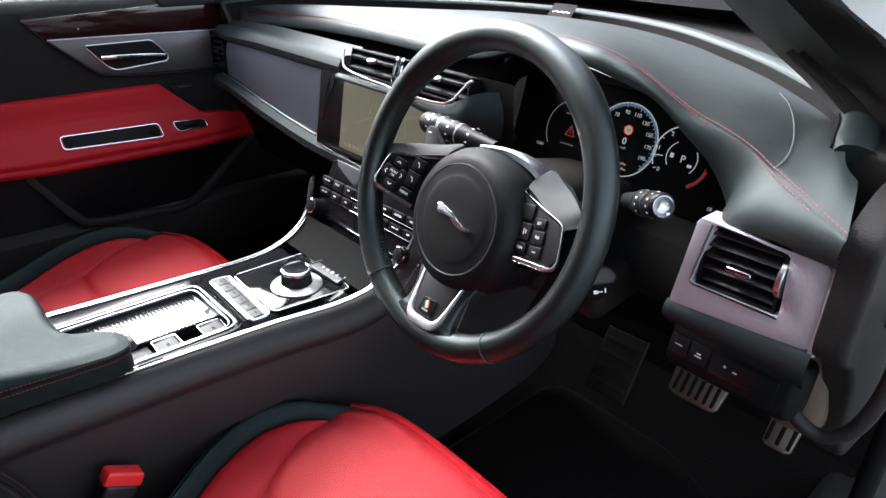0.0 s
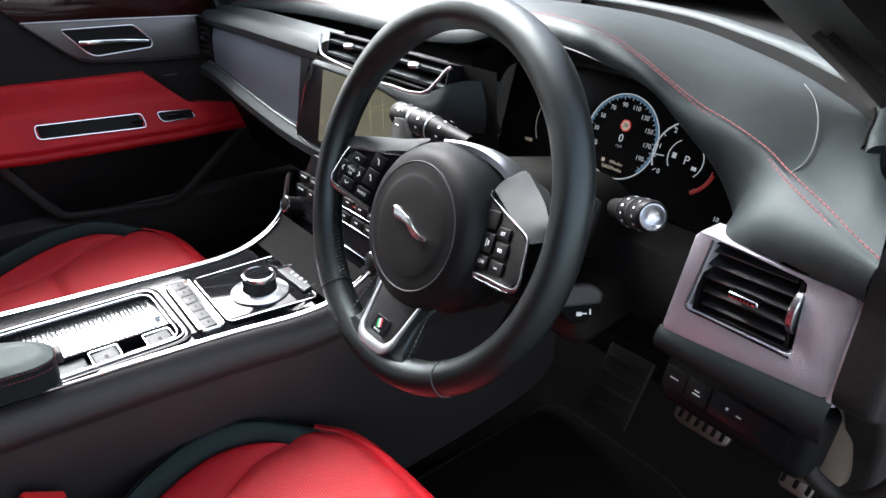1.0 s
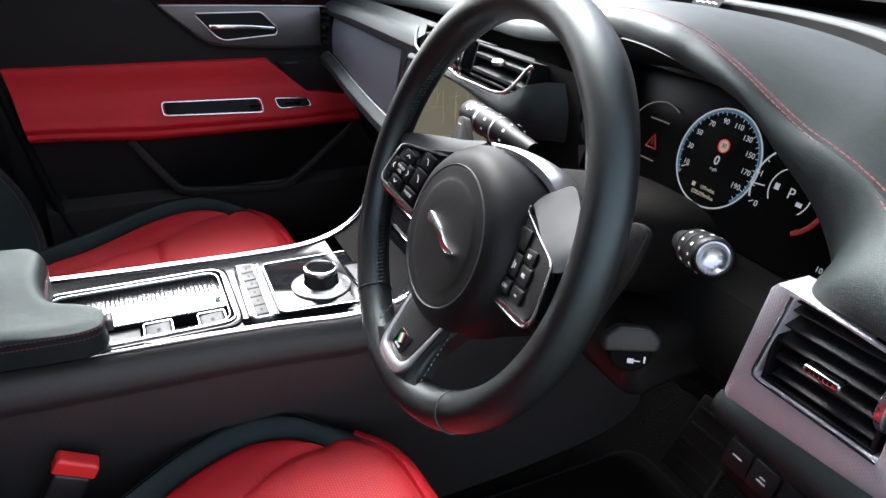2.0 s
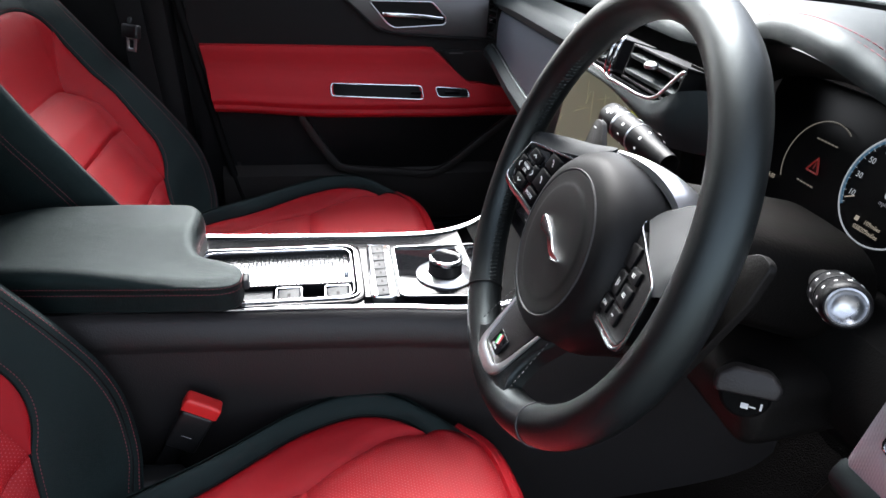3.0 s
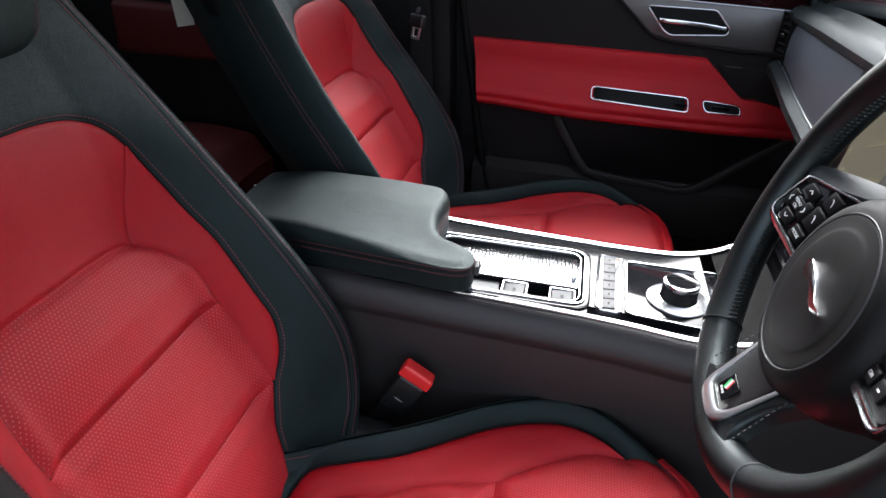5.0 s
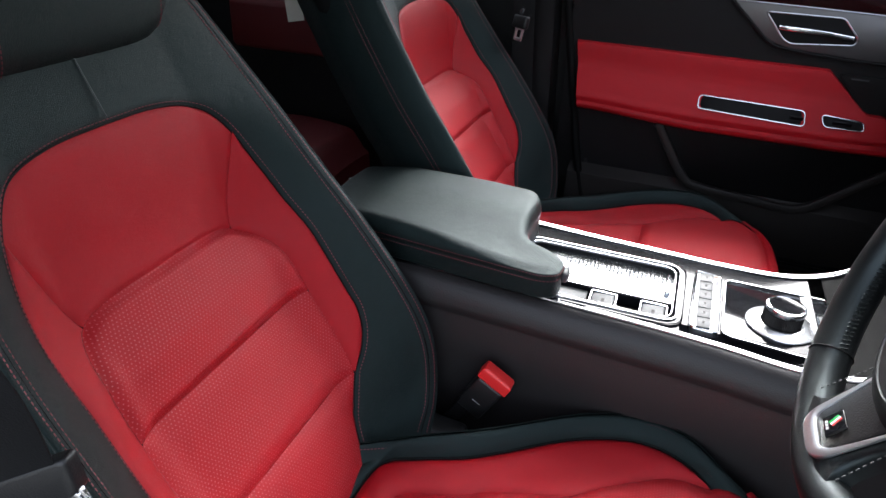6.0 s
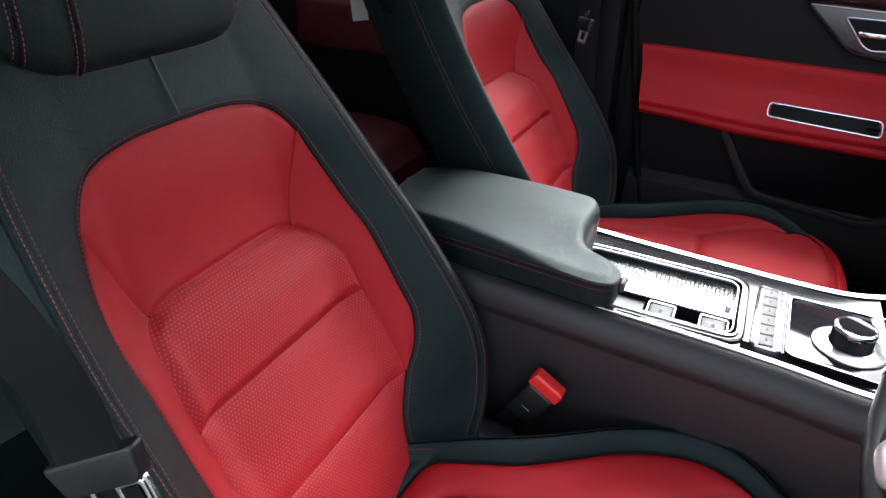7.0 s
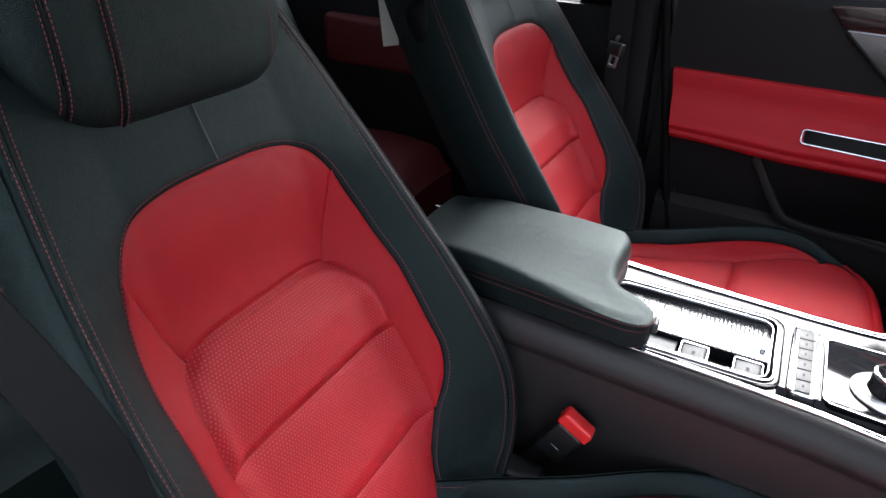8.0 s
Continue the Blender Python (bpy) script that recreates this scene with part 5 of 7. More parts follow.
# ---- centre console ----
console = thing("centre_console", "black centre console with chrome edges and glossy deck", "console")
Z0 = 0.630
RIGHT = [(0.094, -0.70, 0.640), (0.096, -0.45, 0.634), (0.100, -0.30, Z0), (0.106, -0.20, Z0), (0.114, -0.10, Z0), (0.127, -0.02, Z0 + 0.001), (0.136, 0.035, 0.640), (0.142, 0.075, 0.660), (0.150, 0.100, 0.690), (0.158, 0.115, 0.730)]
LEFT = [(-0.118, -0.70, 0.640), (-0.118, -0.45, 0.634), (-0.114, -0.30, Z0), (-0.108, -0.20, Z0), (-0.103, -0.10, Z0), (-0.104, -0.02, Z0 + 0.001), (-0.112, 0.035, 0.640), (-0.120, 0.075, 0.660), (-0.128, 0.100, 0.690), (-0.136, 0.115, 0.730)]
NR = 80
rc, lc = catmull(RIGHT, NR), catmull(LEFT, NR)
for pts, sgn, nm in ((rc, 1, "side_wall"), (lc, -1, "side_wall")):
    rows = []
    for ox, oz in ((0.000, 0.0005), (0.005, -0.001), (0.0115, -0.0075), (0.0175, -0.0180), (0.0215, -0.0310), (0.0220, -0.0390), (0.0195, -0.0430), (0.0192, -0.0470), (0.0210, -0.0540), (0.0195, -0.12), (0.017, -0.36)):
        rows.append([V(p.x + sgn * ox, p.y + 0.36 * smooth(-0.03, 0.115, p.y) * smooth(-0.05, -0.13, oz), max(FLOOR_Z - 0.01, p.z + oz)) for p in pts])
    part(nm, grid(rows), CONSOLE_SKIN, console, "soft dark plastic console flank")
    part("chrome_edge", sweep([p + V(-sgn * 0.003, 0, 0.0012) for p in pts], flat_section(0.0042, 0.004, 0.0013)), CHROME, console, "chrome edge strip")
    part("chrome_edge", sweep([p + V(-sgn * 0.0092, 0, 0.0008) for p in pts[12:64]], flat_section(0.0022, 0.003, 0.0009)), CHROME, console, "second thin chrome line")
# glossy deck with the tray opening left free
deck_rows = []
for a, b in zip(lc[8:], rc[8:]):
    deck_rows.append([a.lerp(b, t) + V(0, 0, -0.0006 - (0.0065 * (1 - (t - 0.875) / 0.125) if t > 0.86 else 0.0) * smooth(0.02, -0.03, a.y)) for t in [k / 40 for k in range(41)]])
TX0, TX1, TY0, TY1 = -0.062, 0.084, -0.372, -0.150
bm = bmesh.new()
before = [r for r in deck_rows if r[0].y <= TY0 + 0.004]
beside = [r for r in deck_rows if TY0 - 0.010 <= r[0].y <= TY1 + 0.010]
beyond = [r for r in deck_rows if TY1 - 0.004 <= r[0].y <= 0.020]
for strip_rows in (before, beyond):
    if len(strip_rows) > 1:
        grid(strip_rows, bm=bm)
for k, x, z in ((0, TX0 - 0.002, 0.0), (40, TX1 + 0.002, 0.0)):
    grid([[V(lerp(r[k].x, x, q / 4), r[k].y, r[k].z + z * q / 4) for q in range(5)] for r in beside], bm=bm)
part("deck", bm, PIANO, console, "glossy black deck")
part("ramp", grid([[p + V(0, 0, -0.0012) for p in r] for r in deck_rows[-28:] if r[0].y < 0.088]), MATT, console, "matt black ramp up to the centre stack")
# tray
ring = rounded([(TX0, TY0), (TX1, TY0), (TX1, TY1), (TX0, TY1)], 0.022, 8)
part("tray_frame", framed(rounded([(TX0 - 0.010, TY0 - 0.006), (TX1 + 0.010, TY0 - 0.006), (TX1 + 0.010, TY1 + 0.008), (TX0 - 0.010, TY1 + 0.008)], 0.026, 8), ring, 0.006, Matrix.Translation((0, 0, Z0 + 0.0022))), PIANO, console, "glossy tray frame")
for inset, w in ((0.000, 0.0030), (0.006, 0.0022)):
    r2 = rounded([(TX0 + inset, TY0 + inset), (TX1 - inset, TY0 + inset), (TX1 - inset, TY1 - inset), (TX0 + inset, TY1 - inset)], 0.021, 8)
    part("chrome_ring", sweep([V(x, y, Z0 + 0.0030 - inset * 0.3) for x, y in r2], flat_section(w, 0.0035, 0.001), closed=True), CHROME, console, "chrome ring round the tray")
part("tray_well", box((TX1 - TX0, TY1 - TY0, 0.004), pose((TX0 + TX1) / 2, (TY0 + TY1) / 2, Z0 - 0.040), 0.001), DARK, console)
bm = bmesh.new()
for x, y, w, h in ((TX0, (TY0 + TY1) / 2, 0.003, TY1 - TY0), (TX1, (TY0 + TY1) / 2, 0.003, TY1 - TY0), ((TX0 + TX1) / 2, TY0, TX1 - TX0, 0.003), ((TX0 + TX1) / 2, TY1, TX1 - TX0, 0.003)):
    box((w, h, 0.044), pose(x, y, Z0 - 0.020), 0.001, 1, bm)
part("tray_wall", bm, SOFT_BLACK, console)
blind = thing("tambour_blind", "ribbed aluminium roller blind closing the tray", "roller blind")
n = 36
for k in range(n):
    y = lerp(TY0 + 0.004, TY1 - 0.016, (k + 0.5) / n)
    part("rib", box((0.090, (TY1 - TY0 - 0.020) / n * 0.94, 0.004), pose(-0.0135, y, Z0 - 0.0085, -4), 0.0012, 2), ALU, blind)
part("handle", box((0.052, 0.007, 0.007), pose(-0.016, TY1 - 0.014, Z0 - 0.004), 0.002, 3), CHROME, blind, "bright pull handle")
part("handle_plate", box((0.090, 0.014, 0.003), pose(-0.0135, TY1 - 0.012, Z0 - 0.009), 0.001), ALU, blind)
part("divider", box((0.0035, TY1 - TY0 - 0.012, 0.02), pose(0.0350, (TY0 + TY1) / 2, Z0 - 0.012), 0.001), PIANO, console)
part("slot_floor", box((0.044, TY1 - TY0 - 0.012, 0.003), pose(0.0595, (TY0 + TY1) / 2, Z0 - 0.020), 0.001), DARK, console)
part("slot_lid", box((0.043, 0.085, 0.004), pose(0.0595, -0.306, Z0 - 0.010), 0.0015), GREY_BUTTON, console, "grey slot lid")
for y in (-0.242, -0.178):
    sw = part("console_switch", box((0.036, 0.030, 0.012), pose(0.0595, y, Z0 - 0.010, 4), 0.003, 3), GREY_BUTTON, console, "grey console switch")
    bars([(0, 0, 0.007, 0.004)], pose(0.0595, y, Z0 - 0.0035, 4), DARK, sw)
    part("switch_frame", sweep([V(0.0595 + x, y + yy, Z0 - 0.004) for x, yy in rounded([(-0.0195, -0.0165), (0.0195, -0.0165), (0.0195, 0.0165), (-0.0195, 0.0165)], 0.004)], round_section(0.0011, 6), closed=True), CHROME, sw)

# drive mode strip
strip = rounded([(-0.060, -0.130), (0.086, -0.134), (0.088, -0.102), (-0.056, -0.098)], 0.008, 6)
part("mode_strip", slab(strip, 0.010, Matrix.Translation((0, 0, Z0 + 0.003)), 0.0015), SATIN, console, "satin silver mode strip")
for k in range(6):
    x = lerp(-0.044, 0.072, k / 5)
    b = part("mode_button", box((0.0218, 0.0170, 0.003), pose(x, -0.1165 - 0.002 * k / 5, Z0 + 0.0035, 3), 0.0008), KEY_GREY, console)
    bars([(0, 0, 0.005, 0.0026)], pose(x, -0.1165 - 0.002 * k / 5, Z0 + 0.0052, 3), DARK, b)
bars([(-0.054, -0.104, 0.003, 0.004)], Matrix.Translation((0, 0, Z0 + 0.0040)), GLOW_AMBER, console, "indicator")
part("chrome_ring", sweep([V(x, y, Z0 + 0.0032) for x, y in strip], round_section(0.0018, 8), closed=True), CHROME, console)

# gear selector
SH = rounded([(-0.052, -0.092), (0.086, -0.096), (0.098, 0.030), (-0.052, 0.036)], 0.010, 6)
part("selector_panel", slab(SH, 0.010, Matrix.Translation((0, 0, Z0 + 0.0025)), 0.001), PIANO, console, "mirror-black selector panel")
part("chrome_ring", sweep([V(x, y, Z0 + 0.0030) for x, y in SH], flat_section(0.0028, 0.003, 0.0009), closed=True), CHROME, console, "chrome ring round the selector")
gear = thing("gear_selector", "round knurled gear selector knob with a chrome cap", "gear selector")
GK = pose(0.037, -0.029, Z0 + 0.0025) @ Matrix.Diagonal((1.04, 1.04, 0.86, 1))
part("base_ring", lathe([(0.0385, 0.0), (0.039, 0.0025), (0.0375, 0.0040), (0.030, 0.0048), (0.027, 0.0075), (0.0235, 0.0080), (0.023, 0.003)], 64, GK), SATIN, gear, "satin base ring")
rows = []
for z in (0.004, 0.026):
    rows.append([V((0.0215 + (0.0006 if k % 2 else 0)) * math.cos(2 * math.pi * k / 120), (0.0215 + (0.0006 if k % 2 else 0)) * math.sin(2 * math.pi * k / 120), z) for k in range(120)])
bm = grid(rows, closed_u=True)
bm.transform(GK)
part("grip", bm, SOFT_BLACK, gear, "knurled black grip")
part("cap_ring", lathe([(0.0215, 0.026), (0.0224, 0.027), (0.0226, 0.032), (0.0218, 0.035), (0.0195, 0.0358), (0.0185, 0.0350)], 64, GK), CHROME, gear, "chrome cap ring")
part("cap", lathe([(0.0185, 0.0350), (0.012, 0.0342), (0, 0.0338)], 64, GK), PIANO, gear, "glossy concave cap")
PL = pose(0.036, 0.030, Z0 + 0.0075, 4, 0, 6)
plate = part("gear_plate", slab(rounded([(-0.040, -0.010), (0.040, -0.016), (0.036, 0.016), (-0.034, 0.016)], 0.006), 0.004, PL, 0.001), GREY_BUTTON, console, "grey plate with gear letters")
for k, ch in enumerate("PRNDS"):
    words(ch, 0.0075, PL @ pose(-0.028 + 0.0125 * k, 0.002 - 0.0006 * k, 0.0003), GLOW_RED if ch == "P" else WHITE_MARK, plate)
part("chrome_ring", sweep([PL @ V(x, y, 0.0003) for x, y in rounded([(-0.040, -0.010), (0.040, -0.016), (0.036, 0.016), (-0.034, 0.016)], 0.006)], round_section(0.0013, 6), closed=True), CHROME, console)

# armrest
arm = part("armrest", box((0.16, 0.26, 0.02), pose(-0.01, -0.50, 0.645), 0.005), DARK, console, "padded black leather armrest with a forward prong")
top = [(-0.104, -0.660), (0.080, -0.660), (0.092, -0.55), (0.104, -0.42), (0.112, -0.320), (0.104, -0.298), (0.070, -0.294), (0.050, -0.318), (0.038, -0.352), (0.010, -0.360), (-0.070, -0.358), (-0.098, -0.372), (-0.108, -0.45)]


def padded(outline, z_low, z_top, r, n=160):
    """A cushion-like block: an outline with a rolled upper edge and a crowned top."""
    o = even([V(x, y, 0) for x, y in rounded(outline, 0.022, 6)], n, True)
    c = sum(o, V(0, 0, 0)) / n
    nrm = []
    for k in range(n):
        t = (o[(k + 1) % n] - o[k - 1]).normalized()
        nrm.append(V(t.y, -t.x, 0))
    if sum((o[k] - c).dot(nrm[k]) for k in range(n)) < 0:
        nrm = [-q for q in nrm]
    rows = [[p - q * 0.004 + V(0, 0, z_low) for p, q in zip(o, nrm)], [p + V(0, 0, z_low + 0.004) for p in o]]
    for k in range(7):
        a = math.pi / 2 * k / 6
        rows.append([p - q * (r * (1 - math.cos(a))) + V(0, 0, z_top - r + r * math.sin(a)) for p, q in zip(o, nrm)])
    return rows, o, nrm, c


rows, o, nrm, c = padded(top, 0.637, 0.690, 0.015)
part("base", grid(rows[:2] + [[p + V(0, 0, 0.668) for p in o]], closed_u=True), BLACK, arm, "lower leather side of the armrest")
bm = bmesh.new()
up_rows = [[p - q * 0.003 + V(0, 0, 0.664) for p, q in zip(o, nrm)], [p + q * 0.0006 + V(0, 0, 0.6685) for p, q in zip(o, nrm)]] + rows[2:]
grid(up_rows, closed_u=True, bm=bm)
c3 = V(0.0, -0.480, 0.690)
ring0 = up_rows[-1]
inner_rows = [ring0] + [[p.lerp(c3, t) for p in ring0] for t in [k / 26 for k in range(1, 26)] + [0.99]]
grid(inner_rows, closed_u=True, bm=bm)
bmesh.ops.remove_doubles(bm, verts=bm.verts[:], dist=1e-5)
for v in bm.verts:
    k = smooth(0.670, 0.690, v.co.z)
    fx, fy = smooth(-0.025, 0.085, v.co.x), smooth(-0.53, -0.33, v.co.y)
    v.co.z += k * (0.004 - 0.016 * fx * fy - 0.012 * smooth(-0.56, -0.66, v.co.y) + 0.003 * smooth(0.09, 0.0, abs(v.co.x + 0.03)))
part("pad", bm, BLACK, arm, "upper leather pad", 60)
st = stitches([p + q * 0.0008 + V(0, 0, 0.6722) for p, q in zip(o, nrm)], 0.0030, 0.0016, 0.00034)
stitches([p + q * 0.0004 + V(0, 0, 0.6640) for p, q in zip(o, nrm)], 0.0030, 0.0016, 0.00034, st)
part("stitching", st, RED_THREAD, arm, "dark red stitching")
part("release_button", box((0.022, 0.008, 0.014), pose(0.078, -0.292, 0.662), 0.003, 3), GREY_BUTTON, arm, "grey release button")

# seat belt buckle beside the driver's seat
buckle = thing("belt_buckle", "black seat belt buckle with a red press button", "seat belt buckle")
BK = pose(0.150, -0.354, 0.522, -30, -3, 0)
part("body", box((0.024, 0.040, 0.058), BK @ Matrix.Translation((0, 0, -0.030)), 0.004, 3), SOFT_BLACK, buckle)
part("red_button", slab(rounded([(-0.011, -0.023), (0.011, -0.023), (0.011, 0.023), (-0.011, 0.023)], 0.003), 0.017, BK @ Matrix.Translation((0, 0, 0.016)), 0.005, 3), RED_PLASTIC, buckle, "red press button")
part("stem", box((0.010, 0.022, 0.12), BK @ Matrix.Translation((0, -0.006, -0.115)), 0.003), DARK, buckle)
bars([(0, 0, 0.0006, 0.012), (0, 0.0, 0.0006, 0.004)], BK @ pose(0.0135, 0, -0.035, 0, 90), GREY_MARK, buckle)


# ---- front seats, built at the driver's place ----
SEAT_X = 0.37
RECL = radians(26)
BO = V(SEAT_X, -0.587, 0.648)
BU, BN = V(0, -math.sin(RECL), math.cos(RECL)), V(0, math.cos(RECL), math.sin(RECL))


def along(table, v):
    """Smooth value of a table of (place, value) at v."""
    if table[0] not in CURVES:
        CURVES[table[0]] = catmull([V(a, b, 0) for a, b in table], 160)
    c = CURVES[table[0]]
    return float(np.interp(v, [p.x for p in c], [p.y for p in c]))


CURVES = {}
BOLSTER = [(-0.26, 0.058), (-0.19, 0.084), (-0.125, 0.096), (-0.05, 0.090), (0.05, 0.072), (0.115, 0.058), (0.22, 0.040), (0.29, 0.028), (0.36, 0.016), (0.46, 0.002)]
EDGE_W = [(-0.25, 0.166), (-0.22, 0.192), (-0.175, 0.216), (-0.11, 0.226), (-0.04, 0.227), (0.05, 0.223), (0.10, 0.219), (0.15, 0.213), (0.22, 0.203), (0.28, 0.192), (0.34, 0.180), (0.40, 0.165)]


def back_off(u, v):
    """How far the backrest's face stands before its plane."""
    s = max(0.0, min(1.15, (abs(u) - 0.108) / (max(along(EDGE_W, v), 0.150) - 0.108)))
    h = along(BOLSTER, v) * s ** 1.2
    mid = 0.018 * smooth(0.0, -0.18, v) - 0.018 * smooth(0.05, 0.115, v) + 0.030 * smooth(0.115, 0.25, v) - 0.010 * smooth(0.32, 0.46, v)
    h += mid * (1 - smooth(0.11, 0.205, abs(u)))
    return h


def back_point(u, v, extra=0.0):
    return BO + V(u, 0, 0) + BU * v + BN * (back_off(u, v) + extra)


CUSH_IN = [(-0.50, 0.060), (-0.45, 0.094), (-0.41, 0.110), (-0.362, 0.128), (-0.32, 0.153), (-0.283, 0.178), (-0.24, 0.204), (-0.19, 0.222), (-0.15, 0.225), (-0.10, 0.209), (-0.073, 0.187), (-0.03, 0.150), (0.02, 0.120)]
CUSH_OUT = [(-0.50, 0.082), (-0.43, 0.118), (-0.372, 0.146), (-0.318, 0.177), (-0.267, 0.209), (-0.225, 0.231), (-0.18, 0.244), (-0.136, 0.242), (-0.096, 0.226), (-0.062, 0.205), (-0.035, 0.188), (-0.012, 0.168), (0.02, 0.150)]


def cush_z(u, y):
    a, b = along(CUSH_IN, y), along(CUSH_OUT, y)
    z = 0.460 + 0.022 * smooth(-0.42, -0.06, y) - 0.012 * smooth(-0.38, -0.50, y)
    z += 0.009 * smooth(a - 0.055, a, abs(u)) * smooth(-0.06, -0.13, y) + 0.025 * max(0.0, min(1.1, (abs(u) - a) / (b - a))) * smooth(0.0, -0.10, y)
    return z


def cush_point(u, y, extra=0.0):
    return V(SEAT_X + u, y, cush_z(u, y) + extra)


def panel(outline, at, groove=0.005, puff=0.0, width=0.005, n=140, rings=14, centre=None, soft=0.024):
    """A leather panel over a surface: its edge is drawn into the seam, its middle slightly stuffed. at(u, v, extra) gives the place."""
    o = even([V(p[0], p[1], 0) for p in outline], n, True)
    c = V(*centre, 0) if centre else sum(o, V(0, 0, 0)) / n
    rim_xy = np.array([(p.x, p.y) for p in even(o, 3 * n, True)])
    rows, uvs = [], []
    for k in range(rings + 1):
        s = (k / rings) ** 2.0
        row, uvr = [], []
        for p in o:
            q = p.lerp(c, min(s, 0.9995))
            d = float(np.sqrt(((rim_xy - (q.x, q.y)) ** 2).sum(1).min()))
            row.append(at(q.x, q.y, -groove * math.exp(-(d / width) ** 1.2) + puff * smooth(0, soft, d)))
            uvr.append((q.x, q.y))
        rows.append(row)
        uvs.append(uvr)
    return grid(rows, closed_u=True, uvs=uvs)


def ribbon(a, b, at, groove=0.005, width=0.006, n=120, m=14, puff=0.0):
    """A panel between two edge curves."""
    a, b = even(a, n), even(b, n)
    rows, uvs = [], []
    for k in range(m + 1):
        t = 0.5 - 0.5 * math.cos(math.pi * k / m)
        row, uvr = [], []
        for p, q in zip(a, b):
            w = (q - p).length
            x = p.lerp(q, t)
            d = min(t, 1 - t) * w
            row.append(at(x.x, x.y, -groove * math.exp(-(d / width) ** 1.2) + puff * math.sin(math.pi * t)))
            uvr.append((x.x, x.y))
        rows.append(row)
        uvs.append(uvr)
    return grid(rows, uvs=uvs)


def mirror(pts):
    return [(-p[0], *p[1:]) for p in reversed(pts)]


seat = thing("car_seat", "red and black leather front seat with pink stitching, perforated centre", "car seat", "front seats")
backrest = part("backrest", box((0.40, 0.07, 0.52), Matrix.Translation(BO + BU * 0.10 - BN * 0.060) @ pose(0, 0, 0, 26), 0.03, 4), DARK, seat)

# outline of the red field, right half from the top middle to the lower tip
HALF = [(0.0, 0.258), (0.05, 0.257), (0.085, 0.252), (0.108, 0.244), (0.126, 0.230), (0.143, 0.203), (0.156, 0.163), (0.163, 0.130), (0.169, 0.080), (0.171, 0.030), (0.172, -0.020), (0.172, -0.052), (0.165, -0.080), (0.152, -0.102), (0.134, -0.120)]
PADTOP = [(0.0, 0.116), (0.05, 0.116), (0.085, 0.1135), (0.108, 0.105), (0.125, 0.085), (0.134, 0.060), (0.138, 0.030), (0.138, 0.0)]
PADSIDE = [(0.138, 0.0), (0.139, -0.040), (0.138, -0.080), (0.134, -0.120)]
PADLOW = [(0.134, -0.120), (0.116, -0.150), (0.098, -0.185), (0.085, -0.235)]


def sm(pts, n=40):
    return [(p.x, p.y) for p in catmull([V(p[0], p[1], 0) for p in pts], n)]


CREASE = [(0.106, 0.106), (0.122, 0.150), (0.143, 0.203)]
half, padtop, padside, padlow = sm(HALF, 60), sm(PADTOP, 40), sm(PADSIDE, 16), sm(PADLOW, 16)
crease = sm(CREASE, 14)
# perforated pads
pad1 = mirror(padtop)[:-1] + padtop
part("upper_pad", panel(pad1, back_point, 0.003, 0.007, 0.0035, soft=0.013), RED_PERF, backrest, "perforated red leather pad")
pad2 = [(0.138, 0.0)] + padside[1:] + mirror(padside)
part("middle_pad", panel(pad2, back_point, 0.003, 0.004, 0.0035), RED_PERF, backrest, "perforated red leather pad")
pad3 = padlow + mirror(padlow)
part("lower_pad", panel(pad3, back_point, 0.003, 0.003, 0.0035), RED_PERF, backrest, "perforated red leather pad")
# smooth red field above and at the sides
k_c = min(range(60), key=lambda k: abs(half[k][0] - 0.143) + abs(half[k][1] - 0.203))
inner_top = [p for p in padtop if p[1] >= 0.1055]
upper = mirror(half[:k_c + 1])[:-1] + half[:k_c + 1] + crease[::-1][1:-1] + inner_top[::-1] + mirror(inner_top[::-1])[1:] + mirror(crease[::-1])[1:-1]
part("shoulder_panel", panel(upper, back_point, 0.003, 0.0, 0.0035, 220, 16, (0.0, 0.190)), RED, backrest, "smooth red leather panel")
inner_side = [p for p in padtop if p[1] < 0.1055] + padside[1:]
for sgn in (1, -1):
    outer_c = half[k_c:]
    inner_c = crease[::-1] + inner_side
    a = [V(sgn * p[0], p[1], 0) for p in outer_c]
    b = [V(sgn * p[0], p[1], 0) for p in inner_c]
    part("side_panel", ribbon(a, b, back_point, 0.003, 0.0035, 160, 12, 0.002), RED, backrest, "smooth red leather side panel")
# black frame round the red field
EDGE = [(0.0, 0.470), (0.085, 0.466), (0.138, 0.440), (0.163, 0.400), (0.180, 0.340), (0.192, 0.280), (0.203, 0.220), (0.213, 0.150), (0.219, 0.100), (0.223, 0.050), (0.227, -0.040), (0.226, -0.110), (0.216, -0.175), (0.194, -0.220), (0.166, -0.248)]
edge = sm(EDGE, 80)
full_edge = mirror(edge)[:-1] + edge
low_in = half + padlow[1:]
full_in = mirror(low_in)[:-1] + low_in
part("black_frame", ribbon([V(*p, 0) for p in full_in], [V(*p, 0) for p in full_edge], back_point, 0.003, 0.0035, 220, 22, 0.003), BLACK, backrest, "black leather bolsters and shoulders")
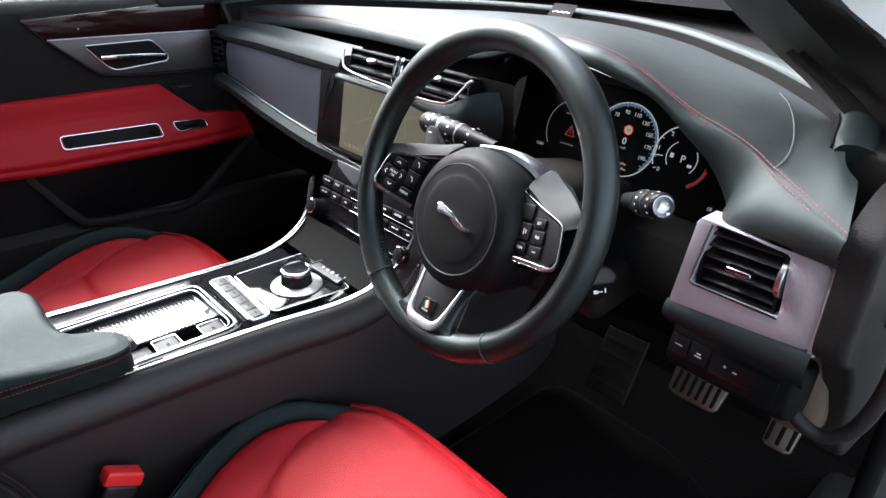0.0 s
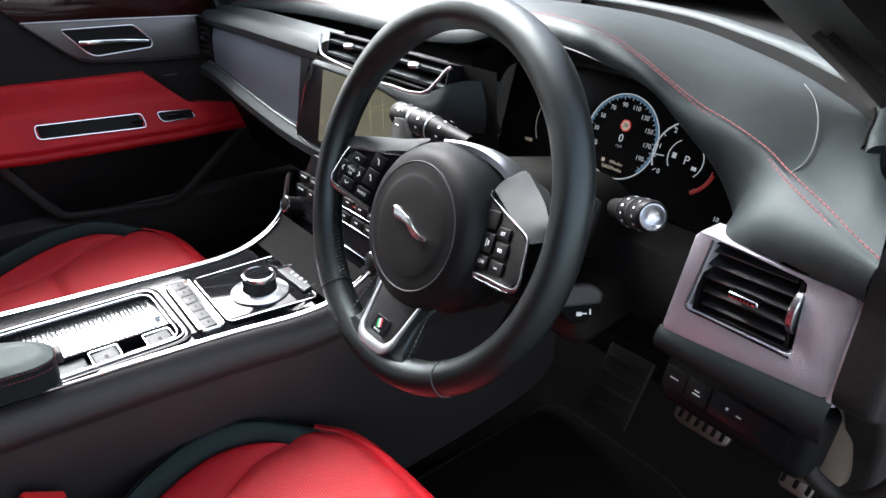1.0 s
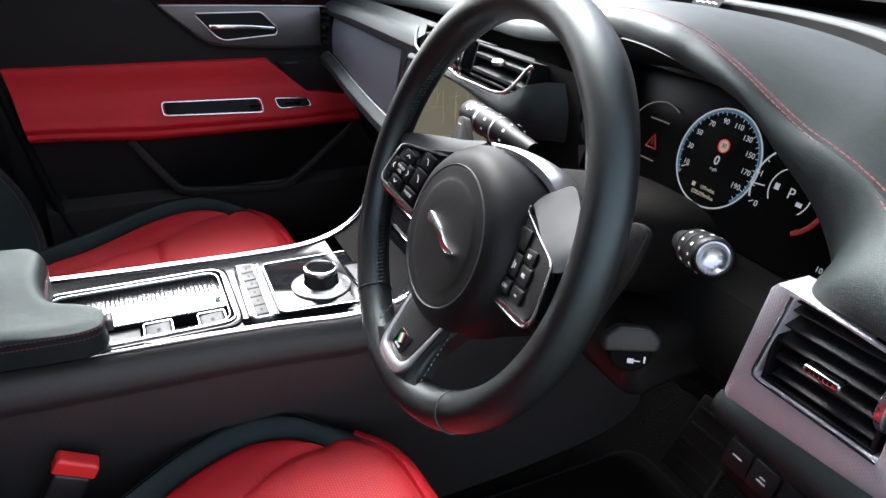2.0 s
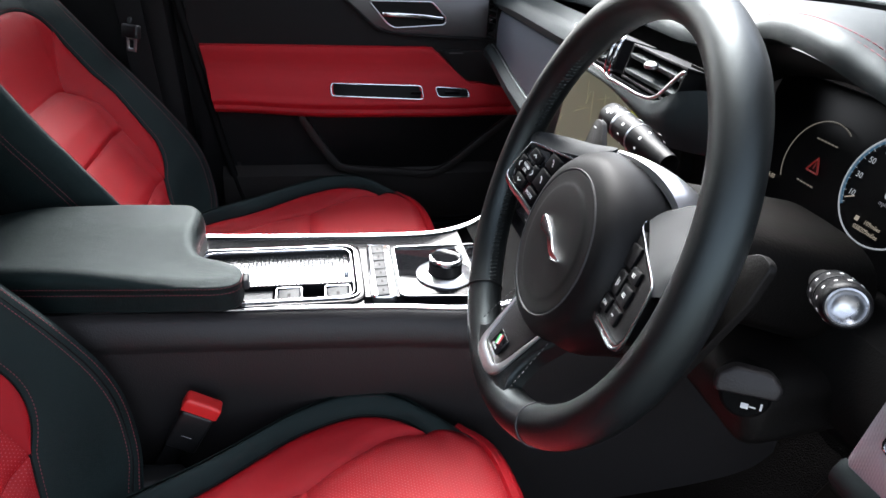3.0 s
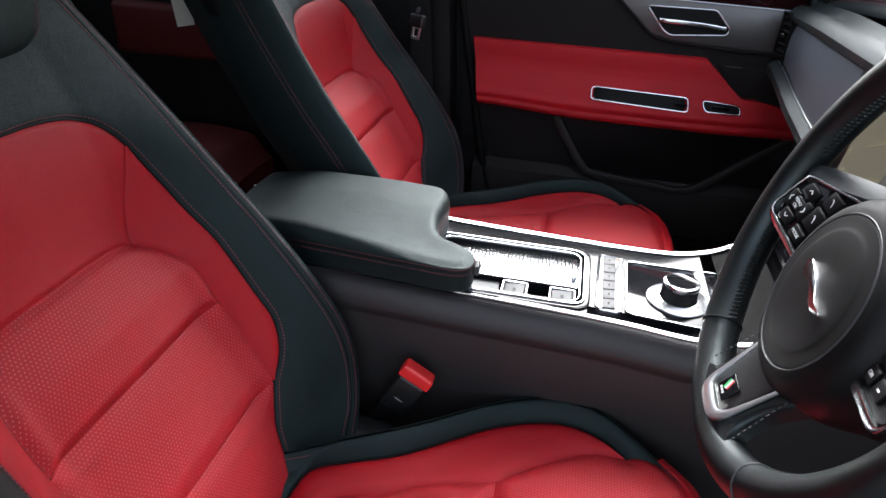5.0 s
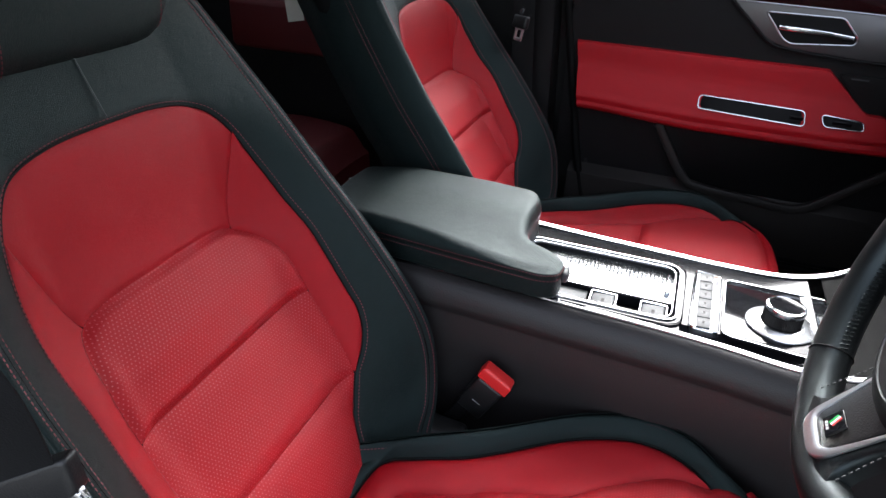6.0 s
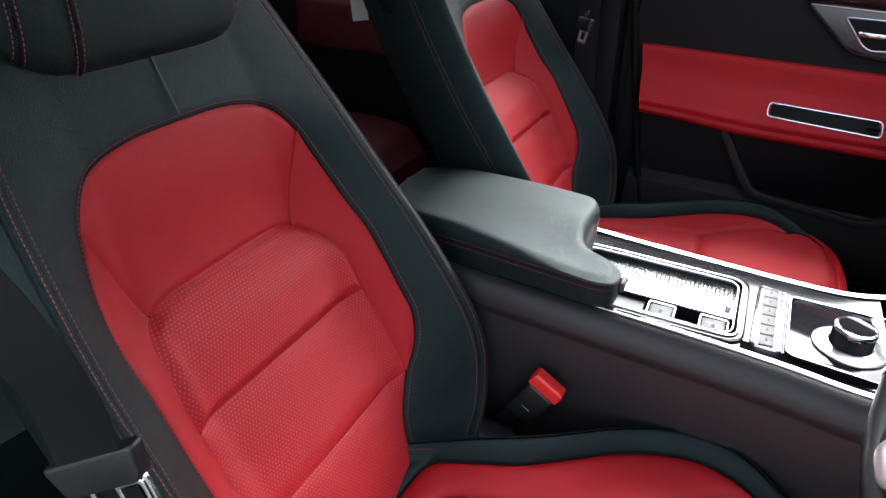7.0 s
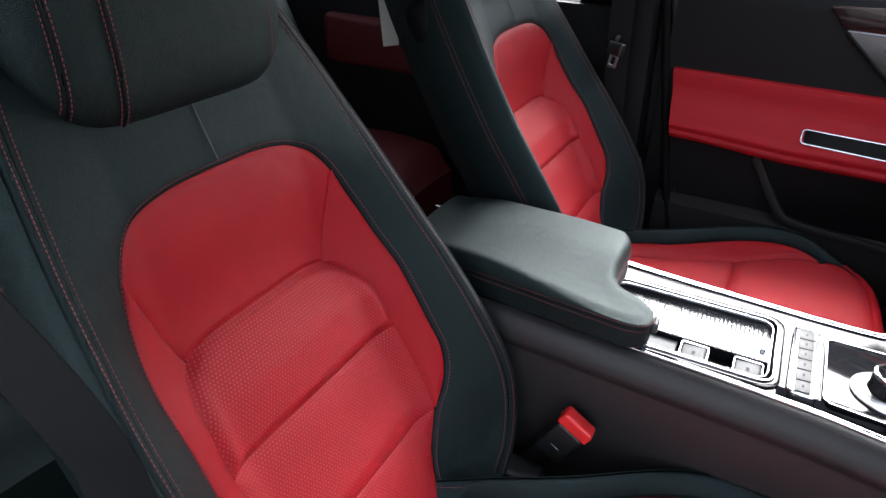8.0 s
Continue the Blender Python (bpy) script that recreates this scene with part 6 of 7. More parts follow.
# sides wrapping to the back
fe = even([V(*p, 0) for p in full_edge], 200)
rows = []
for k, (out_w, drop) in enumerate(((0.0, -0.003), (0.002, -0.002), (0.006, -0.005), (0.010, -0.015), (0.012, -0.034), (0.012, -0.062), (0.008, -0.110), (-0.008, -0.145), (-0.04, -0.155))):
    row = []
    for i, p in enumerate(fe):
        t = (fe[min(i + 1, 199)] - fe[max(i - 1, 0)]).normalized()
        nrm2 = V(-t.y, t.x, 0)
        q = p + nrm2 * out_w
        row.append(BO + V(q.x, 0, 0) + BU * q.y + BN * (back_off(p.x, p.y) + drop))
    rows.append(row)
part("side_shell", grid(rows), BLACK, backrest, "black leather side of the backrest")
side_seam = bmesh.new()
for a, b, w in ((4, 5, 0.35), (4, 5, 0.62)):
    stitches([p.lerp(q, w) + (p - BO).normalized() * 0.0006 + V(0.0008 if p.x > SEAT_X else -0.0008, 0, 0) for p, q in zip(rows[a], rows[b])], 0.0030, 0.0014, 0.00038, side_seam)
bp = [r for r in rows[-1]]
bm = bmesh.new()
vs = [bm.verts.new(p) for p in bp]
bmesh.ops.triangulate(bm, faces=[bm.faces.new(vs)])
part("stitching", side_seam, RED_THREAD, backrest, "dark red twin stitching on the side")
part("back_panel", bm, SOFT_BLACK, backrest, "black plastic seat back")
# piping and stitching
pipe = [back_point(p.x, p.y, 0.0005) for p in even([V(*p, 0) for p in full_in], 260)]
st = bmesh.new()


def offset_line(pts, d):
    out = []
    for i, p in enumerate(pts):
        t = (pts[min(i + 1, len(pts) - 1)] - pts[max(i - 1, 0)]).normalized()
        out.append(p + V(-t.y, t.x, 0) * d)
    return out


fi = even([V(*p, 0) for p in full_in], 260)
stitches([back_point(p.x, p.y, 0.0016) for p in offset_line(fi, 0.0030)], 0.0030, 0.0014, 0.00042, st)
fe2 = even([V(*p, 0) for p in full_edge], 260)
for inset in (-0.0140, -0.0052):
    stitches([back_point(p.x, p.y, 0.0022) for p in offset_line(fe2, inset)], 0.0030, 0.0014, 0.00042, st)
part("seam", sweep([back_point(p.x, p.y, 0.0006) for p in offset_line(fe2, -0.0096)], round_section(0.0012, 6)), DARK, backrest, "dark groove between the twin stitches")
part("stitching", st, RED_THREAD, backrest, "pink stitching along the seams")
part("seam", sweep([back_point(p.x, p.y, -0.0022) for p in fi], round_section(0.0011, 6)), DARK, backrest, "dark piping")
part("centre_seam", sweep([back_point(0.0, lerp(0.262, 0.36, k / 12), 0.0030) for k in range(13)], round_section(0.0007, 6)), GREY_THREAD, backrest, "fine seam on the shoulder")
# headrest
HR = Matrix.Translation(BO + BU * 0.432 + BN * 0.018) @ pose(0, 0, 0, 8)
bm = bmesh.new()
rows = []
for j in range(25):
    b = math.pi * j / 24
    rows.append([V(0.148 * math.copysign(abs(math.cos(a)) ** 0.55, math.cos(a)) * math.sin(b) ** 0.45, 0.050 * math.copysign(abs(math.sin(a)) ** 0.7, math.sin(a)) * math.sin(b) ** 0.5 + 0.010 * math.cos(a) ** 2 * (1 if math.sin(a) >= 0 else 0.3),
                   -0.118 * math.copysign(abs(math.cos(b)) ** 0.75, math.cos(b))) for a in [2 * math.pi * k / 56 for k in range(56)]])
grid(rows, closed_u=True, bm=bm)
bmesh.ops.remove_doubles(bm, verts=bm.verts[:], dist=1e-5)
bm.transform(HR)
head = part("headrest", bm, BLACK, seat, "black leather headrest")


def head_line(x):
    out = []
    for k in range(30):
        b = math.pi * lerp(0.10, 0.9, k / 29)
        lo, hi = 0.0, math.pi / 2
        s = math.sin(b) ** 0.45
        c = min(1.0, abs(x) / (0.148 * s))
        a = math.acos(min(1, c ** (1 / 0.55)))
        out.append(HR @ V(x, 0.050 * math.sin(a) ** 0.7 * math.sin(b) ** 0.5 + 0.010 * math.cos(a) ** 2 + 0.0012, -0.118 * math.copysign(abs(math.cos(b)) ** 0.75, math.cos(b))))
    return out


st = bmesh.new()
for x in (0.072, 0.0785, 0.118, 0.1245, -0.112):
    stitches(head_line(x), 0.0030, 0.0014, 0.00042, st)
part("stitching", st, RED_THREAD, head, "pink twin stitching")
for x in (0.0752, 0.1212):
    part("seam", sweep(head_line(x), round_section(0.0011, 6)), DARK, head)
# cushion
cushion = part("cushion", box((0.44, 0.44, 0.10), pose(SEAT_X, -0.25, 0.385), 0.03, 4), DARK, seat)
JX, JY = 0.122, -0.226
TIP = (0.187, -0.073)
INNER = [(0.030, -0.468), (0.066, -0.462), (0.094, -0.450), (0.110, -0.410), (0.128, -0.362), (0.153, -0.320), (0.178, -0.283), (0.204, -0.240), (0.222, -0.190), (0.225, -0.150), (0.209, -0.100), TIP]
OUTER = [(u, v) for v, u in CUSH_OUT[:-1]]
fr = sm([(0.0, 0.010), (0.08, 0.008), (0.135, 0.002), (0.165, -0.010), (0.186, -0.036)], 24)
bs = sm([(0.186, -0.036), (0.189, -0.055), TIP], 8)
ins = sm([TIP, (0.185, -0.119), (0.174, -0.148), (0.152, -0.186), (JX, JY)], 20)
front = fr + bs[1:] + ins[1:]
front = front + mirror(front)[:-1]
part("front_panel", panel(front, cush_point, 0.005, 0.004, 0.006, 220, 16, (0, -0.11)), RED_PERF, cushion, "perforated red leather front of the cushion")
rear_side = sm([(JX, JY), (0.102, -0.309), (0.078, -0.357), (0.060, -0.415), (0.028, -0.432)], 24)
rear = rear_side + mirror(rear_side)
part("rear_panel", panel(rear, cush_point, 0.005, 0.003, 0.006, 140, 12), RED_PERF, cushion, "perforated red leather centre of the cushion")
outline_in = sm(INNER, 40)
for sgn in (1, -1):
    a = [V(sgn * p[0], p[1], 0) for p in outline_in]
    inn = (ins + rear_side[1:])[::-1]
    b = [V(sgn * p[0], p[1], 0) for p in inn]
    part("side_panel", ribbon(b, a, cush_point, 0.005, 0.006, 110, 14, 0.003), RED, cushion, "smooth red leather side of the cushion")
    o = [V(sgn * p[0], p[1], 0) for p in sm(OUTER, 40)]
    part("black_bolster", ribbon(a, o, cush_point, 0.005, 0.005, 90, 12, 0.004), BLACK, cushion, "black leather bolster of the cushion")
    st = bmesh.new()
    aa = even(a, 120)
    stitches([cush_point(p.x, p.y, 0.0012) for p in offset_line(aa, -sgn * 0.0055)], 0.0030, 0.0014, 0.00042, st)
    oo = even(o, 120)
    stitches([cush_point(p.x, p.y, 0.0016) for p in offset_line(oo, sgn * 0.0060)], 0.0030, 0.0014, 0.00042, st)
    part("stitching", st, RED_THREAD, cushion, "pink stitching along the bolster")
    part("seam", sweep([cush_point(p.x, p.y, -0.0018) for p in aa], round_section(0.0014, 6)), DARK, cushion)
    # flank from the bolster down to the floor frame
    rows = []
    side_line = even(o + [V(sgn * 0.160, -0.006, 0)], 80)
    for ow, dz in ((0.0, -0.003), (0.002, -0.003), (0.004, -0.010), (0.003, -0.03), (-0.004, -0.07), (-0.012, -0.12), (-0.020, -0.15)):
        row = []
        for i, p in enumerate(side_line):
            t = (side_line[min(i + 1, 79)] - side_line[max(i - 1, 0)]).normalized()
            q = p + V(t.y, -t.x, 0) * ow * sgn
            row.append(V(SEAT_X + q.x, q.y, cush_z(p.x, p.y) + dz))
        rows.append(row)
    part("flank", grid(rows), BLACK, cushion, "black leather flank of the cushion")
# rolled front
fline = even([V(*p, 0) for p in mirror(fr)[:-1] + fr], 90)
rows = []
for ow, dz in ((0.0, -0.005), (0.003, -0.001), (0.012, -0.003), (0.021, -0.012), (0.026, -0.028), (0.026, -0.055), (0.020, -0.085), (0.008, -0.10)):
    row = []
    for i, p in enumerate(fline):
        t = (fline[min(i + 1, 89)] - fline[max(i - 1, 0)]).normalized()
        q = p + V(-t.y, t.x, 0) * ow
        row.append(V(SEAT_X + q.x, q.y, cush_z(p.x, p.y) + dz))
    rows.append(row)
part("front_roll", grid(rows, uvs=[[(p.x, p.z) for p in r] for r in rows]), RED, cushion, "smooth red leather front roll")
part("base", box((0.42, 0.42, 0.10), pose(SEAT_X, -0.24, 0.32), 0.02), DARK, seat, "black seat base")
part("hinge_cover", box((0.040, 0.105, 0.024), pose(SEAT_X - 0.186, -0.430, 0.446, -6), 0.009, 4), SOFT_BLACK, seat, "black hinge cover between cushion and backrest")
for x in (-0.16, 0.16):
    part("rail", box((0.03, 0.50, 0.03), pose(SEAT_X + x, -0.24, FLOOR_Z + 0.012), 0.004), DARK, seat)
tagged(seat, "red and black leather driver's seat beside the open door")
pseat = copy_thing(seat, Matrix.Translation((-0.742, 0.006, 0.018)))
tagged(pseat, "red and black leather passenger seat beside the closed door", "car seat", "front seats")


# ---- passenger door, closed ----
door = thing("passenger_door", "closed passenger door trimmed in black and red leather with silver inlay", "car door")
DX = -0.705


def door_sheet(rows_def, y0, y1, material, name, label, n=40, parent=None):
    rows = [[V(x(yy) if callable(x) else x, yy, z(yy) if callable(z) else z) for yy in [lerp(y0, y1, i / n) for i in range(n + 1)]] for x, z in rows_def]
    return part(name, grid(rows), material, parent or door, label)


door_sheet([(-0.755, 1.00), (-0.725, 0.985), (-0.712, 0.965), (-0.709, 0.93), (-0.712, 0.80), (-0.718, 0.65), (-0.722, 0.40), (-0.730, 0.30)], -0.46, 0.52, DOOR_SKIN, "panel", "black grained door panel")
part("core", box((0.04, 0.98, 0.66), pose(-0.765, 0.03, 0.63), 0.01), DARK, door)


def door_plate(poly, x, depth, material, name, label, parent=None, r=0.002, seg=3):
    """A plate on the door: polygon of (y, z) facing the cabin."""
    m = Matrix(((0, 0, 1, x), (1, 0, 0, 0), (0, 1, 0, 0), (0, 0, 0, 1)))
    return part(name, slab(poly, depth, m, r, seg), material, parent or door, label)


inlay = rounded([(-0.142, 0.912), (0.235, 0.906), (0.222, 0.822), (0.100, 0.824), (-0.020, 0.831), (-0.062, 0.842)], 0.012, 6)
inl = door_plate(inlay, DX + 0.001, 0.006, DOOR_SILVER, "silver_inlay", "dark silver woven inlay", None, 0.002)
part("bright_line", sweep([V(DX + 0.002, y, z) for y, z in ((-0.140, 0.9125), (0.0, 0.911), (0.235, 0.9065))], round_section(0.0011, 6)), SATIN, door)
part("lower_line", sweep(catmull([(DX + 0.001, -0.142, 0.910), (DX + 0.001, -0.095, 0.870), (DX + 0.001, -0.055, 0.838), (DX + 0.001, -0.015, 0.8285), (DX + 0.001, 0.10, 0.821), (DX + 0.001, 0.222, 0.819)], 40), round_section(0.003, 8)), DOOR_SKIN, door)
cup = rounded([(-0.076, 0.896), (0.064, 0.897), (0.098, 0.862), (0.094, 0.849), (-0.018, 0.840), (-0.034, 0.848)], 0.008, 5)
c = door_plate(cup, DX + 0.0022, 0.004, DARK, "handle_cup", "dark handle recess", None, 0.0005, 1)
part("cup_rim", sweep([V(DX + 0.0025, y, z) for y, z in cup], round_section(0.0016, 8), closed=True), SATIN, c)
part("lever", sweep(catmull([(DX + 0.006, -0.046, 0.870), (DX + 0.012, -0.02, 0.8695), (DX + 0.013, 0.04, 0.867), (DX + 0.010, 0.088, 0.862)], 30), flat_section(0.005, 0.0095, 0.002), up=(0, 0, 1)), CHROME, c, "chrome door lever")

VENEER, *_ = base_material("dark_veneer", (0.010, 0.0025, 0.0028), 0.10)
veneer = rounded([(-0.182, 0.953), (-0.146, 0.9145), (0.236, 0.9095), (0.236, 0.978), (0.05, 0.966)], 0.006, 4)
door_plate(veneer, DX + 0.0005, 0.008, VENEER, "veneer", "dark glossy veneer strip", None, 0.002)

# red armrest field: sections across z carried along y
def red_top(y):
    return 0.800 - 0.078 * max(0.0, min(1.0, (y - 0.067) / 0.088)) - 0.020 * smooth(0.17, 0.30, y)


def red_low(y):
    return lerp(0.655, 0.641, smooth(-0.42, -0.15, y))


n = 70
rows = []
prof = [(0.0, -0.001), (0.02, 0.006), (0.10, 0.007), (0.26, 0.007), (0.36, 0.0085), (0.43, 0.012), (0.49, 0.0165), (0.55, 0.0205), (0.62, 0.0245), (0.70, 0.0285), (0.74, 0.0315), (0.78, 0.0330), (0.815, 0.0318), (0.84, 0.0295), (0.865, 0.0318), (0.90, 0.0328), (0.94, 0.0310), (0.98, 0.025), (1.0, 0.014)]


def prof_x(s):
    for (a, xa), (b, xb) in zip(prof, prof[1:]):
        if s <= b:
            return lerp(xa, xb, max(0.0, (s - a) / (b - a)))
    return prof[-1][1]


def armrest_x(y, z):
    s = (0.800 - z) / (0.800 - red_low(y))
    return DX - 0.008 + 1.5 * prof_x(s) * (1 - 0.5 * smooth(0.1, 0.285, y))


for k in range(41):
    s = k / 40
    row = []
    for i in range(n + 1):
        y = lerp(-0.440 + 0.026 * s, 0.285, i / n)
        z = lerp(red_top(y), red_low(y), s)
        row.append(V(DX - 0.0095 if k == 0 else armrest_x(y, z), y, z))
    rows.append(row)
part("red_armrest", grid(rows), RED, door, "red leather armrest and door field")
lip_line = [V(DX - 0.008 + 0.0490 * (1 - 0.5 * smooth(0.1, 0.285, y)), y, lerp(0.800, red_low(y), 0.885)) for y in [lerp(-0.38, 0.27, i / 60) for i in range(61)]]
st = bmesh.new()
stitches([p + V(0.0006, 0, 0.0) for p in lip_line], 0.0034, 0.0022, 0.0004, st)
part("stitching", st, RED_THREAD, door, "red stitching along the armrest")


def bezel(poly, label, name):
    ring = rounded(poly, 0.009, 6)
    b = part(name, sweep([V(armrest_x(y, z) + 0.0016, y, z) for y, z in ring], flat_section(0.0028, 0.0040, 0.0010), closed=True, up=(0.8, 0, 0.6)), POD_SILVER, door, label)
    cy = sum(p[0] for p in poly) / 4
    cz = sum(p[1] for p in poly) / 4
    # flat dark face in place of the shaded hollow inside the rim
    rows = []
    for k, sink in ((1.0, 0.0006), (0.97, -0.0015), (0.94, 0.0008), (0.6, 0.0010), (0.2, 0.0010)):
        rows.append([V(armrest_x(cy + (y - cy) * k, cz + (z - cz) * k) + sink, cy + (y - cy) * k, cz + (z - cz) * k) for y, z in ring])
    bm = grid(rows, closed_u=True)
    bm.faces.new([bm.verts.new(p) for p in rows[-1]])
    part("recess", bm, DARK, b, "flat dark face painting the shade of the hollow")
    return b


pull = bezel([(-0.164, 0.720), (0.043, 0.716), (0.047, 0.688), (-0.163, 0.695)], "chrome rim of the door pull", "pull_rim")
part("lock_button", box((0.004, 0.024, 0.012), pose(armrest_x(0.030, 0.7005) + 0.0010, 0.030, 0.7005, 0, 32), 0.001), BUTTON, pull)
bars([(0, 0, 0.0003, 0.004)], pose(armrest_x(0.030, 0.7005) + 0.0032, 0.030, 0.7015, 0, 32), GREY_MARK, pull)
sw = bezel([(0.074, 0.714), (0.151, 0.709), (0.157, 0.692), (0.082, 0.693)], "chrome rim of the window switch", "switch_rim")
part("window_switch", box((0.006, 0.036, 0.013), pose(armrest_x(0.114, 0.702) + 0.0005, 0.114, 0.702, 0, 32), 0.002), PIANO, sw)
# dark corner beside the red field, with a small slot
door_plate(rounded([(0.088, 0.792), (0.245, 0.795), (0.245, 0.700), (0.145, 0.722)], 0.006), DX - 0.002, 0.006, DOOR_SKIN, "front_corner", "black corner panel")
bars([(0, 0, 0.032, 0.003)], Matrix(((0, 0, 1, DX + 0.0002), (1, 0, 0, 0.125), (0, 1, 0, 0.786), (0, 0, 0, 1))), KEY_GREY, door, "slot")
# pocket
pk = rounded([(-0.225, 0.640), (-0.150, 0.522), (-0.125, 0.514), (0.062, 0.497), (0.110, 0.512), (0.275, 0.640)], 0.02, 6)
door_plate(pk, DX - 0.006, 0.004, DARK, "pocket", "dark door pocket")
rim = catmull([(DX - 0.004, -0.235, 0.640), (DX + 0.002, -0.165, 0.535), (DX + 0.004, -0.125, 0.510), (DX + 0.006, 0.0, 0.500), (DX + 0.006, 0.065, 0.494), (DX + 0.006, 0.11, 0.508), (DX + 0.004, 0.19, 0.572), (DX, 0.275, 0.640)], 60)
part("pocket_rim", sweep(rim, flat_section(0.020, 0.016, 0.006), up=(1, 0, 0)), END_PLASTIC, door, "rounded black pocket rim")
rows = [[V(DX - 0.004 + o, y, z0) for y in [lerp(-0.42, 0.50, i / 20) for i in range(21)]] for o, z0 in ((-0.010, 0.515), (0.012, 0.495), (0.016, 0.44), (0.008, 0.36), (-0.01, 0.33))]
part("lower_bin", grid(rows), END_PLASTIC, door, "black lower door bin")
# rear edge, seal, window frame and glass
part("rear_edge", sweep([V(-0.745, y, z) for y, z in ((-0.470, 0.95), (-0.455, 0.88), (-0.437, 0.80), (-0.405, 0.66), (-0.380, 0.50), (-0.370, 0.40), (-0.37, 0.33))], flat_section(0.02, 0.05, 0.006), up=(1, 0, 0)), SOFT_BLACK, door, "black door edge")
part("seal", sweep(catmull([(-0.715, -0.487, 0.95), (-0.715, -0.466, 0.84), (-0.712, -0.430, 0.66), (-0.705, -0.395, 0.50), (-0.695, -0.350, 0.39), (-0.69, -0.25, 0.345), (-0.69, 0.0, 0.335)], 50), round_section(0.009, 10)), RUBBER, door, "black rubber door seal")
wf = [(-0.735, 0.42, 0.985), (-0.680, 0.28, 1.14), (-0.62, 0.08, 1.30), (-0.595, -0.15, 1.365), (-0.60, -0.42, 1.37), (-0.64, -0.49, 1.25), (-0.73, -0.475, 0.99)]
part("window_frame", sweep(catmull(wf, 60), flat_section(0.03, 0.04, 0.008), up=(1, 0, 0.3)), SOFT_BLACK, door, "black window frame")
rows = []
for j in range(9):
    t = j / 8
    rows.append([V(lerp(-0.742, -0.600, t), lerp(lerp(-0.475, -0.44, t), lerp(0.42, -0.02, t), i / 10), lerp(0.985, 1.355, t)) for i in range(11)])
g = part("window_pane", grid(rows), GLASS, door, "clear side window")
g.visible_shadow = False

# ---- belts ----
belt = thing("passenger_belt", "black seat belt with a steel tongue on the pillar", "seat belt")
pts = catmull([(-0.630, -0.560, 1.18), (-0.628, -0.555, 1.0), (-0.626, -0.548, 0.85), (-0.640, -0.53, 0.60), (-0.665, -0.50, 0.36)], 40)
part("webbing", sweep(pts, flat_section(0.046, 0.0018, 0.0005), up=(1, 0.3, 0)), BELT, belt)
TM = pose(-0.585, -0.546, 0.822, 78, 0, 55)
part("tongue_cover", box((0.040, 0.026, 0.014), TM @ Matrix.Translation((0, 0.022, 0)), 0.004, 3), SOFT_BLACK, belt, "black tongue cover")
part("tongue", framed(rounded([(-0.012, -0.016), (0.012, -0.016), (0.014, 0.014), (-0.014, 0.014)], 0.002), rounded([(-0.006, -0.009), (0.006, -0.009), (0.006, 0.006), (-0.006, 0.006)], 0.001), 0.002, TM), FRAME_SILVER, belt, "steel tongue")
part("stop_button", lathe([(0, 0.004), (0.006, 0.003), (0.007, 0), (0, 0)], 20, pose(-0.60, -0.545, 0.862, 70, 0, 40)), GREY_BUTTON, belt)

dbelt = thing("driver_belt", "black seat belt with a steel tongue beside the driver's seat", "seat belt")
pts = catmull([(0.690, -0.86, 1.16), (0.668, -0.64, 0.99), (0.650, -0.535, 0.870), (0.638, -0.523, 0.775), (0.640, -0.520, 0.62), (0.67, -0.50, 0.38)], 50)
part("webbing", sweep(pts, flat_section(0.047, 0.0018, 0.0005), up=(0.8, 0.3, 0.1)), BELT, dbelt, "black belt webbing")
ax_y = V(0, -0.45, 0.89).normalized()
ax_x = V(-0.025, 0.060, 0.044)
ax_x = (ax_x - ax_y * ax_x.dot(ax_y)).normalized()
ax_z = ax_x.cross(ax_y)
DT = Matrix(((ax_x.x, ax_y.x, ax_z.x, 0.6405), (ax_x.y, ax_y.y, ax_z.y, -0.520), (ax_x.z, ax_y.z, ax_z.z, 0.763), (0, 0, 0, 1)))
part("tongue_cover", slab(rounded([(-0.036, 0.012), (0.036, 0.012), (0.030, -0.014), (-0.030, -0.014)], 0.005), 0.012, DT, 0.004, 3), SOFT_BLACK, dbelt, "black tongue cover")
tongue = part("tongue", framed(rounded([(-0.016, -0.008), (0.032, -0.008), (0.030, -0.050), (-0.014, -0.050)], 0.006), rounded([(-0.011, -0.013), (0.005, -0.013), (0.005, -0.042), (-0.010, -0.042)], 0.003), 0.0030, DT @ Matrix.Translation((0, 0, -0.003))), CHROME, dbelt, "steel tongue with two loops")
part("loop", framed(rounded([(0.007, -0.011), (0.030, -0.011), (0.028, -0.046), (0.007, -0.046)], 0.004), rounded([(0.011, -0.015), (0.026, -0.015), (0.024, -0.041), (0.011, -0.041)], 0.003), 0.0020, DT @ Matrix.Translation((0, 0, -0.001))), CHROME, tongue)
part("slot", box((0.013, 0.024, 0.001), DT @ Matrix.Translation((0.0180, -0.028, -0.0015)), 0), DARK, tongue)

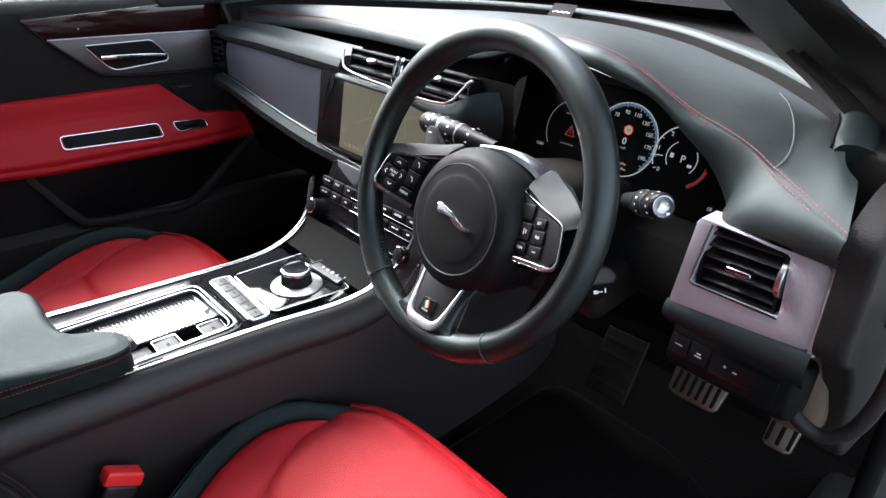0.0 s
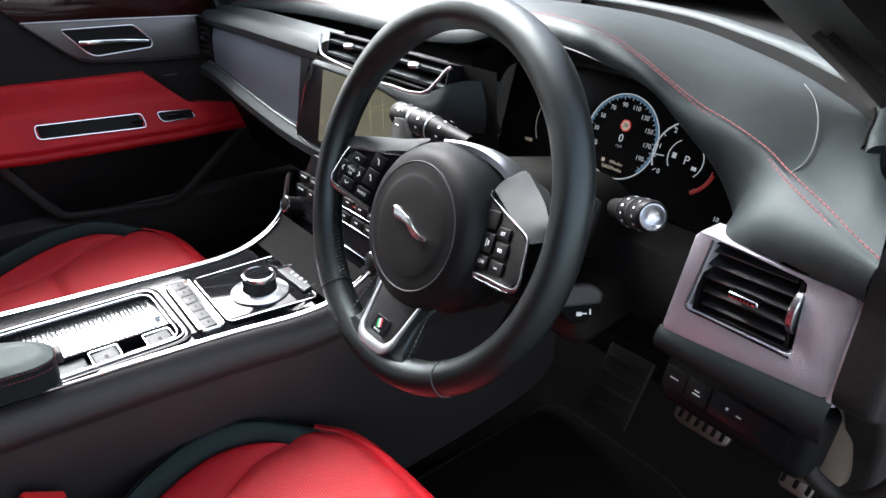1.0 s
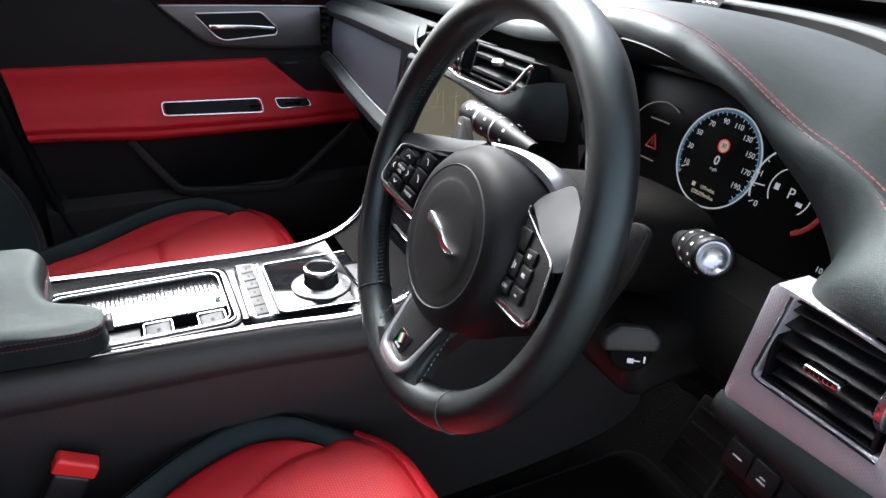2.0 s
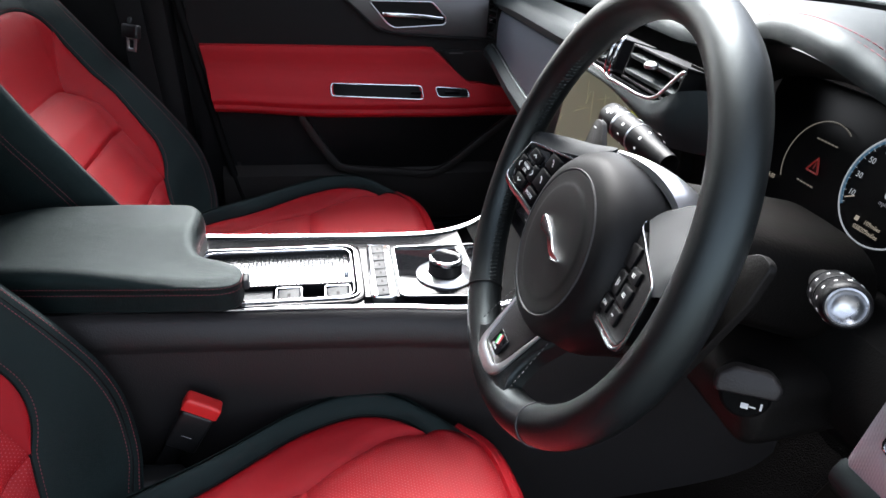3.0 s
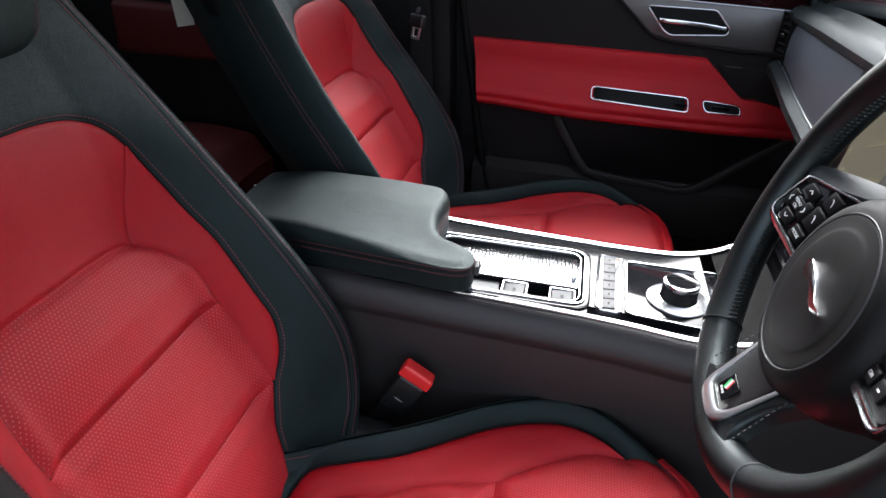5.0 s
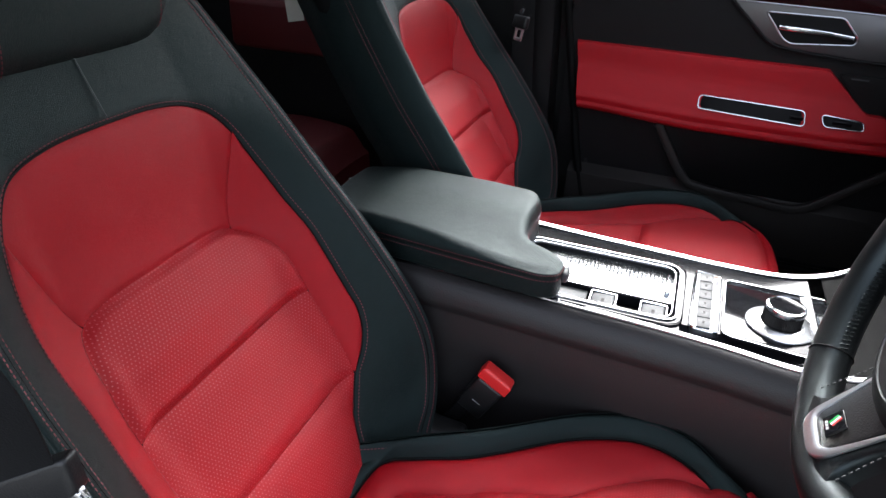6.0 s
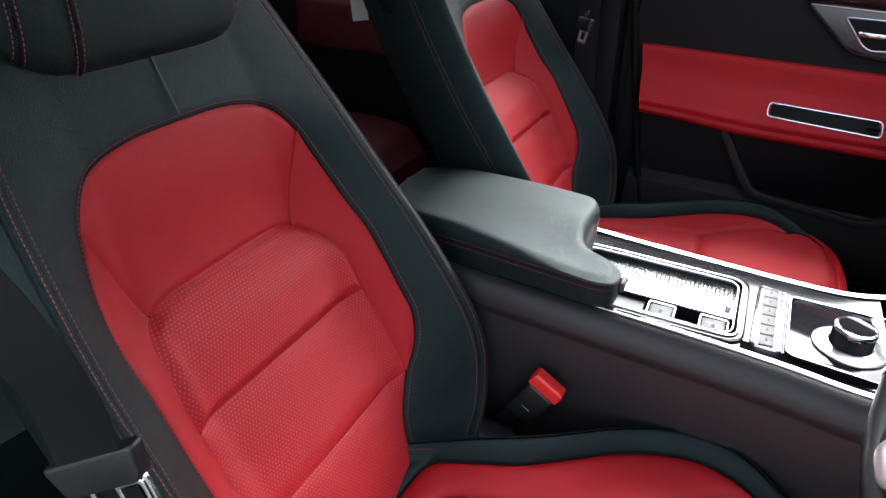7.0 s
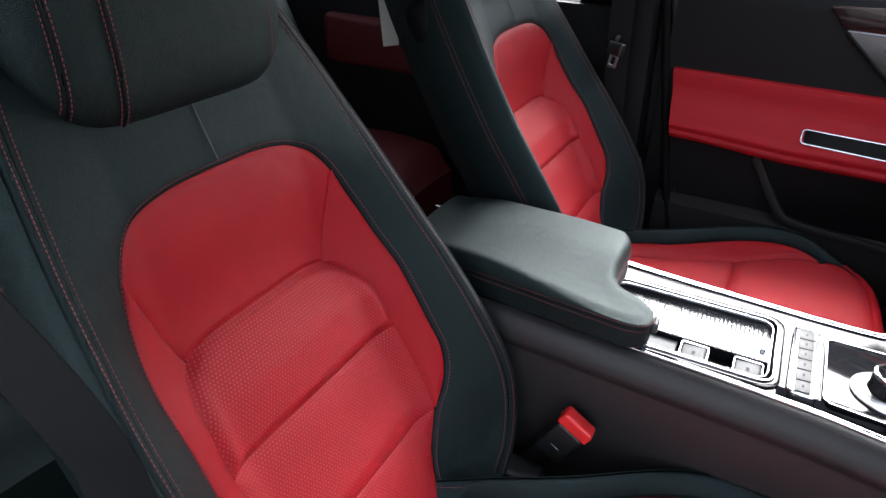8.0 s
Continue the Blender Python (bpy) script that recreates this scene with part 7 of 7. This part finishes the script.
# ---- rear bench, seen between the front seats ----
bench = thing("rear_bench", "red and black leather rear bench, shade mixed into its red", "rear seat")
rows = []
for j in range(25):
    t = j / 24
    y = lerp(-1.30, -0.93, t)
    rows.append([V(x, y + 0.02 * math.cos(x * 6), 0.485 + 0.02 * math.sin(math.pi * t) - 0.05 * smooth(0.85, 1.0, t) + 0.02 * smooth(0.3, 0.6, abs(x))) for x in [lerp(-0.68, 0.68, i / 40) for i in range(41)]])
rows.append([p + V(0, 0.01, -0.14) for p in rows[-1]])
part("cushion", grid([r[:25] for r in rows]), RED_SHADED, bench, "red leather bench cushion")
part("cushion", grid([r[24:] for r in rows]), BLACK, bench, "black leather bench cushion")
rows = []
for j in range(21):
    t = j / 20
    rows.append([V(x, lerp(-1.27, -1.55, t) - 0.02 * math.cos(x * 7), lerp(0.50, 1.03, t)) for x in [lerp(-0.66, 0.66, i / 40) for i in range(41)]])
part("backrest", grid(rows), BLACK, bench, "black leather bench back")
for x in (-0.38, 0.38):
    part("red_insert", box((0.36, 0.03, 0.40), pose(x, -1.385, 0.78, 27), 0.014, 4), RED_SHADED, bench, "red leather insert")
rd = thing("rear_door_armrest", "red leather armrest on the rear door, shade in its colour", "door armrest")
part("pad", box((0.045, 0.42, 0.13), pose(-0.735, -1.16, 0.74), 0.018, 4), RED_SHADED, rd)
card = thing("paper_card", "cream paper card sticking out of a seat-back pocket", "card")
part("sheet", box((0.030, 0.0012, 0.17), pose(-0.302, -0.915, 0.935, 12, 4, -45), 0), PAPER, card)


# ---- passenger's door mirror and its inner corner cover ----
door_plate(rounded([(0.085, 0.965), (0.56, 0.965), (0.46, 1.09), (0.30, 1.235), (0.150, 1.225), (0.085, 1.12)], 0.02), -0.690, 0.012, SOFT_BLACK, "mirror_corner", "black corner cover of the door mirror", None, 0.004)
mirror_thing = thing("door_mirror", "black door mirror outside the passenger window", "door mirror")
bm = box((0.22, 0.11, 0.19), pose(-0.95, 0.19, 1.115, 0, 0, -8), 0.045, 6)
part("housing", bm, SOFT_BLACK, mirror_thing)
part("arm", box((0.14, 0.06, 0.03), pose(-0.80, 0.20, 1.02), 0.01, 3), SOFT_BLACK, mirror_thing)
part("mirror_glass", box((0.17, 0.002, 0.13), pose(-0.95, 0.132, 1.115, 0, 0, -8), 0.0005), CHROME, mirror_thing, "mirror glass")
